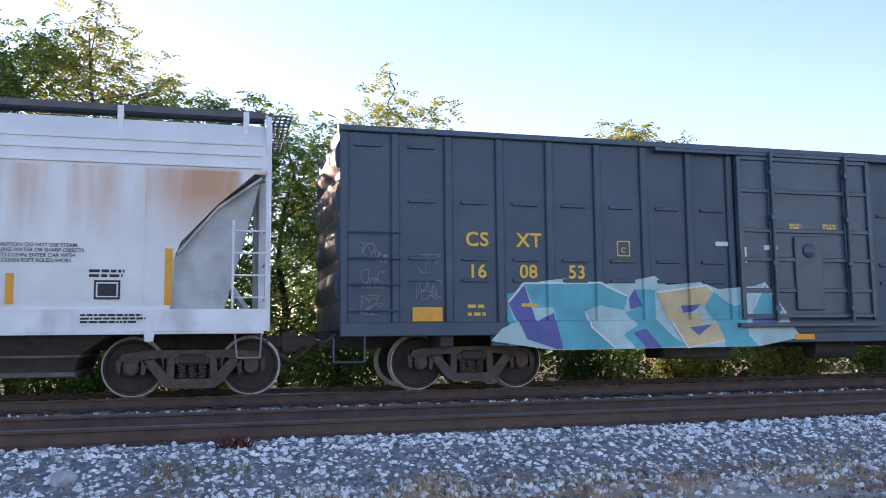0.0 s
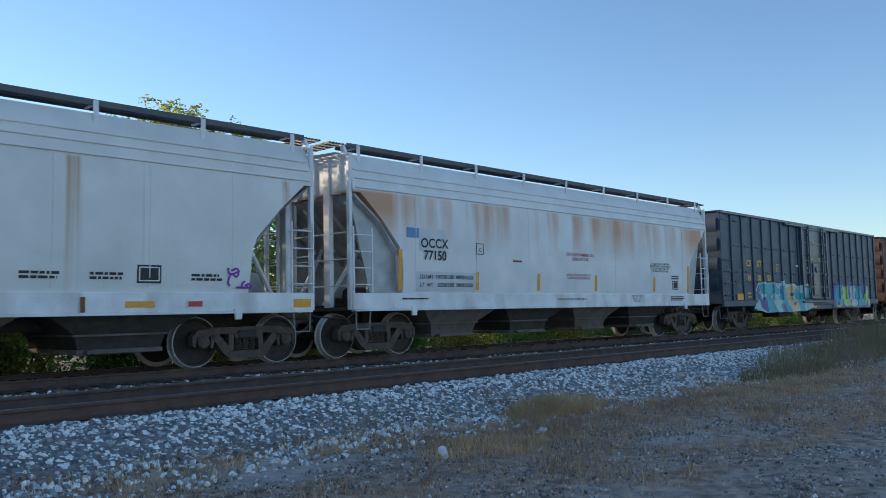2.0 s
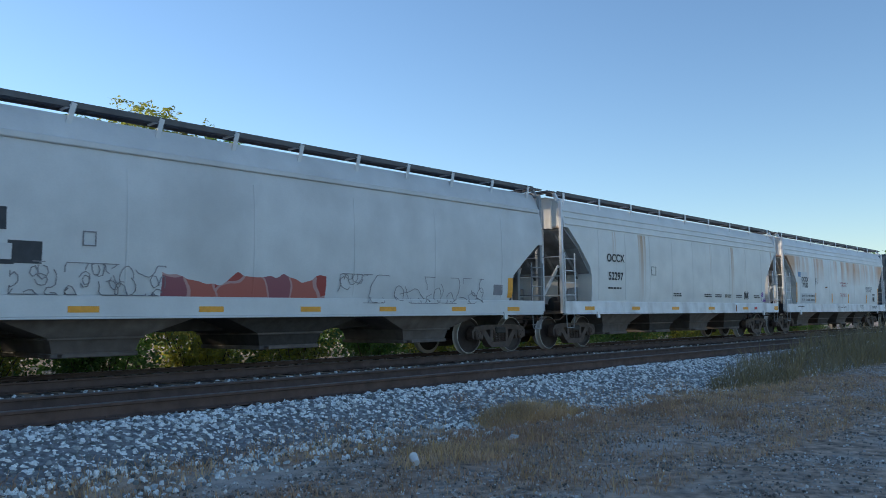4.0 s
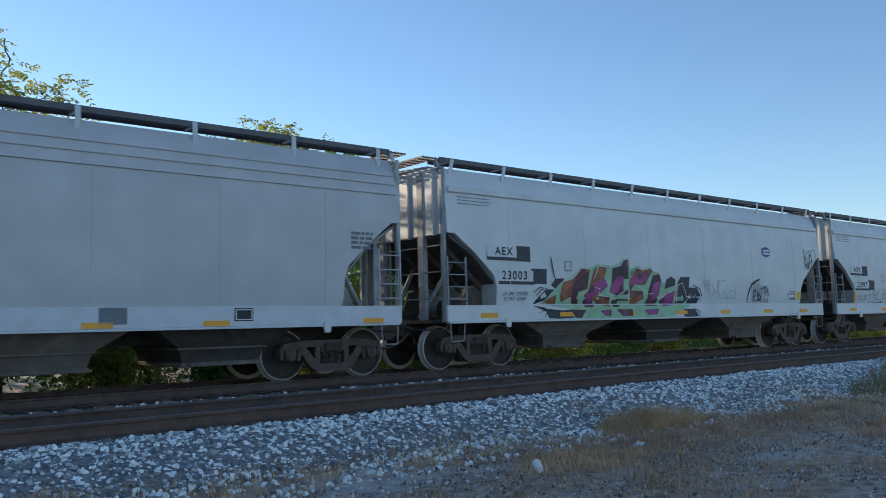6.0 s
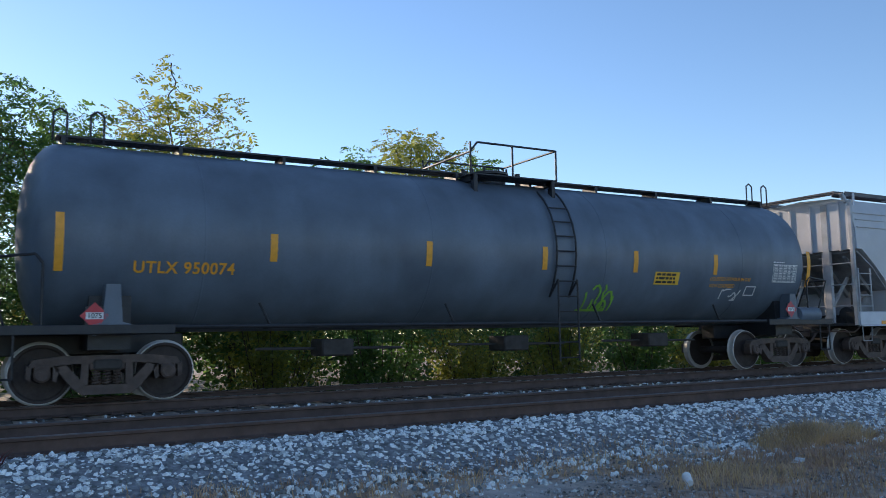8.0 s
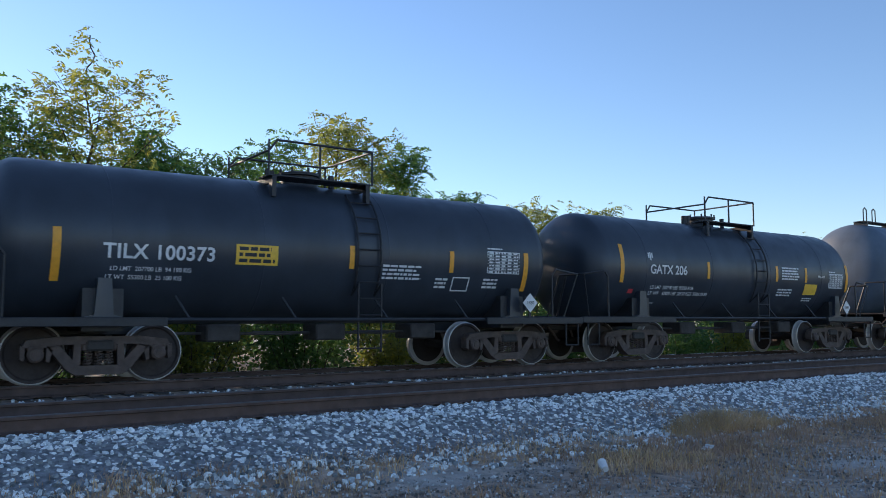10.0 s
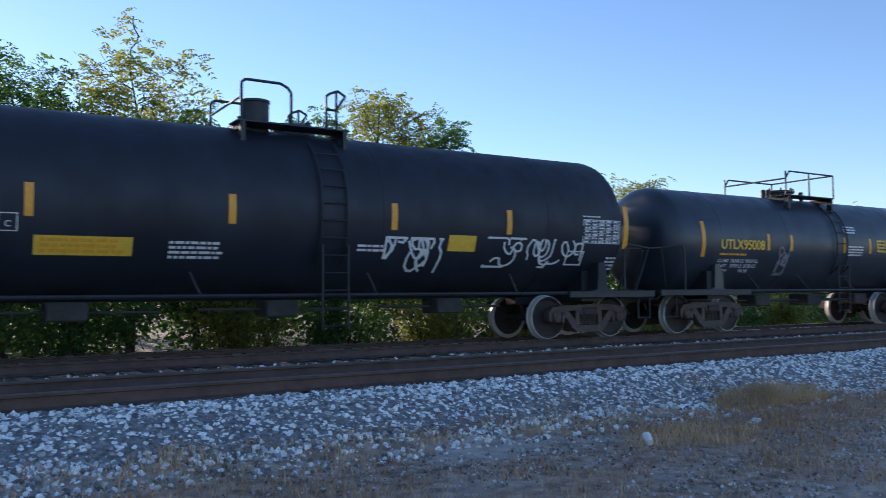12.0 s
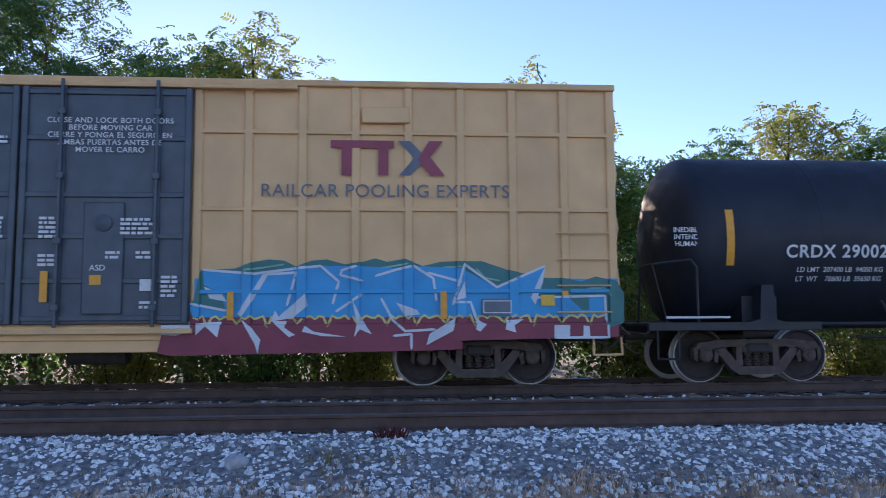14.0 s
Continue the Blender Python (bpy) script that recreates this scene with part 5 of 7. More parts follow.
    for k in range(3):
        a = bogies[0] - x + (bogies[1] - bogies[0]) * (k + 1) / 4
        g.box(a - 0.3, a + 0.3, -0.9, -0.3, 0.6, 0.9, 0.03)
        g.tube((a - 1.4, -0.6, 0.75), (a + 1.4, -0.6, 0.72), 0.025)
    part("brake_gear", g, M_UNDER, car)
    # manway, platform, railing and side ladder
    d = dome - x
    top = zc + r
    g = Geo()
    if boxy_dome:
        g.lathe([(top - 0.1, 0.25), (top + 0.45, 0.25), (top + 0.46, 0.27), (top + 0.5, 0.27), (top + 0.52, 0.02)], "z", 24, at=(d - 0.5, -0.3, 0))
        part("hatch_cover", Geo().lathe([(top - 0.1, 0.42), (top + 0.14, 0.42), (top + 0.2, 0.3), (top + 0.2, 0.02)], "z", 24, at=(d + 0.35, 0, 0)), M_TANKGEAR, car)
    else:
        g.lathe([(top - 0.1, 0.36), (top + 0.16, 0.36), (top + 0.17, 0.42), (top + 0.22, 0.42), (top + 0.25, 0.3), (top + 0.25, 0.02)], "z", 24, at=(d, 0, 0))
        for k in range(8):
            t = k * math.pi / 4
            g.tube((d + 0.39 * math.cos(t), 0.39 * math.sin(t), top + 0.2), (d + 0.39 * math.cos(t), 0.39 * math.sin(t), top + 0.3), 0.025, 6)
        part("valve", Geo().tube((d - 0.55, 0.1, top - 0.05), (d - 0.55, 0.1, top + 0.26), 0.07), M_TANKGEAR, car)
    part("valve", Geo().tube((d + 0.5, -0.35, top - 0.12), (d + 0.5, -0.35, top + 0.2), 0.06), M_TANKGEAR, car)
    part("valve", Geo().tube((d - 0.75, -0.2, top - 0.1), (d - 0.75, -0.2, top + 0.22), 0.045), M_TANKGEAR, car)
    part("manway", g, M_TANKGEAR, car, "bolted manway and valves")
    w = 1.05
    g = Geo()
    for y in (-0.95, -0.82, -0.69, -0.56):
        g.box(d - w, d + w, y - 0.05, y + 0.05, top - 0.03, top + 0.0, 0.005)
    g.box(d - w, d + w, 0.5, 1.0, top - 0.03, top, 0.005)
    for a in (d - w + 0.1, d + w - 0.1):
        g.box(a - 0.04, a + 0.04, -0.95, 0.95, top - 0.14, top - 0.03)
        g.box(a - 0.04, a + 0.04, -1.0, -0.86, top - 0.4, top - 0.03)
    part("platform", g, M_TANKGEAR, car)
    g = Geo()
    if boxy_dome:
        for y in (-0.9, 0.9):
            g = Geo().pipe([(d - 0.95, y, top - 0.03), (d - 0.95, y, top + 0.66), (d - 0.88, y, top + 0.72), (d - 0.25, y, top + 0.72), (d - 0.12, y, top + 0.66), (d - 0.05, y, top + 0.58), (d - 0.05, y, top - 0.03)], 0.026)
            part("railing", g, M_TANKGEAR, car)
            g = Geo().pipe([(d + 0.62, y, top - 0.03), (d + 0.62, y, top + 0.6), (d + 0.7, y, top + 0.66), (d + 0.85, y, top + 0.72), (d + 1.0, y, top + 0.64), (d + 0.82, y, top + 0.36), (d + 0.62, y, top + 0.36)], 0.024)
            g.tube((d + 0.82, y, top - 0.03), (d + 0.82, y, top + 0.7), 0.024)
            part("railing", g, M_TANKGEAR, car)
        g = Geo().pipe([(d - 0.95, -0.9, top + 0.42), (d - 0.95, 0.9, top + 0.42)], 0.022)
    else:
        for y in (-0.98, 0.98):
            for a in (d - w, d - 0.05, d + w) if y < 0 else (d - w, d + w):
                g.tube((a, y, top - 0.03), (a, y, top + 0.62), 0.022)
            g.pipe([(d - w, y, top + 0.42), (d - w * 0.85, y, top + 0.62), (d + w, y, top + 0.62)], 0.022)
        for a in (d - w, d + w):
            g.pipe([(a, -0.98, top + (0.42 if a < d else 0.62)), (a, 0.98, top + (0.42 if a < d else 0.62))], 0.022)
    part("railing", g, M_TANKGEAR, car, "pipe railing round the manway")
    lx = d + (0.48 if boxy_dome else w * 0.75)
    g = Geo()
    for s in (-0.24, 0.24):
        pts = []
        for k in range(9):
            t = radians(52 - k * 11)
            pts.append((lx + s, -(r + 0.06) * math.cos(t), zc + (r + 0.06) * math.sin(t)))
        pts += [(lx + s, -(r + 0.06), zc - 0.6), (lx + s, -(r + 0.05), 0.38)]
        g.pipe(pts, 0.022, 6)
    k = 0
    z = 0.45
    while z < zc + r * 0.75:
        y = -(r + 0.06) if z < zc else -math.sqrt((r + 0.06) ** 2 - (z - zc) ** 2)
        g.tube((lx - 0.24, y, z), (lx + 0.24, y, z), 0.015, 6)
        z += 0.3
    part("ladder", g, M_TANKGEAR, car)
    if walkway:
        g = Geo()
        for y in (-0.42, -0.32, -0.22, -0.12):
            g.box(L0 + 0.5, L1 - 0.5, y - 0.04, y + 0.04, top + 0.06, top + 0.09)
        for k in range(10):
            a = L0 + 0.6 + (L1 - L0 - 1.2) * k / 9
            g.box(a - 0.03, a + 0.03, -0.5, -0.05, top - 0.1, top + 0.06)
        part("walkway", g, M_TANKGEAR, car, "walkway along the tank's top")
        for a in (L0 + 0.75, L1 - 0.75):
            g = Geo()
            for q in (-0.3, 0.25):
                g.pipe([(a + q, -0.45, top), (a + q, -0.45, top + 0.45), (a + q + 0.1, -0.45, top + 0.52), (a + q + 0.2, -0.45, top + 0.45), (a + q + 0.2, -0.45, top)], 0.018, 6)
            part("hand_loop", g, M_TANKGEAR, car)
    for b in bogies:
        bogie(car, b - x)
    return car


def placard(car, x, z, material, number):
    """A hazard diamond on a bracket beside the tank."""
    y = -1.5
    g = Geo().prism([(x - 0.2, z), (x, z + 0.2), (x + 0.2, z), (x, z - 0.2)], y, y + 0.006)
    part("placard", g, material, car, "diamond hazard placard", 0)
    part("placard_band", Geo().box(x - 0.12, x + 0.12, y - 0.005, y - 0.001, z - 0.05, z + 0.05), M_WHITE, car, "", 0)
    me = text_mesh(number, 0.1)
    g = Geo().add([(x + v.co.x, y - 0.008, z + v.co.y) for v in me.vertices], [tuple(p.vertices) for p in me.polygons])
    part("writing", g, M_BLACK, car, "", 0)
    g = Geo().box(x - 0.13, x + 0.13, y + 0.007, y + 0.03, z - 0.16, z + 0.14, 0.004)
    g.box(x - 0.03, x + 0.03, y + 0.01, y + 0.04, 1.0, z, 0.004)
    part("placard_holder", g, M_TANKGEAR, car)


def data_table(car, x, z, w=0.85, h=0.42):
    frame_box(car, x, z, w, h, M_WHITE, 0.014, "table_frame")
    for i in range(1, 7):
        decal(car, "table_line", x, z - h / 2 + h * i / 7, w, 0.007, M_WHITE, "", 0.006)
    for i in range(5):
        bars(car, x - w * 0.38 + i * w * 0.19, z, w * 0.15, 7, h / 7, M_WHITE, 40 + i, 0.5, "table", "")
    bars(car, x - w * 0.25, z + h * 0.62, w * 0.5, 1, 0.05, M_WHITE, 44)


def small_print(car, x, z, w, rows, seed, pitch=0.075):
    bars(car, x, z, w, rows, pitch, M_WHITE, seed, 0.55)


def tanks():
    # charcoal pressure tank
    c = tank_car(-93.3, -102.2, -84.75, "charcoal pressure tank car with a walkway on top", 1.52, 2.58, -93.3, (-100.95, -85.65), M_TANKBLUE, walkway=True)
    for a in (-5.2, -2.3, 0.3, 2.68, 5.07):
        decal(c, "reflector", a, 2.4, 0.12, 0.45, M_ORANGE, "orange reflective strip")
    for a in (-8.4, 8.3):
        decal(c, "reflector", a, 2.38, 0.12, 0.85, M_ORANGE, "orange reflective strip")
    data_table(c, 7.44, 2.25, 0.85, 0.42)
    writing(c, "LIQUEFIED PETROLEUM GAS", 5.6, 2.08, 0.105, M_ORANGE)
    writing(c, "NON ODORIZED", 5.37, 1.93, 0.105, M_ORANGE)
    decal(c, "emergency_plate", 3.62, 2.07, 0.72, 0.27, M_YELLOW, "yellow emergency notice")
    bars(c, 3.62, 2.07, 0.64, 3, 0.08, M_BLACK, 3)
    frame_box(c, 6.34, 1.83, 0.34, 0.22, M_WHITE, 0.025)
    squiggle(c, 5.73, 1.74, 0.65, 0.24, M_WHITE, 5, 31, 0.014)
    squiggle(c, 1.85, 1.67, 0.85, 0.55, mat("green_spray", (0.25, 0.5, 0.06), 0.5, bump=0), 7, 33, 0.022, "green line graffiti")
    placard(c, 7.57, 1.4, M_RED, "1075")
    g = Geo().lathe([(7.85, 0.04), (7.88, 0.19), (8.62, 0.19), (8.65, 0.04)], "x", 18, at=(0, -1.38, 1.27))
    part("air_reservoir", g, M_TANKBLUE, c)
    marks(c, -6.6, 2.03, "UTLX 950074", 0.18, M_ORANGE, 1.1)
    placard(c, -7.9, 1.3, M_RED, "1075")

    # short black tank, white lettering
    c = tank_car(-109.35, -115.1, -104.05, "glossy black tank car with white lettering", 1.31, 2.23, -109.6, (-113.45, -105.05))
    marks(c, -3.18, 2.15, "GATX 206", 0.22, M_WHITE)
    writing(c, "LD LMT  200100 LBS  90750 KGS", -2.98, 1.73, 0.115, M_WHITE)
    writing(c, "LT  WT    62900 LBS  28550 KGS  TRIN 03-90", -2.68, 1.59, 0.115, M_WHITE)
    small_print(c, -3.65, 1.36, 0.6, 1, 3, 0.06)
    g = Geo()
    for a in (-0.06, 0.0, 0.06):
        g.box(a - 0.02, a + 0.02, -0.1 + abs(a), 0.1 - abs(a) * 0.3, 0, 0.004)
    part("emblem", wrap(c, g, -3.82, 2.47, 0.008), M_WHITE, c, "small white emblem", 0)
    decal(c, "reflector", -4.8, 2.27, 0.12, 0.9, M_ORANGE, "orange reflective strip")
    for a in (-1.65, 1.3, 2.7):
        decal(c, "reflector", a, 2.2, 0.1, 0.42, M_ORANGE, "orange reflective strip")
    decal(c, "reflector", 4.84, 2.16, 0.12, 0.8, M_ORANGE, "orange reflective strip")
    decal(c, "flag", -4.42, 1.63, 0.16, 0.1, M_RED)
    small_print(c, 1.95, 2.22, 0.85, 5, 5)
    small_print(c, 1.75, 1.7, 0.7, 3, 6)
    decal(c, "emergency_plate", 2.98, 1.8, 0.62, 0.3, M_YELLOW, "yellow notice")
    small_print(c, 2.98, 1.52, 0.5, 2, 16, 0.06)
    writing(c, "FRA AIP", 3.46, 2.17, 0.105, M_WHITE)
    data_table(c, 4.25, 2.07, 0.75, 0.42)
    placard(c, 4.42, 1.3, M_WHITE, "1830")

    # short black tank with a wide yellow notice
    c = tank_car(-121.7, -127.2, -116.2, "black tank car with white lettering and a yellow notice", 1.32, 2.22, -121.7, (-125.5, -117.4))
    marks(c, -2.97, 2.02, "TILX 100373", 0.23, M_WHITE, 1.05)
    writing(c, "LD LMT  207700 LB  94 190 KG", -3.1, 1.76, 0.095, M_WHITE)
    writing(c, "LT WT  55300 LB  25 100 KG", -3.2, 1.63, 0.095, M_WHITE)
    decal(c, "emergency_plate", -1.37, 2.06, 0.75, 0.34, M_YELLOW, "yellow emergency notice")
    bars(c, -1.37, 2.06, 0.64, 3, 0.1, M_BLACK, 3)
    decal(c, "reflector", -4.5, 1.95, 0.12, 0.8, M_ORANGE, "orange reflective strip")
    for a in (0.45, 2.68):
        decal(c, "reflector", a, 2.1, 0.1, 0.42, M_ORANGE, "orange reflective strip")
    decal(c, "reflector", 4.6, 1.96, 0.12, 0.8, M_ORANGE, "orange reflective strip")
    small_print(c, 1.56, 1.86, 0.9, 4, 5)
    small_print(c, 2.48, 1.68, 0.3, 3, 6)
    frame_box(c, 2.95, 1.67, 0.42, 0.28, M_WHITE, 0.025)
    data_table(c, 4.0, 2.13, 0.85, 0.45)
    small_print(c, 3.72, 1.7, 0.42, 3, 8)
    placard(c, 4.55, 1.31, M_WHITE, "1830")

    # tank with large yellow lettering
    c = tank_car(-134.0, -139.75, -128.55, "dull black tank car with large yellow lettering", 1.31, 2.23, -133.9, (-138.1, -129.4))
    marks(c, -3.17, 2.11, "UTLX95008", 0.24, M_YELLOW)
    writing(c, "LD LMT  205300 LB  93100 KG", -3.28, 1.72, 0.115, M_WHITE)
    writing(c, "LT WT    57700 LB  26150 KG", -3.28, 1.6, 0.115, M_WHITE)
    writing(c, "NEW               09-1993", -3.3, 1.48, 0.105, M_WHITE)
    bars(c, -3.45, 1.88, 1.1, 1, 0.08, M_ORANGE, 4)
    decal(c, "reflector", -4.6, 2.23, 0.12, 0.85, M_ORANGE, "orange reflective strip")
    for a in (-2.19, -1.26, 1.06, 2.29):
        decal(c, "reflector", a, 2.21, 0.1, 0.42, M_ORANGE, "orange reflective strip")
    decal(c, "reflector", 4.6, 2.16, 0.12, 0.8, M_ORANGE, "orange reflective strip")
    squiggle(c, -1.55, 1.75, 0.4, 0.7, M_FADED, 5, 35, 0.02)
    small_print(c, 1.4, 2.64, 0.6, 3, 5)
    small_print(c, 1.6, 2.06, 0.75, 4, 6)
    decal(c, "emergency_plate", 2.94, 2.22, 0.62, 0.34, M_YELLOW, "yellow emergency notice")
    bars(c, 2.94, 2.22, 0.52, 3, 0.09, M_BLACK, 7)
    data_table(c, 3.85, 2.25, 0.85, 0.45)
    placard(c, 4.55, 1.5, M_WHITE, "1830")
    frame_box(c, 3.49, 1.71, 0.4, 0.11, M_WHITE, 0.02)

    # two long black tanks
    for a0, seed in ((-149.15, 1), (-166.9, 2)):
        c = tank_car(a0, a0 - 8.1, a0 + 8.1, "long black tank car with white lettering" + (" and white graffiti" if seed == 1 else ""), 1.54, 2.43, a0 + 0.42, (a0 - 6.65, a0 + 7.1), paint=M_TANKLONG, boxy_dome=True)
        first = seed == 1
        marks(c, -5.25 if first else -5.35, 2.03 if first else 2.15, "CRDX 290099" if first else "CRDX 290027", 0.21, M_WHITE, 1.0 if first else 1.12)
        writing(c, "LD LMT  207400 LB  94050 KG", -5.35, 1.8 if first else 1.86, 0.115, M_WHITE)
        writing(c, "LT  WT    78600 LB  35650 KG", -5.35, 1.65 if first else 1.71, 0.115, M_WHITE)
        frame_box(c, -4.08, 2.04 if first else 2.16, 0.25, 0.26, M_WHITE, 0.015)
        writing(c, "C", -4.08, 2.01 if first else 2.13, 0.12, M_WHITE)
        decal(c, "reflector", -7.24, 2.39, 0.13, 0.92, M_ORANGE, "orange reflective strip")
        for a in (-3.82, -0.88, 2.09, 4.66) if first else (-4.22, -1.03, 1.82, 4.59):
            decal(c, "reflector", a, 2.37, 0.12, 0.48, M_ORANGE, "orange reflective strip")
        decal(c, "reflector", 7.8, 2.38, 0.13, 0.92, M_ORANGE, "orange reflective strip")
        if first:
            decal(c, "emergency_plate", -3.06, 1.73, 1.36, 0.28, M_YELLOW, "long yellow notice")
            bars(c, -3.06, 1.73, 1.2, 3, 0.08, M_ORANGE, 4)
            decal(c, "emergency_plate", 3.59, 1.93, 0.62, 0.3, M_YELLOW, "yellow emergency notice")
            small_print(c, -1.39, 1.7, 0.9, 4, 7)
            small_print(c, 1.7, 1.8, 0.6, 2, 8)
            squiggle(c, 2.55, 1.62, 1.2, 0.75, M_WHITE, 7, 51, 0.022)
            squiggle(c, 5.3, 1.78, 2.6, 0.55, M_WHITE, 12, 52, 0.02)
        else:
            decal(c, "emergency_plate", -1.13, 1.68, 0.7, 0.28, M_YELLOW, "yellow notice")
            bars(c, -1.13, 1.68, 0.6, 3, 0.08, M_ORANGE, 4)
            decal(c, "emergency_plate", 3.42, 2.23, 0.8, 0.4, M_YELLOW, "yellow emergency notice")
            bars(c, 3.42, 2.23, 0.7, 5, 0.07, M_BLACK, 5)
            small_print(c, 3.48, 1.79, 0.8, 2, 7)
            small_print(c, 5.27, 1.75, 0.95, 2, 8)
            small_print(c, 1.75, 1.75, 0.5, 4, 12)
            writing(c, "INEDIBLE - NOT\nINTENDED FOR\nHUMAN FOOD", -7.75, 2.4, 0.115, M_WHITE, out=-0.10)
        data_table(c, 7.1, 2.26, 1.05, 0.5)
        small_print(c, 7.5, 1.6, 0.32, 4, 9)
        frame_box(c, 6.45, 1.7, 0.46, 0.3, M_WHITE, 0.03)
        g = Geo().box(-8.35, -7.3, -1.53, -1.49, 1.07, 1.105)
        part("edge_strip", g, M_PALEPATCH, c)


def box_car(x, length, label, paint, roof_z, door, ribs, base_z, bogies, door_paint, gear, rows=(), lintels=False):
    car = car_at("box_car", label, "boxcar", x)
    h = length / 2
    SIDES[car.name] = lambda z: 1.56
    d0, d1 = door
    g = Geo()
    g.box(-h, h, -1.5, 1.5, base_z, roof_z - 0.08, 0.02)
    part("body", g, paint, car)
    g = Geo()
    for k in range(24):
        a = -h + length * k / 24
        g.box(a + 0.02, a + length / 24 - 0.02, -1.5, 1.5, roof_z - 0.06, roof_z, 0.02)
    g.box(-h - 0.03, h + 0.03, -1.58, -1.46, roof_z - 0.11, roof_z - 0.01, 0.015)
    g.box(-h - 0.03, h + 0.03, 1.46, 1.58, roof_z - 0.11, roof_z - 0.01, 0.015)
    part("roof", g, gear, car, "ribbed sheet-metal roof")
    for s in (-1, 1):
        for a, b in ((-h, d0), (d1, h)):
            n = ribs
            for k in range(n + 1):
                p = a + (b - a) * k / n
                p = min(max(p, a + 0.06), b - 0.06)
                gg = Geo().box(p - 0.07, p + 0.07, s * 1.49, s * 1.555, base_z + 0.02, roof_z - 0.11, 0.02)
                part("side_post", gg, paint, car)
            for z in rows:
                gg = Geo().box(a + 0.1, b - 0.1, s * 1.49, s * 1.551, z - 0.032, z + 0.032, 0.008)
                part("rail_band", gg, paint, car)
            if lintels and s < 0:
                for k in range(n):
                    p0, p1 = a + (b - a) * k / n + 0.22, a + (b - a) * (k + 1) / n - 0.22
                    first = a < 0 and k < 2
                    for z in ((base_z + 3.0,) if first and k == 0 else (base_z + 0.81, base_z + 1.16, base_z + 2.1) + ((base_z + 3.0,) if first else ())):
                        gg = Geo().box(p0, p1, -1.535, -1.49, z - 0.03, z + 0.03, 0.008)
                        part("panel_lip", gg, paint, car)
        gg = Geo().box(-h, h, s * 1.48, s * 1.58, base_z - 0.1, base_z + 0.12, 0.012)
        gg.box(-h + 2.5, h - 2.5, s * 1.44, s * 1.54, base_z - 0.28, base_z - 0.05, 0.012)
        part("side_sill", gg, paint, car)
    # sliding doors
    n = 1 if d1 - d0 < 3.5 else 2
    for k in range(n):
        a, b = d0 + (d1 - d0) * k / n + 0.02, d0 + (d1 - d0) * (k + 1) / n - 0.02
        gg = Geo().box(a, b, -1.61, -1.55, base_z + 0.15, roof_z - 0.2, 0.012)
        door_ob = part("door", gg, door_paint, car, "sliding plug door")
        for p in (a + 0.05, a + (b - a) * 0.24, a + (b - a) * 0.8, b - 0.05):
            gg = Geo().box(p - 0.05, p + 0.05, -1.66, -1.6, base_z + 0.15, roof_z - 0.2, 0.012)
            part("door_post", gg, door_paint, door_ob)
        hh = roof_z - base_z
        for f in (0.06, 0.2, 0.37, 0.53, 0.75, 0.93):
            gg = Geo().box(a + 0.05, b - 0.05, -1.645, -1.6, base_z + hh * f - 0.04, base_z + hh * f + 0.04, 0.01)
            part("door_rail", gg, door_paint, door_ob)
        for p in (a + (b - a) * 0.24, a + (b - a) * 0.8):
            gg = Geo().tube((p, -1.70, base_z + 0.1), (p, -1.70, roof_z - 0.1), 0.03)
            for f in (0.1, 0.35, 0.6, 0.85):
                gg.box(p - 0.06, p + 0.06, -1.73, -1.64, base_z + hh * f - 0.05, base_z + hh * f + 0.05, 0.01)
            part("lock_rod", gg, door_paint, door_ob)
        gg = Geo().box((a + b) / 2 - 0.3, (a + b) / 2 + 0.3, -1.66, -1.6, base_z + 0.3, base_z + hh * 0.5, 0.015)
        gg.lathe([(-1.72, 0.05), (-1.69, 0.13), (-1.66, 0.13)], "y", 16, at=((a + b) / 2, 0, base_z + hh * 0.42))
        part("lock_box", gg, door_paint, door_ob)
    gg = Geo().box(d0 - 0.05, d1 + 0.05, -1.70, -1.56, base_z + 0.0, base_z + 0.08, 0.01)
    gg.box(d0 - 1.6, d1 + 1.6, -1.66, -1.56, roof_z - 0.19, roof_z - 0.12, 0.01)
    part("door_track", gg, gear, car)
    # corrugated ends, ladders, coupler
    for s in (-1, 1):
        for k in range(4):
            z = base_z + 0.35 + (roof_z - base_z - 0.5) * (k + 0.5) / 4
            hh = (roof_z - base_z - 0.5) / 8
            g = Geo()
            g.loft([[(s * (h + dx), y, z + dz) for dx, dz in ((-0.02, -hh * 0.85), (0.05, -hh * 0.45), (0.075, 0.0), (0.05, hh * 0.45), (-0.02, hh * 0.85))] for y in (-1.42, -1.3, 1.3, 1.42)])
            part("end_corrugation", g, paint, car)
        handholds(car, s * (h - 0.55), -1.60, [base_z + 0.3 + 0.42 * k for k in range(4)], 0.85, gear)
        g = Geo().box(s * (h - 2.0), s * (h + 0.2), -0.2, 0.2, 0.7, 1.0, 0.02)
        g.box(s * (h - 1.75) - 0.12, s * (h - 1.75) + 0.12, -1.5, 1.5, 0.72, base_z, 0.02)
        part("centre_sill", g, M_UNDER, car)
        coupler(car, s * (h + 0.2), s)
        g = Geo().pipe([(s * (h + 0.08), -1.4, base_z - 0.1), (s * (h + 0.08), -1.45, 0.5), (s * (h - 0.4), -1.5, 0.5), (s * (h - 0.4), -1.5, base_z - 0.1)], 0.02, 6)
        part("stirrup_step", g, gear, car)
        bogie(car, s * bogies)
    g = Geo().box(-h + 2, h - 2, -0.25, 0.25, 0.62, base_z, 0.02)
    g.box(-2.6, -1.2, -1.1, -0.4, 0.45, base_z, 0.03)
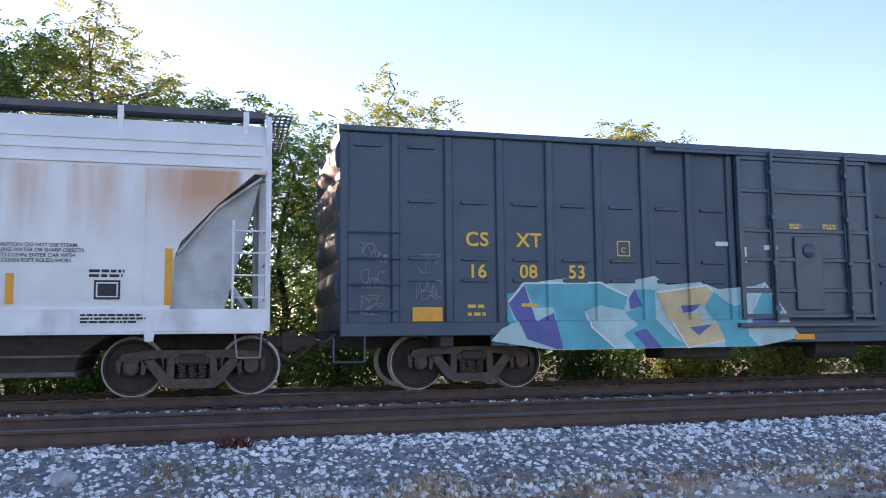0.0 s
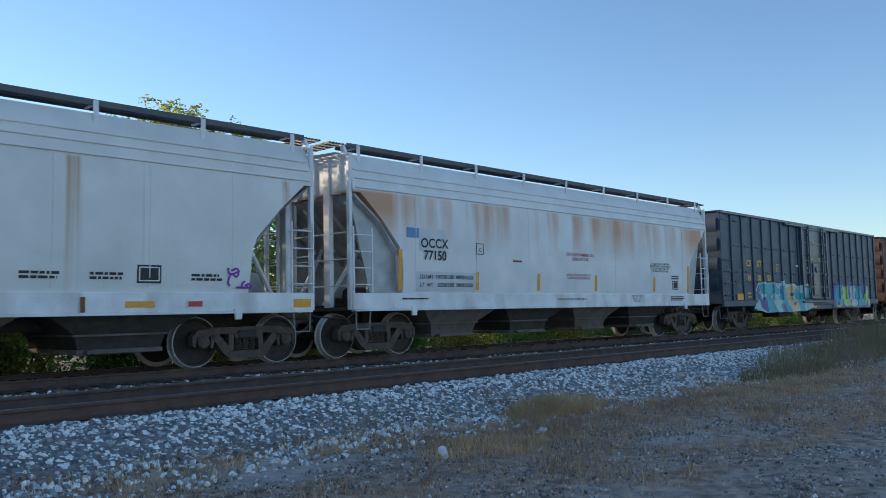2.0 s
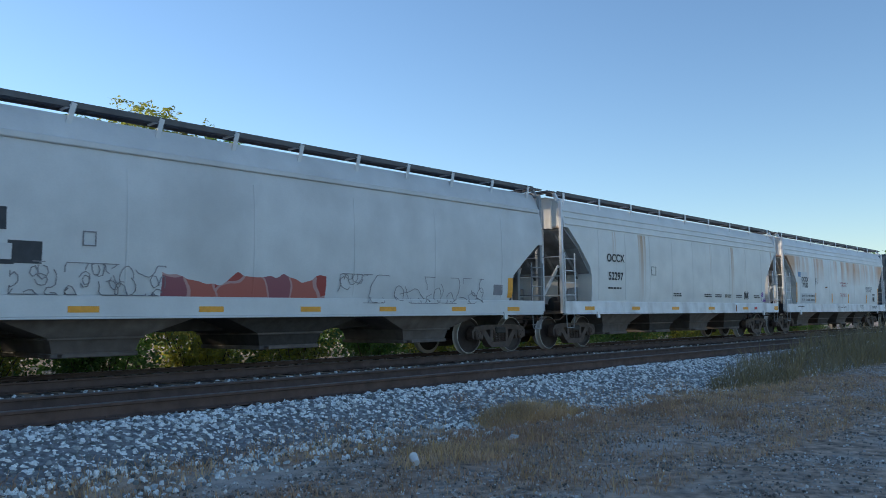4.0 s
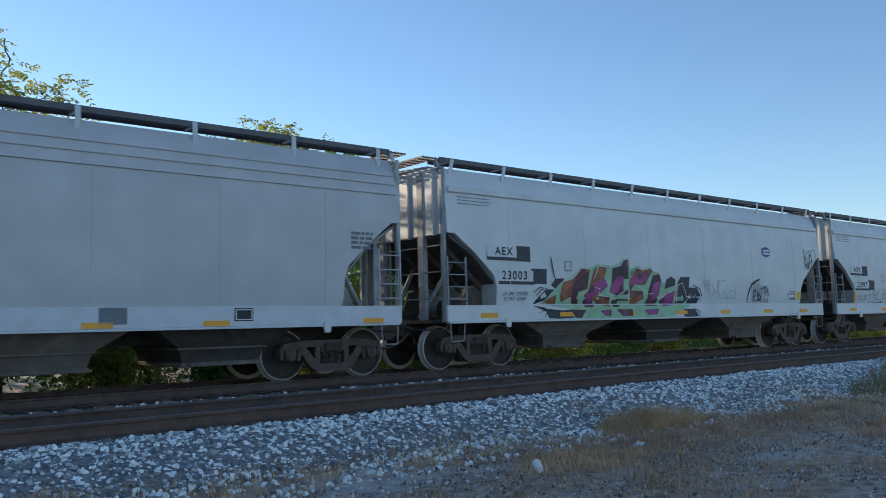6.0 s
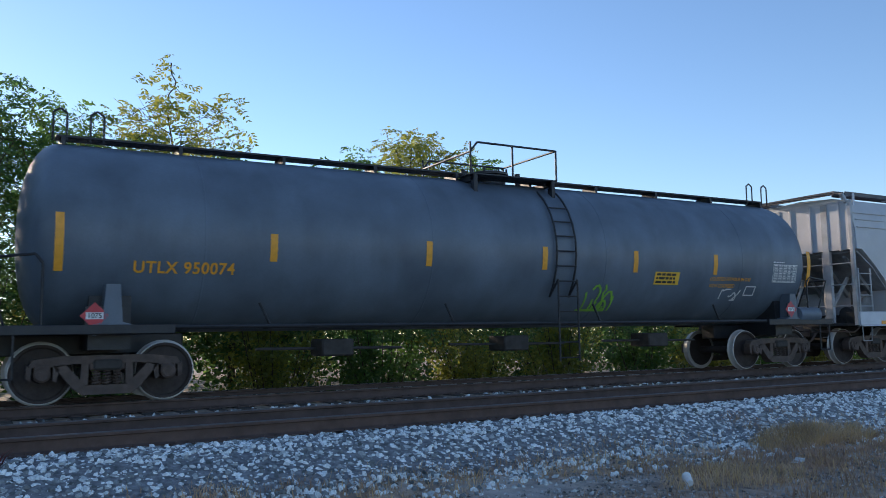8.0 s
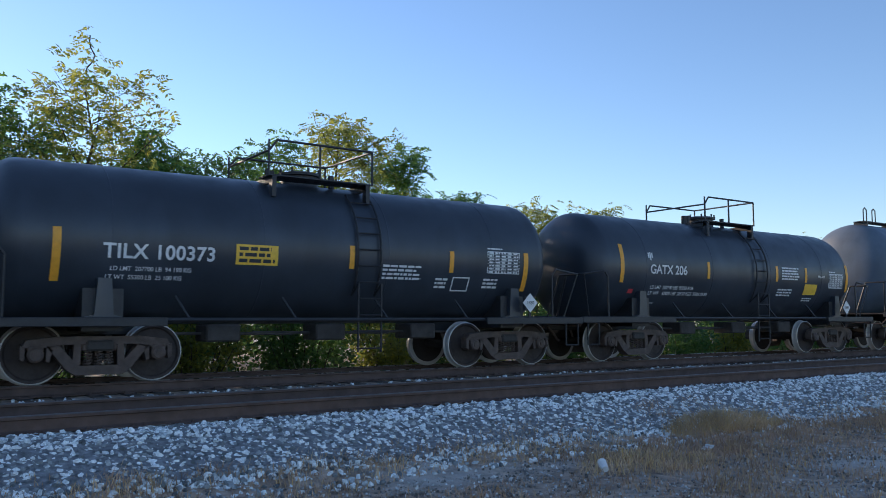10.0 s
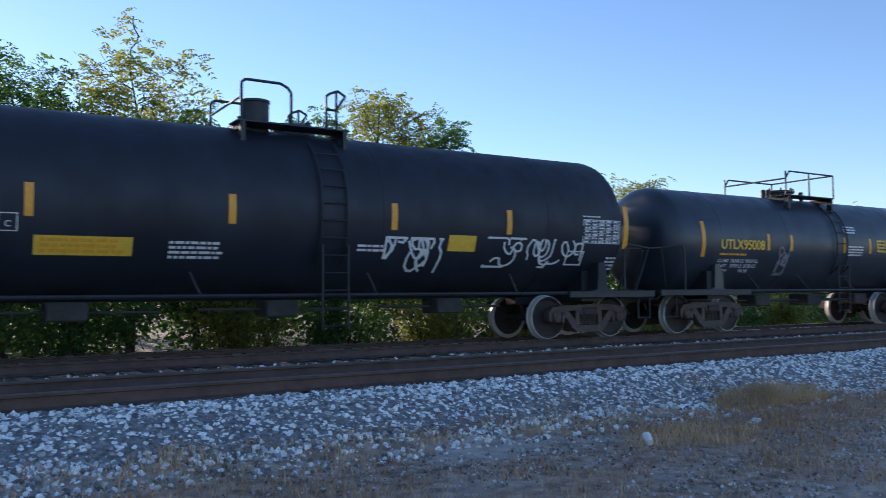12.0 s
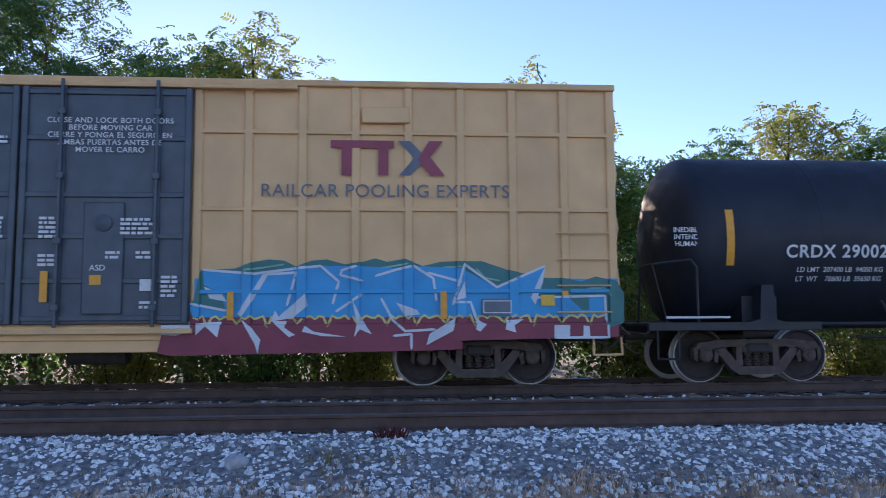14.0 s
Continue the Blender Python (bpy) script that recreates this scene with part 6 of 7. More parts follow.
    g.lathe([(0.6, 0.03), (0.62, 0.2), (1.5, 0.2), (1.52, 0.03)], "x", 16, at=(0, -0.9, 0.6))
    part("underframe", g, M_UNDER, car)
    return car


def drape(car, posts, sill_top, wall, door=None):
    """Paint that follows a boxcar's sheets, posts and sill; posts: their places along the car."""
    creases = [((p + d, 0, 0), (1, 0, 0)) for p in posts for d in (-0.082, -0.07, 0.07, 0.082)]
    creases += [((0, sill_top + d, 0), (0, 1, 0)) for d in (0.0, 0.012)]
    if door:
        creases += [((d + k, 0, 0), (1, 0, 0)) for d in door for k in (-0.01, 0.01)]
    CREASES[car.name] = creases

    def skin(x, z):
        if z < sill_top + 0.006:
            return 1.584
        if door and door[0] < x < door[1]:
            return 1.614
        if any(abs(x - p) < 0.076 for p in posts):
            return 1.558
        return wall
    DRAPE[car.name] = skin


def post_places(h, door, ribs):
    out = []
    for a, b in ((-h, door[0]), (door[1], h)):
        out += [min(max(a + (b - a) * k / ribs, a + 0.06), b - 0.06) for k in range(ribs + 1)]
    return out


def on_crop(ax, bx, az, bz, points):
    return [(ax + bx * p, az - bz * q) for p, q in points]


def front_boxcar():
    gear = mat("boxcar_gear", (0.052, 0.084, 0.122), 0.34, var=0.25)
    paint = dirt_graffiti("boxcar_blue_mural", (0.052, 0.085, 0.124), ((0.05, 0.42, 0.5), (0.22, 0.55, 0.6), (0.08, 0.40, 0.5), (0.14, 0.5, 0.55), (0.10, 0.12, 0.36)),
                          -5.7, -0.6, 0.5, 1.62, 0.7, (0.14, 0.5, 0.55), 0.01, 0.1)
    car = box_car(10.3, 17.0, "dark blue boxcar with a turquoise sprayed mural", paint, 4.31, (-1.34, 1.6), 8, 1.0, 6.2, gear, gear, lintels=True)
    aqua, pale, sand, violet, lime = (mat(n, c, 0.5, var=0.25, scale=2, bump=0) for n, c in (("aqua_spray", (0.07, 0.42, 0.50)), ("ice_spray", (0.42, 0.62, 0.62)), ("sand_spray", (0.66, 0.50, 0.27)), ("violet_blue_spray", (0.10, 0.12, 0.36)), ("lime_spray", (0.45, 0.6, 0.2))))
    lay = lambda pts: on_crop(-6.32, 0.00486, 2.166, 0.00437, pts)
    drape(car, post_places(8.5, (-1.34, 1.6), 8), 1.13, 1.502, (-1.34, 1.6))
    shape(car, lay([(60, 310), (100, 265), (150, 240), (130, 165), (180, 92), (340, 72), (500, 92), (600, 78), (690, 58), (740, 95), (880, 82), (950, 110), (1090, 98), (1130, 82), (1180, 150), (1220, 215), (1285, 310), (1100, 345), (280, 348)]), pale, 0.004, label="sprayed mural ground")
    shape(car, lay([(130, 165), (188, 95), (232, 240), (292, 205), (322, 345), (300, 345), (190, 305)]), violet, 0.008)
    shape(car, lay([(190, 95), (470, 88), (580, 140), (565, 195), (470, 175), (415, 200), (430, 260), (520, 345), (322, 345), (292, 185), (225, 185)]), aqua, 0.010)
    shape(car, lay([(585, 150), (610, 110), (640, 180), (590, 192)]), violet, 0.012)
    shape(car, lay([(570, 205), (640, 180), (615, 112), (690, 115), (690, 240), (745, 300), (805, 340), (600, 345), (555, 290), (610, 255)]), aqua, 0.010)
    shape(car, lay([(590, 285), (640, 268), (700, 345), (640, 345)]), violet, 0.014)
    shape(car, lay([(695, 125), (900, 95), (925, 120), (890, 180), (790, 180), (800, 210), (880, 205), (870, 250), (930, 250), (960, 320), (805, 345), (742, 240)]), sand, 0.014)
    shape(car, lay([(790, 178), (872, 172), (832, 202), (802, 207)]), violet, 0.018)
    shape(car, lay([(815, 265), (905, 255), (850, 298)]), violet, 0.018)
    shape(car, lay([(890, 182), (930, 122), (1010, 182), (1045, 165), (1060, 300), (1100, 345), (962, 345), (932, 250)]), aqua, 0.012)
    shape(car, lay([(1078, 195), (1130, 85), (1182, 205), (1150, 240), (1085, 230)]), aqua, 0.010)
    shape(car, lay([(1075, 232), (1200, 215), (1180, 255), (1080, 262)]), violet, 0.012)
    for line in ([(130, 165), (188, 92), (470, 88), (580, 140)], [(695, 125), (900, 95), (925, 120)], [(742, 240), (805, 345), (960, 320)], [(1078, 195), (1130, 85), (1220, 215)], [(415, 200), (430, 260), (520, 345)]):
        stroke(car, lay(line), M_WHITE, 0.018, 0.020)
    # second mural behind the door
    lay2 = lambda pts: [(2.2 + p * 5.2, 0.72 + q * 1.2) for p, q in pts]
    shape(car, lay2([(0, 0.05), (0.03, 0.75), (0.18, 1.0), (0.3, 0.86), (0.5, 1.02), (0.7, 0.84), (0.85, 0.98), (1.0, 0.7), (0.97, 0.0)]), violet, 0.004, label="sprayed mural ground")
    for i, (a, w, k) in enumerate(((2.4, 1.1, 0), (3.5, 1.0, 2), (4.5, 1.0, 1), (5.5, 0.95, 3), (6.4, 0.9, 0))):
        base = [(a + p * w, 0.8 + q * 1.0) for p, q in GLYPHS[k]]
        shape(car, base, (aqua, lime, pale)[i % 3], 0.008 + 0.002 * (i % 2))
    DRAPE.pop(car.name)
    SIDES[car.name] = lambda z: 1.502
    decal(car, "plate", -7.08, 1.25, 0.5, 0.23, M_ORANGE, "orange plate", 0.036)
    for a, b in ((-6.22, "CS"), (-5.3, "XT")):
        marks(car, a, 2.48, b, 0.24, M_YELLOW, 1.1)
    for a, b in ((-6.22, "16"), (-5.32, "08"), (-4.44, "53")):
        marks(car, a, 1.95, b, 0.23, M_YELLOW, 1.05)
    frame_box(car, -3.55, 2.38, 0.25, 0.27, M_YELLOW)
    writing(car, "C", -3.55, 2.35, 0.13, M_YELLOW)
    for a, z, w, k in ((-6.22, 1.38, 0.35, 3), (-6.22, 1.25, 0.35, 4), (-6.2, 1.02, 0.5, 5), (-5.3, 1.4, 0.3, 6)):
        bars(car, a, z, w, 1, 0.09, M_YELLOW, k)
    for k in range(5):
        squiggle(car, -7.95 + 0.9 * (k % 2), 1.4 + 0.42 * (k // 2) + 0.25 * (k % 2), 0.42, 0.3, M_FADEDCHALK, 7, 60 + k, 0.007)
    SIDES[car.name] = lambda z: 1.612
    for a, z, w in ((-0.1, 2.81, 0.3), (0.65, 2.82, 0.36)):
        decal(car, "notice", a, z, w, 0.18, M_GREYPATCH)
        bars(car, a, z, w * 0.9, 3, 0.055, M_YELLOW, 8)
    for a, z, w, h in ((-0.65, 2.44, 0.28, 0.08), (-1.2, 2.3, 0.08, 0.28)):
        decal(car, "sticker", a, z, w, h, M_WHITE)
    SIDES[car.name] = lambda z: 1.584
    decal(car, "sticker", -1.6, 2.5, 0.26, 0.08, M_WHITE, "", -0.06)
    stripes(car, (-4.4, -2.0, 0.0, 2.9, 5.1), 0.82, 0.42, 0.1)
    return car


M_FADEDCHALK = mat("chalk", (0.24, 0.26, 0.3), 0.8, bump=0)


def lead_boxcar():
    """The car ahead of the first boxcar, seen only far off."""
    paint = mat("boxcar_brown", (0.12, 0.06, 0.04), 0.65, var=0.3, stain=(0.2, 0.12, 0.08), stain_amount=0.5)
    return box_car(28.6, 17.0, "weathered brown boxcar at the far end of the train", paint, 4.31, (-1.34, 1.6), 8, 1.0, 6.2, paint, M_UNDER)


def last_boxcar():
    paint = dirt_graffiti("boxcar_tan_mural", (0.84, 0.52, 0.235), ((0.05, 0.36, 0.66), (0.04, 0.32, 0.62)),
                          2.65, 9.3, 0.4, 1.72, 0.5, (0.05, 0.34, 0.62), 0.0, 0.02, bands=((0.26, 0.045, 0.075), 1.10, (0.05, 0.36, 0.66)))
    dark = mat("boxcar_door_blue", (0.075, 0.096, 0.12), 0.42, var=0.2)
    tan = mat("boxcar_tan", (0.76, 0.47, 0.21), 0.55, var=0.12)
    car = box_car(-185.35, 18.6, "tall tan boxcar with dark doors and a blue and maroon mural", paint, 4.9, (-2.6, 2.6), 8, 0.88, 7.1, dark, tan, rows=(2.82, 4.05, 1.52))
    sky_blue, maroon, teal, white = (mat(n, c, 0.5, var=0.15, scale=2, bump=0) for n, c in (("sky_blue_spray", (0.05, 0.36, 0.68)), ("maroon_spray", (0.26, 0.045, 0.075)), ("teal_spray", (0.05, 0.20, 0.19)), ("white_spray", (0.66, 0.70, 0.74))))
    lay = lambda pts: on_crop(2.126, 0.004709, 2.195, 0.004717, pts)
    drape(car, post_places(9.3, (-2.6, 2.6), 8), 1.01, 1.502)
    shape(car, lay([(60, 225), (110, 170), (130, 70), (240, 66), (300, 44), (350, 36), (400, 40), (440, 60), (490, 40), (540, 36), (600, 52), (660, 44), (700, 32), (740, 44), (800, 34), (860, 58), (920, 44), (970, 42), (1060, 42), (1150, 72), (1270, 98), (1340, 100), (1400, 112), (1450, 94), (1520, 110), (1548, 150), (1545, 250), (1400, 300), (400, 300)]), teal, 0.003, label="teal sprayed ground")
    shape(car, lay([(20, 245), (110, 215), (1480, 225), (1486, 300), (970, 308), (960, 338), (40, 350), (0, 340)]), maroon, 0.006)
    shape(car, lay([(135, 70), (300, 84), (440, 66), (520, 58), (640, 58), (780, 66), (830, 58), (990, 66), (1110, 130), (1276, 58), (1232, 165), (1350, 160), (1400, 208), (1425, 208), (1425, 162), (1480, 160), (1480, 232), (110, 226), (90, 175), (210, 200), (200, 150), (140, 120)]), sky_blue, 0.009)
    g_yellow = mat("yellow_spray", (0.70, 0.62, 0.2), 0.5, bump=0)
    drip = [(110 + 14 * k, 228 + (6 * math.sin(k * 2.3)) + (26 if k % 7 == 3 else 0)) for k in range(99)]
    stroke(car, lay(drip), g_yellow, 0.018, 0.014)
    for poly in ([(330, 86), (350, 84), (300, 170), (262, 228), (250, 215)], [(262, 232), (300, 262), (328, 300), (320, 345), (308, 310)], [(470, 150), (478, 190), (430, 230), (360, 240), (372, 205), (384, 225)], [(360, 238), (410, 240), (405, 262), (440, 285), (420, 292)],
                 [(625, 170), (660, 240), (690, 285), (650, 268), (632, 292), (640, 250)], [(770, 180), (840, 205), (850, 220), (800, 225)], [(470, 255), (500, 275), (605, 292), (530, 290), (462, 275)], [(870, 322), (880, 285), (970, 232), (960, 275)],
                 [(1140, 240), (1200, 238), (1165, 258), (1170, 282), (1135, 272)], [(1276, 60), (1268, 110), (1240, 190), (1225, 165), (1250, 110)], [(1300, 258), (1354, 258), (1352, 300), (1300, 302)], [(1040, 235), (1072, 255), (1050, 278), (1036, 272)],
                 [(10, 250), (100, 238), (105, 270), (60, 285), (10, 282)], [(120, 245), (200, 240), (190, 292), (150, 255), (120, 285)], [(140, 125), (200, 150), (215, 175), (160, 165)], [(968, 175), (1000, 110), (1003, 165)], [(1400, 260), (1420, 262), (1422, 300), (1398, 300)]):
        shape(car, lay(poly), white, 0.018)
    for line in ([(135, 70), (300, 84), (440, 66), (520, 58), (580, 110), (560, 185)], [(640, 58), (590, 72), (585, 88), (660, 108)], [(700, 92), (780, 68), (830, 58), (895, 100), (905, 175)], [(960, 190), (1000, 52), (1110, 130), (1276, 58)],
                 [(720, 165), (760, 240), (800, 275), (900, 270)], [(960, 180), (1020, 180), (1040, 240)], [(1240, 165), (1480, 160), (1486, 300), (1300, 300)], [(340, 86), (440, 80), (410, 190)], [(570, 210), (660, 150)], [(875, 80), (990, 112)], [(760, 290), (820, 285), (820, 335)], [(100, 182), (215, 205)]):
        stroke(car, lay(line), white, 0.020, 0.022)
    light = lambda pts: on_crop(2.126, 0.004709, 2.195, 0.004717, pts)
    for line in ([(260, 72), (340, 62), (400, 52)], [(480, 58), (560, 72), (620, 62)], [(680, 70), (740, 62), (810, 50)], [(880, 72), (940, 62), (990, 60)], [(1040, 66), (1070, 98), (1120, 108)], [(1420, 135), (1480, 132), (1500, 160)]):
        stroke(car, light(line), mat("pale_teal_spray", (0.25, 0.5, 0.38), 0.5, bump=0), 0.014, 0.008)
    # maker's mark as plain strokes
    DRAPE.pop(car.name)
    SIDES[car.name] = lambda z: 1.556
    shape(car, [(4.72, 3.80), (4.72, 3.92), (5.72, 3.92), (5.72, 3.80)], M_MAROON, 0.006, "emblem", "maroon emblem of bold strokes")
    for a in (4.97, 5.55):
        shape(car, [(a - 0.08, 3.36), (a - 0.08, 3.82), (a + 0.08, 3.82), (a + 0.08, 3.36)], M_MAROON, 0.006, "emblem")
    shape(car, [(5.78, 3.92), (5.98, 3.92), (6.24, 3.64), (5.98, 3.36), (5.80, 3.36), (6.04, 3.64)], M_GREYPATCH, 0.006, "emblem")
    shape(car, [(6.28, 3.92), (6.5, 3.92), (6.3, 3.66), (6.53, 3.36), (6.30, 3.36), (6.1, 3.62)], M_MAROON, 0.008, "emblem")
    SIDES[car.name] = lambda z: 1.556
    writing(car, "RAILCAR POOLING EXPERTS", 5.6, 3.1, 0.292, M_GREYPATCH, 1.06, out=0.004, thick=0.004)
    for k, line in enumerate(("CLOSE AND LOCK BOTH DOORS", "BEFORE MOVING CAR", "CIERRE Y PONGA EL SEGURO EN", "AMBAS PUERTAS ANTES DE", "MOVER EL CARRO")):
        writing(car, line, 1.36, 4.16 - 0.115 * k, 0.118, M_WHITE, 1.08, out=0.115)
    SIDES[car.name] = lambda z: 1.66
    writing(car, "ASD", 1.23, 1.88, 0.125, M_WHITE)
    decal(car, "tag", 1.2, 1.7, 0.17, 0.15, M_ORANGE)
    decal(car, "reflector", 0.45, 1.6, 0.11, 0.47, M_ORANGE)
    for a, z, w, r, k in ((0.5, 2.5, 0.3, 5, 3), (1.8, 2.52, 0.5, 4, 4), (2.3, 1.6, 0.25, 5, 5), (1.45, 2.08, 0.22, 2, 6), (1.92, 2.08, 0.26, 2, 7), (2.0, 1.32, 0.28, 2, 8), (-0.3, 2.5, 0.3, 5, 9), (-0.3, 3.85, 0.3, 2, 10), (0.5, 2.0, 0.3, 3, 11)):
        bars(car, a, z, w, r, 0.07, M_WHITE, k)
    decal(car, "notice", 1.95, 1.62, 0.18, 0.18, M_WHITE)
    SIDES[car.name] = lambda z: 1.556
    stripes(car, (3.2, 6.5, 8.44), 1.3, 0.1, 0.44)
    decal(car, "data_panel", 7.35, 1.27, 0.5, 0.26, M_GREYPATCH, "black data panel", 0.004)
    frame_box(car, 7.35, 1.27, 0.45, 0.2, M_WHITE, 0.015)
    decal(car, "plate", 8.16, 1.37, 0.22, 0.17, M_YELLOW, "yellow plate", 0.004)
    gg = Geo().box(5.21, 5.97, -1.6, -1.53, 4.2, 4.46, 0.015)
    part("side_hatch", gg, paint, car)
    return car


M_MAROON = mat("decal_maroon", (0.33, 0.06, 0.09), 0.5, var=0.12, bump=0)


# ---- vegetation ----
M_LEAF = mat("leaf_green", (0.13, 0.25, 0.07), 0.5, var=0.4, scale=0.6, fine=8, bump=0, translucent=0.6, leafy=0.25)
# yellower leaf colour stands in for sun shining through the foliage
M_LEAFYELLOW = mat("leaf_sun_tint", (0.29, 0.33, 0.08), 0.5, var=0.4, scale=0.6, fine=8, bump=0, translucent=0.66, leafy=0.35)
M_LEAFDARK = mat("leaf_dark", (0.09, 0.18, 0.06), 0.5, var=0.4, scale=0.6, fine=8, bump=0, translucent=0.55, leafy=0.25)
M_BARK = mat("bark", (0.09, 0.07, 0.05), 0.9, var=0.4, scale=5, bump=0.6)
M_DRYGRASS = mat("dry_grass", (0.66, 0.47, 0.29), 0.8, var=0.45, scale=1.5, bump=0, translucent=0.2, leafy=0.1)
M_GREENGRASS = mat("green_grass", (0.30, 0.25, 0.155), 0.8, var=0.4, scale=1.5, bump=0, translucent=0.2, leafy=0.15)
M_WEED = mat("brown_weed", (0.50, 0.325, 0.225), 0.85, var=0.5, scale=1.5, bump=0, translucent=0.15, leafy=0.1)
M_REDWEED = mat("red_weed", (0.16, 0.04, 0.03), 0.8, var=0.4, bump=0)


def leaf_mesh(name, centres, per, spread, size, material, seed, droop=0.3):
    """Small leaves about many twig ends."""
    gen = np.random.default_rng(seed)
    c = np.repeat(np.array([tuple(p) for p in centres]), per, axis=0)
    n = len(c)
    d = gen.normal(size=(n, 3)) * np.array([1, 1, 0.75])
    d /= np.maximum(1.0, np.linalg.norm(d, axis=1) / 1.6)[:, None]
    p = c + d * spread * gen.uniform(0.3, 1.0, n)[:, None]
    s = (size * gen.uniform(0.6, 1.4, n))[:, None]
    a = gen.uniform(0, 6.283, n)
    t = np.stack([np.cos(a), np.sin(a), gen.uniform(-0.9, 0.5, n) - droop], 1)
    t /= np.linalg.norm(t, axis=1)[:, None]
    w = np.cross(t, np.stack([gen.uniform(-1, 1, n), gen.uniform(-1, 1, n), gen.uniform(-0.4, 1, n)], 1))
    w /= np.linalg.norm(w, axis=1)[:, None] + 1e-6
    w = w * s * 0.34
    V = np.stack([p, p + t * s * 0.45 + w, p + t * s, p + t * s * 0.45 - w], 1).reshape(-1, 3)
    F = np.arange(4 * n).reshape(-1, 4)
    me = bpy.data.meshes.new(name)
    me.from_pydata(V.tolist(), [], F.tolist())
    me.materials.append(material)
    return me


def frond_mesh(name, centres, per, spread, size, material, seed):
    """Feathered leaves: drooping stalks with leaflets in pairs, about many twig ends."""
    gen = np.random.default_rng(seed)
    c = np.repeat(np.array([tuple(p) for p in centres]), per, axis=0)
    n, pairs = len(c), 5
    a = gen.uniform(0, 6.283, n)
    t = np.stack([np.cos(a), np.sin(a), gen.uniform(-0.75, 0.6, n)], 1)
    t /= np.linalg.norm(t, axis=1)[:, None]
    up = np.array([0.0, 0.0, 1.0])
    side = np.cross(t, up) + gen.normal(size=(n, 3)) * 0.35
    side /= np.linalg.norm(side, axis=1)[:, None]
    ln = size * 3.4 * gen.uniform(0.65, 1.25, n)
    start = c + gen.normal(size=(n, 3)) * spread * 0.42
    V = []
    for k in range(pairs):
        f = (k + 0.7) / pairs
        p = start + t * (ln * f)[:, None] - up * (0.32 * ln * f * f)[:, None]
        for sgn in (-1, 1):
            d = side * sgn + t * 0.55 - up * 0.35 + gen.normal(size=(n, 3)) * 0.2
            d /= np.linalg.norm(d, axis=1)[:, None]
            s = (size * 1.15 * (1 - 0.35 * abs(f - 0.45)) * gen.uniform(0.75, 1.2, n))[:, None]
            w = np.cross(d, np.cross(side, t) + gen.normal(size=(n, 3)) * 0.3)
            w /= np.linalg.norm(w, axis=1)[:, None] + 1e-6
            w = w * s * 0.24
            V.append(np.stack([p, p + d * s * 0.42 + w, p + d * s, p + d * s * 0.42 - w], 1))
    V = np.concatenate(V).reshape(-1, 3)
    me = bpy.data.meshes.new(name)
    me.from_pydata(V.tolist(), [], np.arange(len(V)).reshape(-1, 4).tolist())
    me.materials.append(material)
    return me


def tree(x, y, top, width, seed, material, label, density=1.0, leaf=0.17, crown_low=0.16, spire=0.0):
    rng = random.Random(seed)
    base = ground_height(x, y) - 0.05
    H = top - base
    t = thing("tree", label, "tree", "trees behind the railway", at=(x, y, base))
    g = Geo()
    tips = []
    bend = [Vector((rng.uniform(-0.25, 0.25) * k / 4, rng.uniform(-0.2, 0.2) * k / 4, H * 0.92 * k / 6)) for k in range(7)]
    r0 = 0.03 * H * 0.55
    for k in range(6):
        g.tube(bend[k], bend[k + 1], r0 * (1 - k / 6.6), 8, r0 * (1 - (k + 1) / 6.6))
    limbs = int(20 + 1.3 * H)
    for i in range(limbs):
        f = crown_low + (0.97 - crown_low) * (i + rng.random()) / limbs
        k = min(5, int(f * 6))
        start = bend[k].lerp(bend[k + 1], f * 6 - k) if f * 6 < 6 else bend[6]
        a = i * 2.4 + rng.uniform(-0.5, 0.5)
        shape = math.sin(math.pi * min(1, (f - crown_low) / (1 - crown_low) * 0.73 + 0.2)) ** 0.6
        ln = width / 2 * shape * rng.uniform(0.65, 1.15)
        up = rng.uniform(0.1, 0.7) * ln
        end = start + Vector((math.cos(a) * ln, math.sin(a) * ln, up))
        mid = start.lerp(end, 0.5) + Vector((0, 0, -0.06 * ln))
        rr = max(0.012, r0 * 0.32 * (1 - f * 0.7))
        g.tube(start, mid, rr, 5, rr * 0.7)
        g.tube(mid, end, rr * 0.7, 5, rr * 0.25)
        for j in range(int(6 + 4 * ln)):
            q = start.lerp(end, rng.uniform(0.35, 1.05))
            off = Vector((rng.gauss(0, 1), rng.gauss(0, 1), rng.gauss(0, 0.8))) * (0.16 + 0.14 * ln) * 1.1
            tips.append(q + off)
            if rng.random() < 0.5:
                g.tube(q, q + off, 0.008, 4, 0.004)
    tips.append(bend[6] + Vector((0, 0, 0.1)))
    if spire:
        shoot = bend[6]
        for k in range(9):
            tip = shoot + Vector((rng.gauss(0, 0.05), rng.gauss(0, 0.05), spire / 9))
            g.tube(shoot, tip, 0.02, 5, 0.014)
            tips.append(tip)
            shoot = tip
    part("trunk", g, M_BARK, t)
    per = max(3, round(5.6 * density))
    part("crown", frond_mesh("crown", tips, per, 0.26 + 0.02 * width, leaf, material, seed), None, t)
    return t


def by_angle(az, el, y):
    """x and height of a place at the depth y that is seen in a direction."""
    x = y * math.tan(radians(az))
    return x, EYE.z + math.hypot(x, y) * math.tan(radians(el))


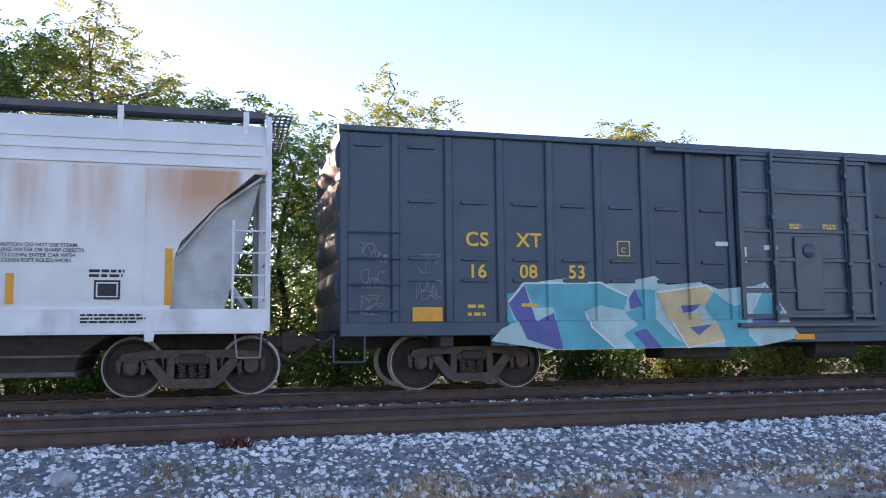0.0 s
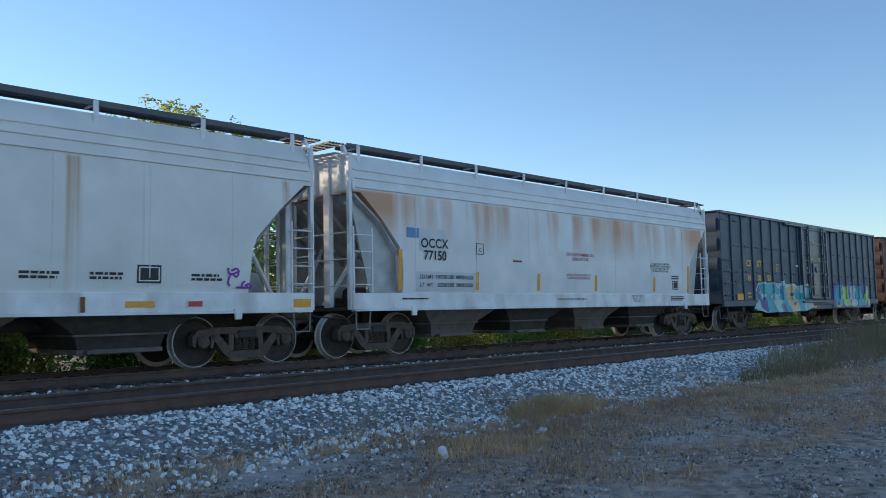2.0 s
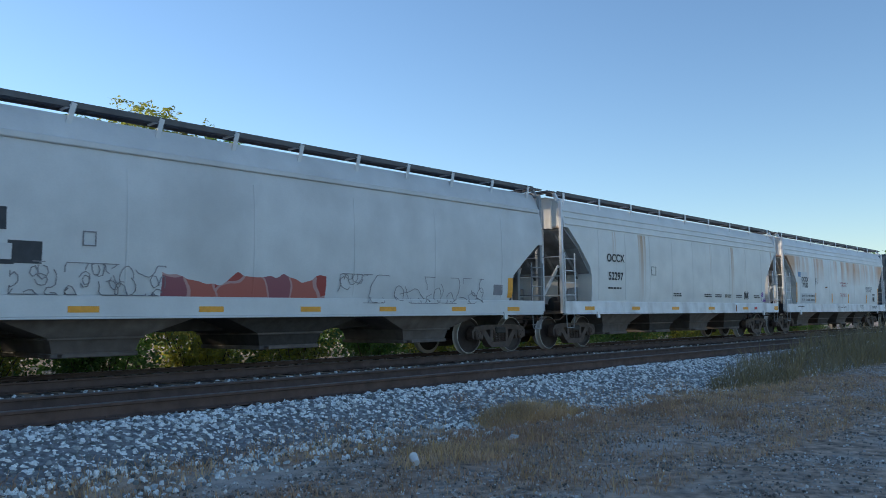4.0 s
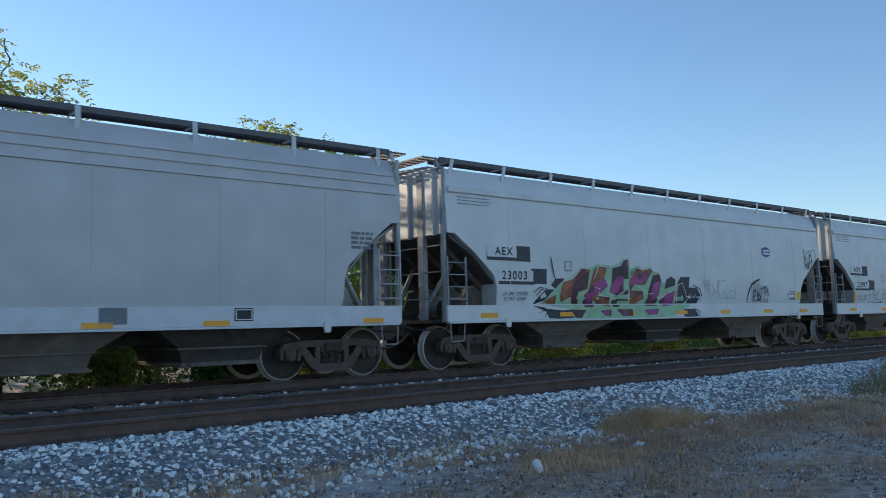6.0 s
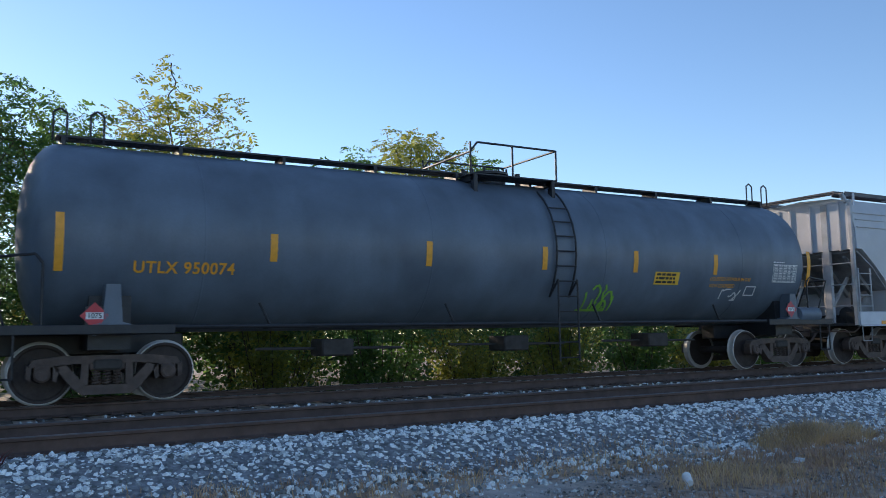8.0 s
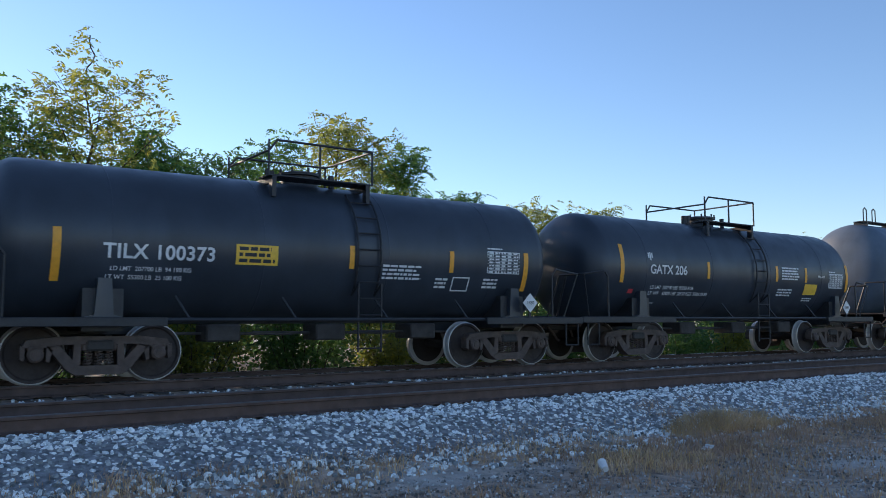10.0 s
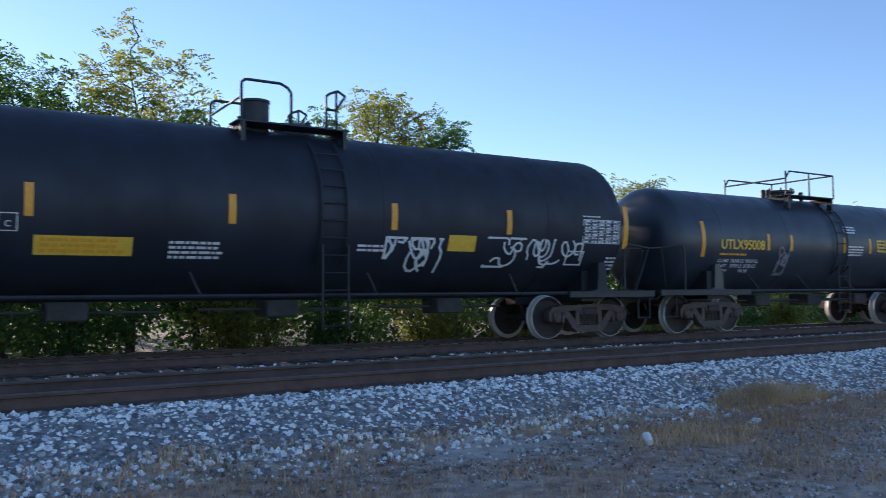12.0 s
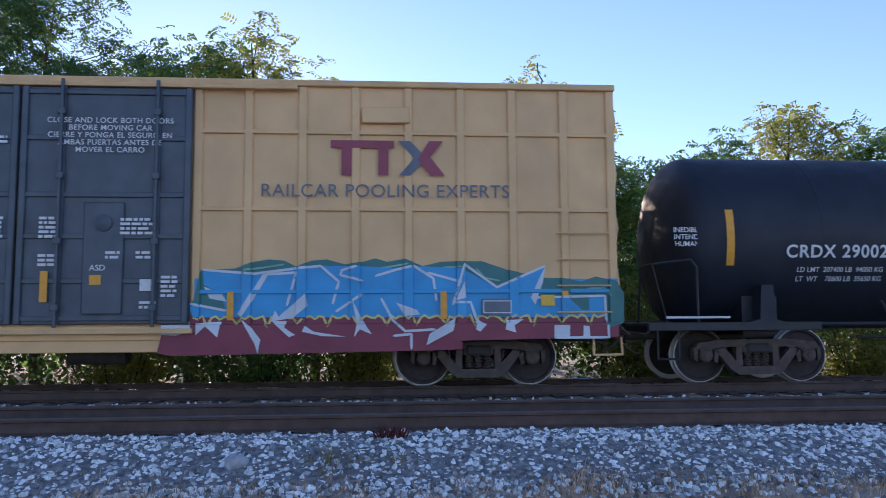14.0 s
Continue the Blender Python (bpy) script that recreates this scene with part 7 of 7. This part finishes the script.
def trees():
    spec = (
        # azimuth, elevation of the top, depth, crown width, leaves, density
        # azimuths -62 to -33: added out of view to keep low light off car ends
        (-62, 12, 22, 8.0, M_LEAFDARK, 0.8), (-54, 15, 24, 8.0, M_LEAF, 0.8), (-46, 18, 26, 8.0, M_LEAFDARK, 0.9), (-39, 21, 27, 8.0, M_LEAF, 1.0), (-33, 23, 27, 8.0, M_LEAFDARK, 1.3), (-27, 23, 27, 7.5, M_LEAFDARK, 1.3), (-21.5, 23, 25, 7.0, M_LEAFDARK, 1.4), (-16.5, 19, 26, 6.0, M_LEAFDARK, 1.3), (-12.4, 20.8, 22.5, 4.6, M_LEAF, 0.9), (-8.2, 21.8, 22, 5.0, M_LEAFYELLOW, 0.9), (-4.2, 18.2, 23, 4.6, M_LEAF, 1.0),
        (-0.2, 16.6, 23, 4.6, M_LEAFDARK, 0.9), (4.0, 16.0, 22.5, 4.2, M_LEAF, 0.9), (7.6, 14.3, 23, 3.2, M_LEAF, 0.9), (11.4, 16.8, 22, 5.3, M_LEAFYELLOW, 0.8), (15.6, 13.6, 22, 3.0, M_LEAF, 1.2),
        (18.8, 12.3, 23, 4.0, M_LEAFDARK, 1.1), (23.5, 12.8, 25, 4.0, M_LEAF, 1.0), (27.6, 15.6, 25, 4.6, M_LEAFYELLOW, 1.1), (31.2, 13.4, 25, 4.2, M_LEAF, 1.1), (35.5, 10.2, 26, 4.0, M_LEAFDARK, 1.0),
        (41.5, 9.2, 28, 4.2, M_LEAFYELLOW, 1.0), (45.8, 8.5, 29, 4.2, M_LEAFYELLOW, 1.0), (49.0, 7.0, 29, 4.5, M_LEAF, 1.0), (53.5, 5.6, 30, 5.0, M_LEAFDARK, 1.0), (58.2, 6.0, 31, 5.5, M_LEAFYELLOW, 1.0),
        (63.0, 4.8, 34, 7.0, M_LEAF, 1.0), (68.0, 4.0, 38, 9.0, M_LEAF, 1.0), (73.0, 4.0, 42, 11.0, M_LEAFYELLOW, 0.9), (76.0, 4.2, 44, 12.0, M_LEAF, 0.9))
    for i, (az, el, y, w, m, d) in enumerate(spec):
        x, top = by_angle(az, el - 0.55, y)
        name = {"leaf_green": "green broadleaf tree", "leaf_sun_tint": "slender tree with leaves tinted as if sunlit", "leaf_dark": "dense dark green tree"}[m.name]
        tree(x, y, top, w * 0.9, 100 + i, m, name + (" behind the railway bank" if top > 6 else ", low, behind the railway"), d, leaf=0.075 + 0.0024 * y, spire=1.3 if az == 11.4 else 0.0)


def hedge():
    """Undergrowth along the far side of the railway."""
    rng = random.Random(9)
    for i in range(26):
        x = -18 + i * 3.0 + rng.uniform(-0.6, 0.6)
        y = 18.9 + rng.uniform(-0.4, 0.9)
        base = ground_height(x, y)
        t = thing("bush", "tangled roadside bush with green and sun-tinted leaves", "bush", "bushes along the railway", at=(x, y, base))
        g = Geo()
        tips = []
        hgt = rng.uniform(2.2, 3.3) if x < 24 else rng.uniform(1.2, 1.9)
        for k in range(16):
            a = rng.uniform(0, 6.283)
            q = Vector((math.cos(a) * rng.uniform(0.2, 1.8), math.sin(a) * rng.uniform(0.1, 0.8), hgt * rng.uniform(0.4, 1.0)))
            p = Vector((q.x * 0.35, q.y * 0.3, 0))
            g.tube(p, q, 0.02, 5, 0.006)
            for j in range(7):
                tips.append(p.lerp(q, rng.uniform(0.1, 1.0)) + Vector((rng.gauss(0, 0.2), rng.gauss(0, 0.2), rng.gauss(0, 0.15))))
        part("stem", g, M_BARK, t)
        m = rng.choice((M_LEAF, M_LEAF, M_LEAFYELLOW, M_LEAFYELLOW))
        part("foliage", leaf_mesh("foliage", tips, 42, 0.30, 0.10, m, i), None, t)


def far_woods():
    """The depth of the wood behind the first trees, and scrub below them."""
    rng = random.Random(77)
    for label, n, y0, y1, low, high, size, m, seed in (("dark undergrowth below the trees", 1250, 19.6, 24.0, -0.5, 2.6, 0.16, M_LEAFDARK, 1), ("dim green wood behind the first trees", 1050, 27.0, 36.0, -0.4, 4.6, 0.24, M_LEAF, 2)):
        tips = []
        while len(tips) < n:
            y = rng.uniform(y0, y1)
            x = rng.uniform(-26, 95 if y0 > 25 else 45)
            top = (high * (1.0 if x < 20 else max(0.45, 1 - (x - 20) / 60))) * (0.7 + 0.6 * noise.noise(Vector((x * 0.25, y * 0.25, 8))))
            tips.append((x, y, rng.uniform(low, max(0.6, top))))
        me = leaf_mesh("far_woods", tips, 34, 0.75 if y0 > 25 else 0.5, size, m, seed)
        tagged(new("undergrowth" if y0 < 25 else "far_woods", me), label, "woods", kind="stuff")


def blades(name, spots, material, label, seed, tall, width=0.006):
    rng = random.Random(seed)
    V, F = [], []
    for x, y, k in spots:
        z = ground_height(x, y) - 0.01
        h = tall * k * rng.uniform(0.5, 1.2)
        a = rng.uniform(0, 6.283)
        lean = h * rng.uniform(0.2, 1.3)
        dx, dy = math.cos(a) * lean, math.sin(a) * lean
        w = width * rng.uniform(0.6, 1.5)
        px, py = -math.sin(a) * w, math.cos(a) * w
        n = len(V)
        V += [(x - px, y - py, z), (x + px, y + py, z), (x + dx * 0.4 + px * 0.8, y + dy * 0.4 + py * 0.8, z + h * 0.62), (x + dx * 0.4 - px * 0.8, y + dy * 0.4 - py * 0.8, z + h * 0.62), (x + dx, y + dy, z + h)]
        F += [(n, n + 1, n + 2, n + 3), (n + 3, n + 2, n + 4)]
    me = bpy.data.meshes.new(name)
    me.from_pydata(V, [], F)
    me.materials.append(material)
    return tagged(new(name, me), label, "grass", kind="stuff")


def grass():
    rng = random.Random(21)

    def patch(n, cx, cy, rx, ry, k=1.0):
        out = []
        for _ in range(n):
            a, r = rng.uniform(0, 6.283), math.sqrt(rng.random())
            px, py = cx + rx * r * math.cos(a) * 1.25, cy + ry * r * math.sin(a) * 1.25
            thick = 0.5 + 0.9 * noise.noise(Vector((px * 2.1, py * 3.3, 1.7)))
            if rng.random() < 0.35 + thick:
                out.append((px, py, k * max(0.25, (0.95 - 0.45 * r) * (0.5 + thick))))
        return out
    dry, weed, green, red = [], [], [], []
    dry += patch(2600, 10.0, 7.35, 1.0, 0.32, 1.35)
    dry += patch(900, 7.1, 6.2, 0.8, 0.4, 0.9) + patch(260, 4.0, 7.4, 0.6, 0.3, 1.0) + patch(160, 1.9, 7.5, 0.5, 0.2, 1.1) + patch(1500, 15.5, 6.4, 2.6, 0.7, 0.9)
    dry += patch(150, -2.2, 7.5, 0.5, 0.2, 1.0) + patch(260, 6.2, 7.3, 0.6, 0.25, 0.8)
    for cx, cy, rx, ry, n in ((8.6, 6.7, 1.8, 0.5, 2600), (12.0, 7.0, 2.0, 0.5, 2600), (5.0, 7.6, 0.8, 0.25, 700), (2.6, 7.6, 1.6, 0.25, 1200), (-1.0, 7.55, 2.0, 0.25, 1100), (6.5, 7.85, 0.6, 0.3, 500), (9.6, 8.1, 0.5, 0.25, 400),
                              (10.2, 8.2, 0.7, 0.2, 350), (8.0, 5.4, 4.0, 0.8, 2600), (13, 6, 4, 0.6, 2200), (3.0, 5.8, 2.5, 0.6, 1200)):
        weed += patch(n, cx, cy, rx, ry, 0.9)
    for _ in range(85000):
        x, y = -4 + 26 * rng.random() ** 0.9, 8.0 - 4.4 * rng.random()
        if rng.random() < 0.5 + 1.1 * noise.noise(Vector((x * 0.9, y * 1.3, 4.4))):
            (dry if rng.random() < 0.25 else weed).append((x, y, rng.uniform(0.2, 0.7)))
    green += patch(3600, 24.5, 7.6, 5.5, 0.7, 2.2) + patch(1800, 18.5, 7.2, 2.0, 0.4, 1.2) + patch(250, -0.3, 8.1, 0.5, 0.2, 0.6) + patch(3000, 32, 8.0, 6, 1.2, 3.2)
    red += patch(90, 0.15, 8.72, 0.12, 0.06, 1.6) + patch(60, -8.0, 8.6, 0.2, 0.1, 1.2)
    blades("dry_grass", dry, M_DRYGRASS, "straw-coloured dry grass tufts beside the ballast", 1, 0.2, 0.004)
    blades("weeds", weed, M_WEED, "low brown weeds and dead grass on the verge", 2, 0.13, 0.005)
    blades("green_grass", green, M_GREENGRASS, "taller grey-green grass on the verge", 3, 0.30, 0.007)
    blades("red_weed", red, M_REDWEED, "dark red weed beside the rail", 4, 0.16, 0.01)
    far = [(rng.uniform(-20, 90), rng.uniform(16.6, 18.6), rng.uniform(0.6, 1.6)) for _ in range(16000)]
    blades("green_grass", far, M_GREENGRASS, "unmown grass on the far side of the railway", 6, 0.28, 0.012)


def litter():
    g = Geo().lathe([(0.0, 0.001), (0.0, 0.035), (0.13, 0.046), (0.135, 0.049), (0.14, 0.046), (0.135, 0.042), (0.01, 0.032)], "x", 20)
    cup = solo("paper_cup", g, M_WHITE, "white paper cup lying on dry grass", "cup")
    z = ground_height(6.28, 6.07)
    cup.matrix_world = pose(6.28, 6.07, z + 0.05, 0, -22, 60)
    g = Geo()
    for k in range(3):
        g.box(-0.12 + 0.08 * k, -0.05 + 0.09 * k, -0.04, 0.05, 0.005 * k, 0.008 + 0.02 * k, 0.003)
    d = solo("crumpled_wrapper", g, M_PALEPATCH, "crumpled pale wrapper on the ground", "litter")
    d.matrix_world = pose(8.4, 6.43, ground_height(8.4, 6.43) + 0.01, 5, 3, 20)
    for x, y, s in ((-1.33, 8.15, 0.13), (-4.6, 8.2, 0.12)):
        bm = bmesh.new()
        bmesh.ops.create_icosphere(bm, subdivisions=2, radius=s)
        for v in bm.verts:
            v.co *= 1 + 0.35 * noise.noise(v.co * 9 + Vector((x, 0, 0)))
            v.co.z *= 0.6
        me = bpy.data.meshes.new("rock")
        bm.to_mesh(me)
        bm.free()
        me.materials.append(M_STONE)
        o = tagged(new("rock", me), "large brownish rock on the ballast slope", "rock")
        o.location = (x, y, ground_height(x, y) + 0.03)


trees()
hedge()
far_woods()
grass()
litter()


# ---- the train, front to rear ----
lead_boxcar()
front_boxcar()
front_hopper()
second_hopper()
third_hopper()
fourth_hopper()
fifth_hopper()
tanks()
last_boxcar()


def motions():
    for car, x in TRAIN:
        walk(car, [(t, pose(x + SPEED * t, TRAIN_TRACK, 0)) for t in (0.0, 3.5, 7.0, 10.5, 14.0)])
    step = 1 / FPS
    turn = math.degrees(SPEED * step / 0.457)
    for side in (-1, 1):
        same = [w for w in WHEELSETS if (w.location.x > 0) == (side > 0)]
        first = same[0]
        walk(first, [(k * step, pose(side * 0.89, 0, 0.457, 0, (k * turn) % 360, 0)) for k in range(14 * FPS + 1)])
        for w in same[1:]:
            w.rotation_mode = "QUATERNION"
            keys = w.animation_data_create()
            keys.action = first.animation_data.action
            keys.action_slot = first.animation_data.action_slot


motions()
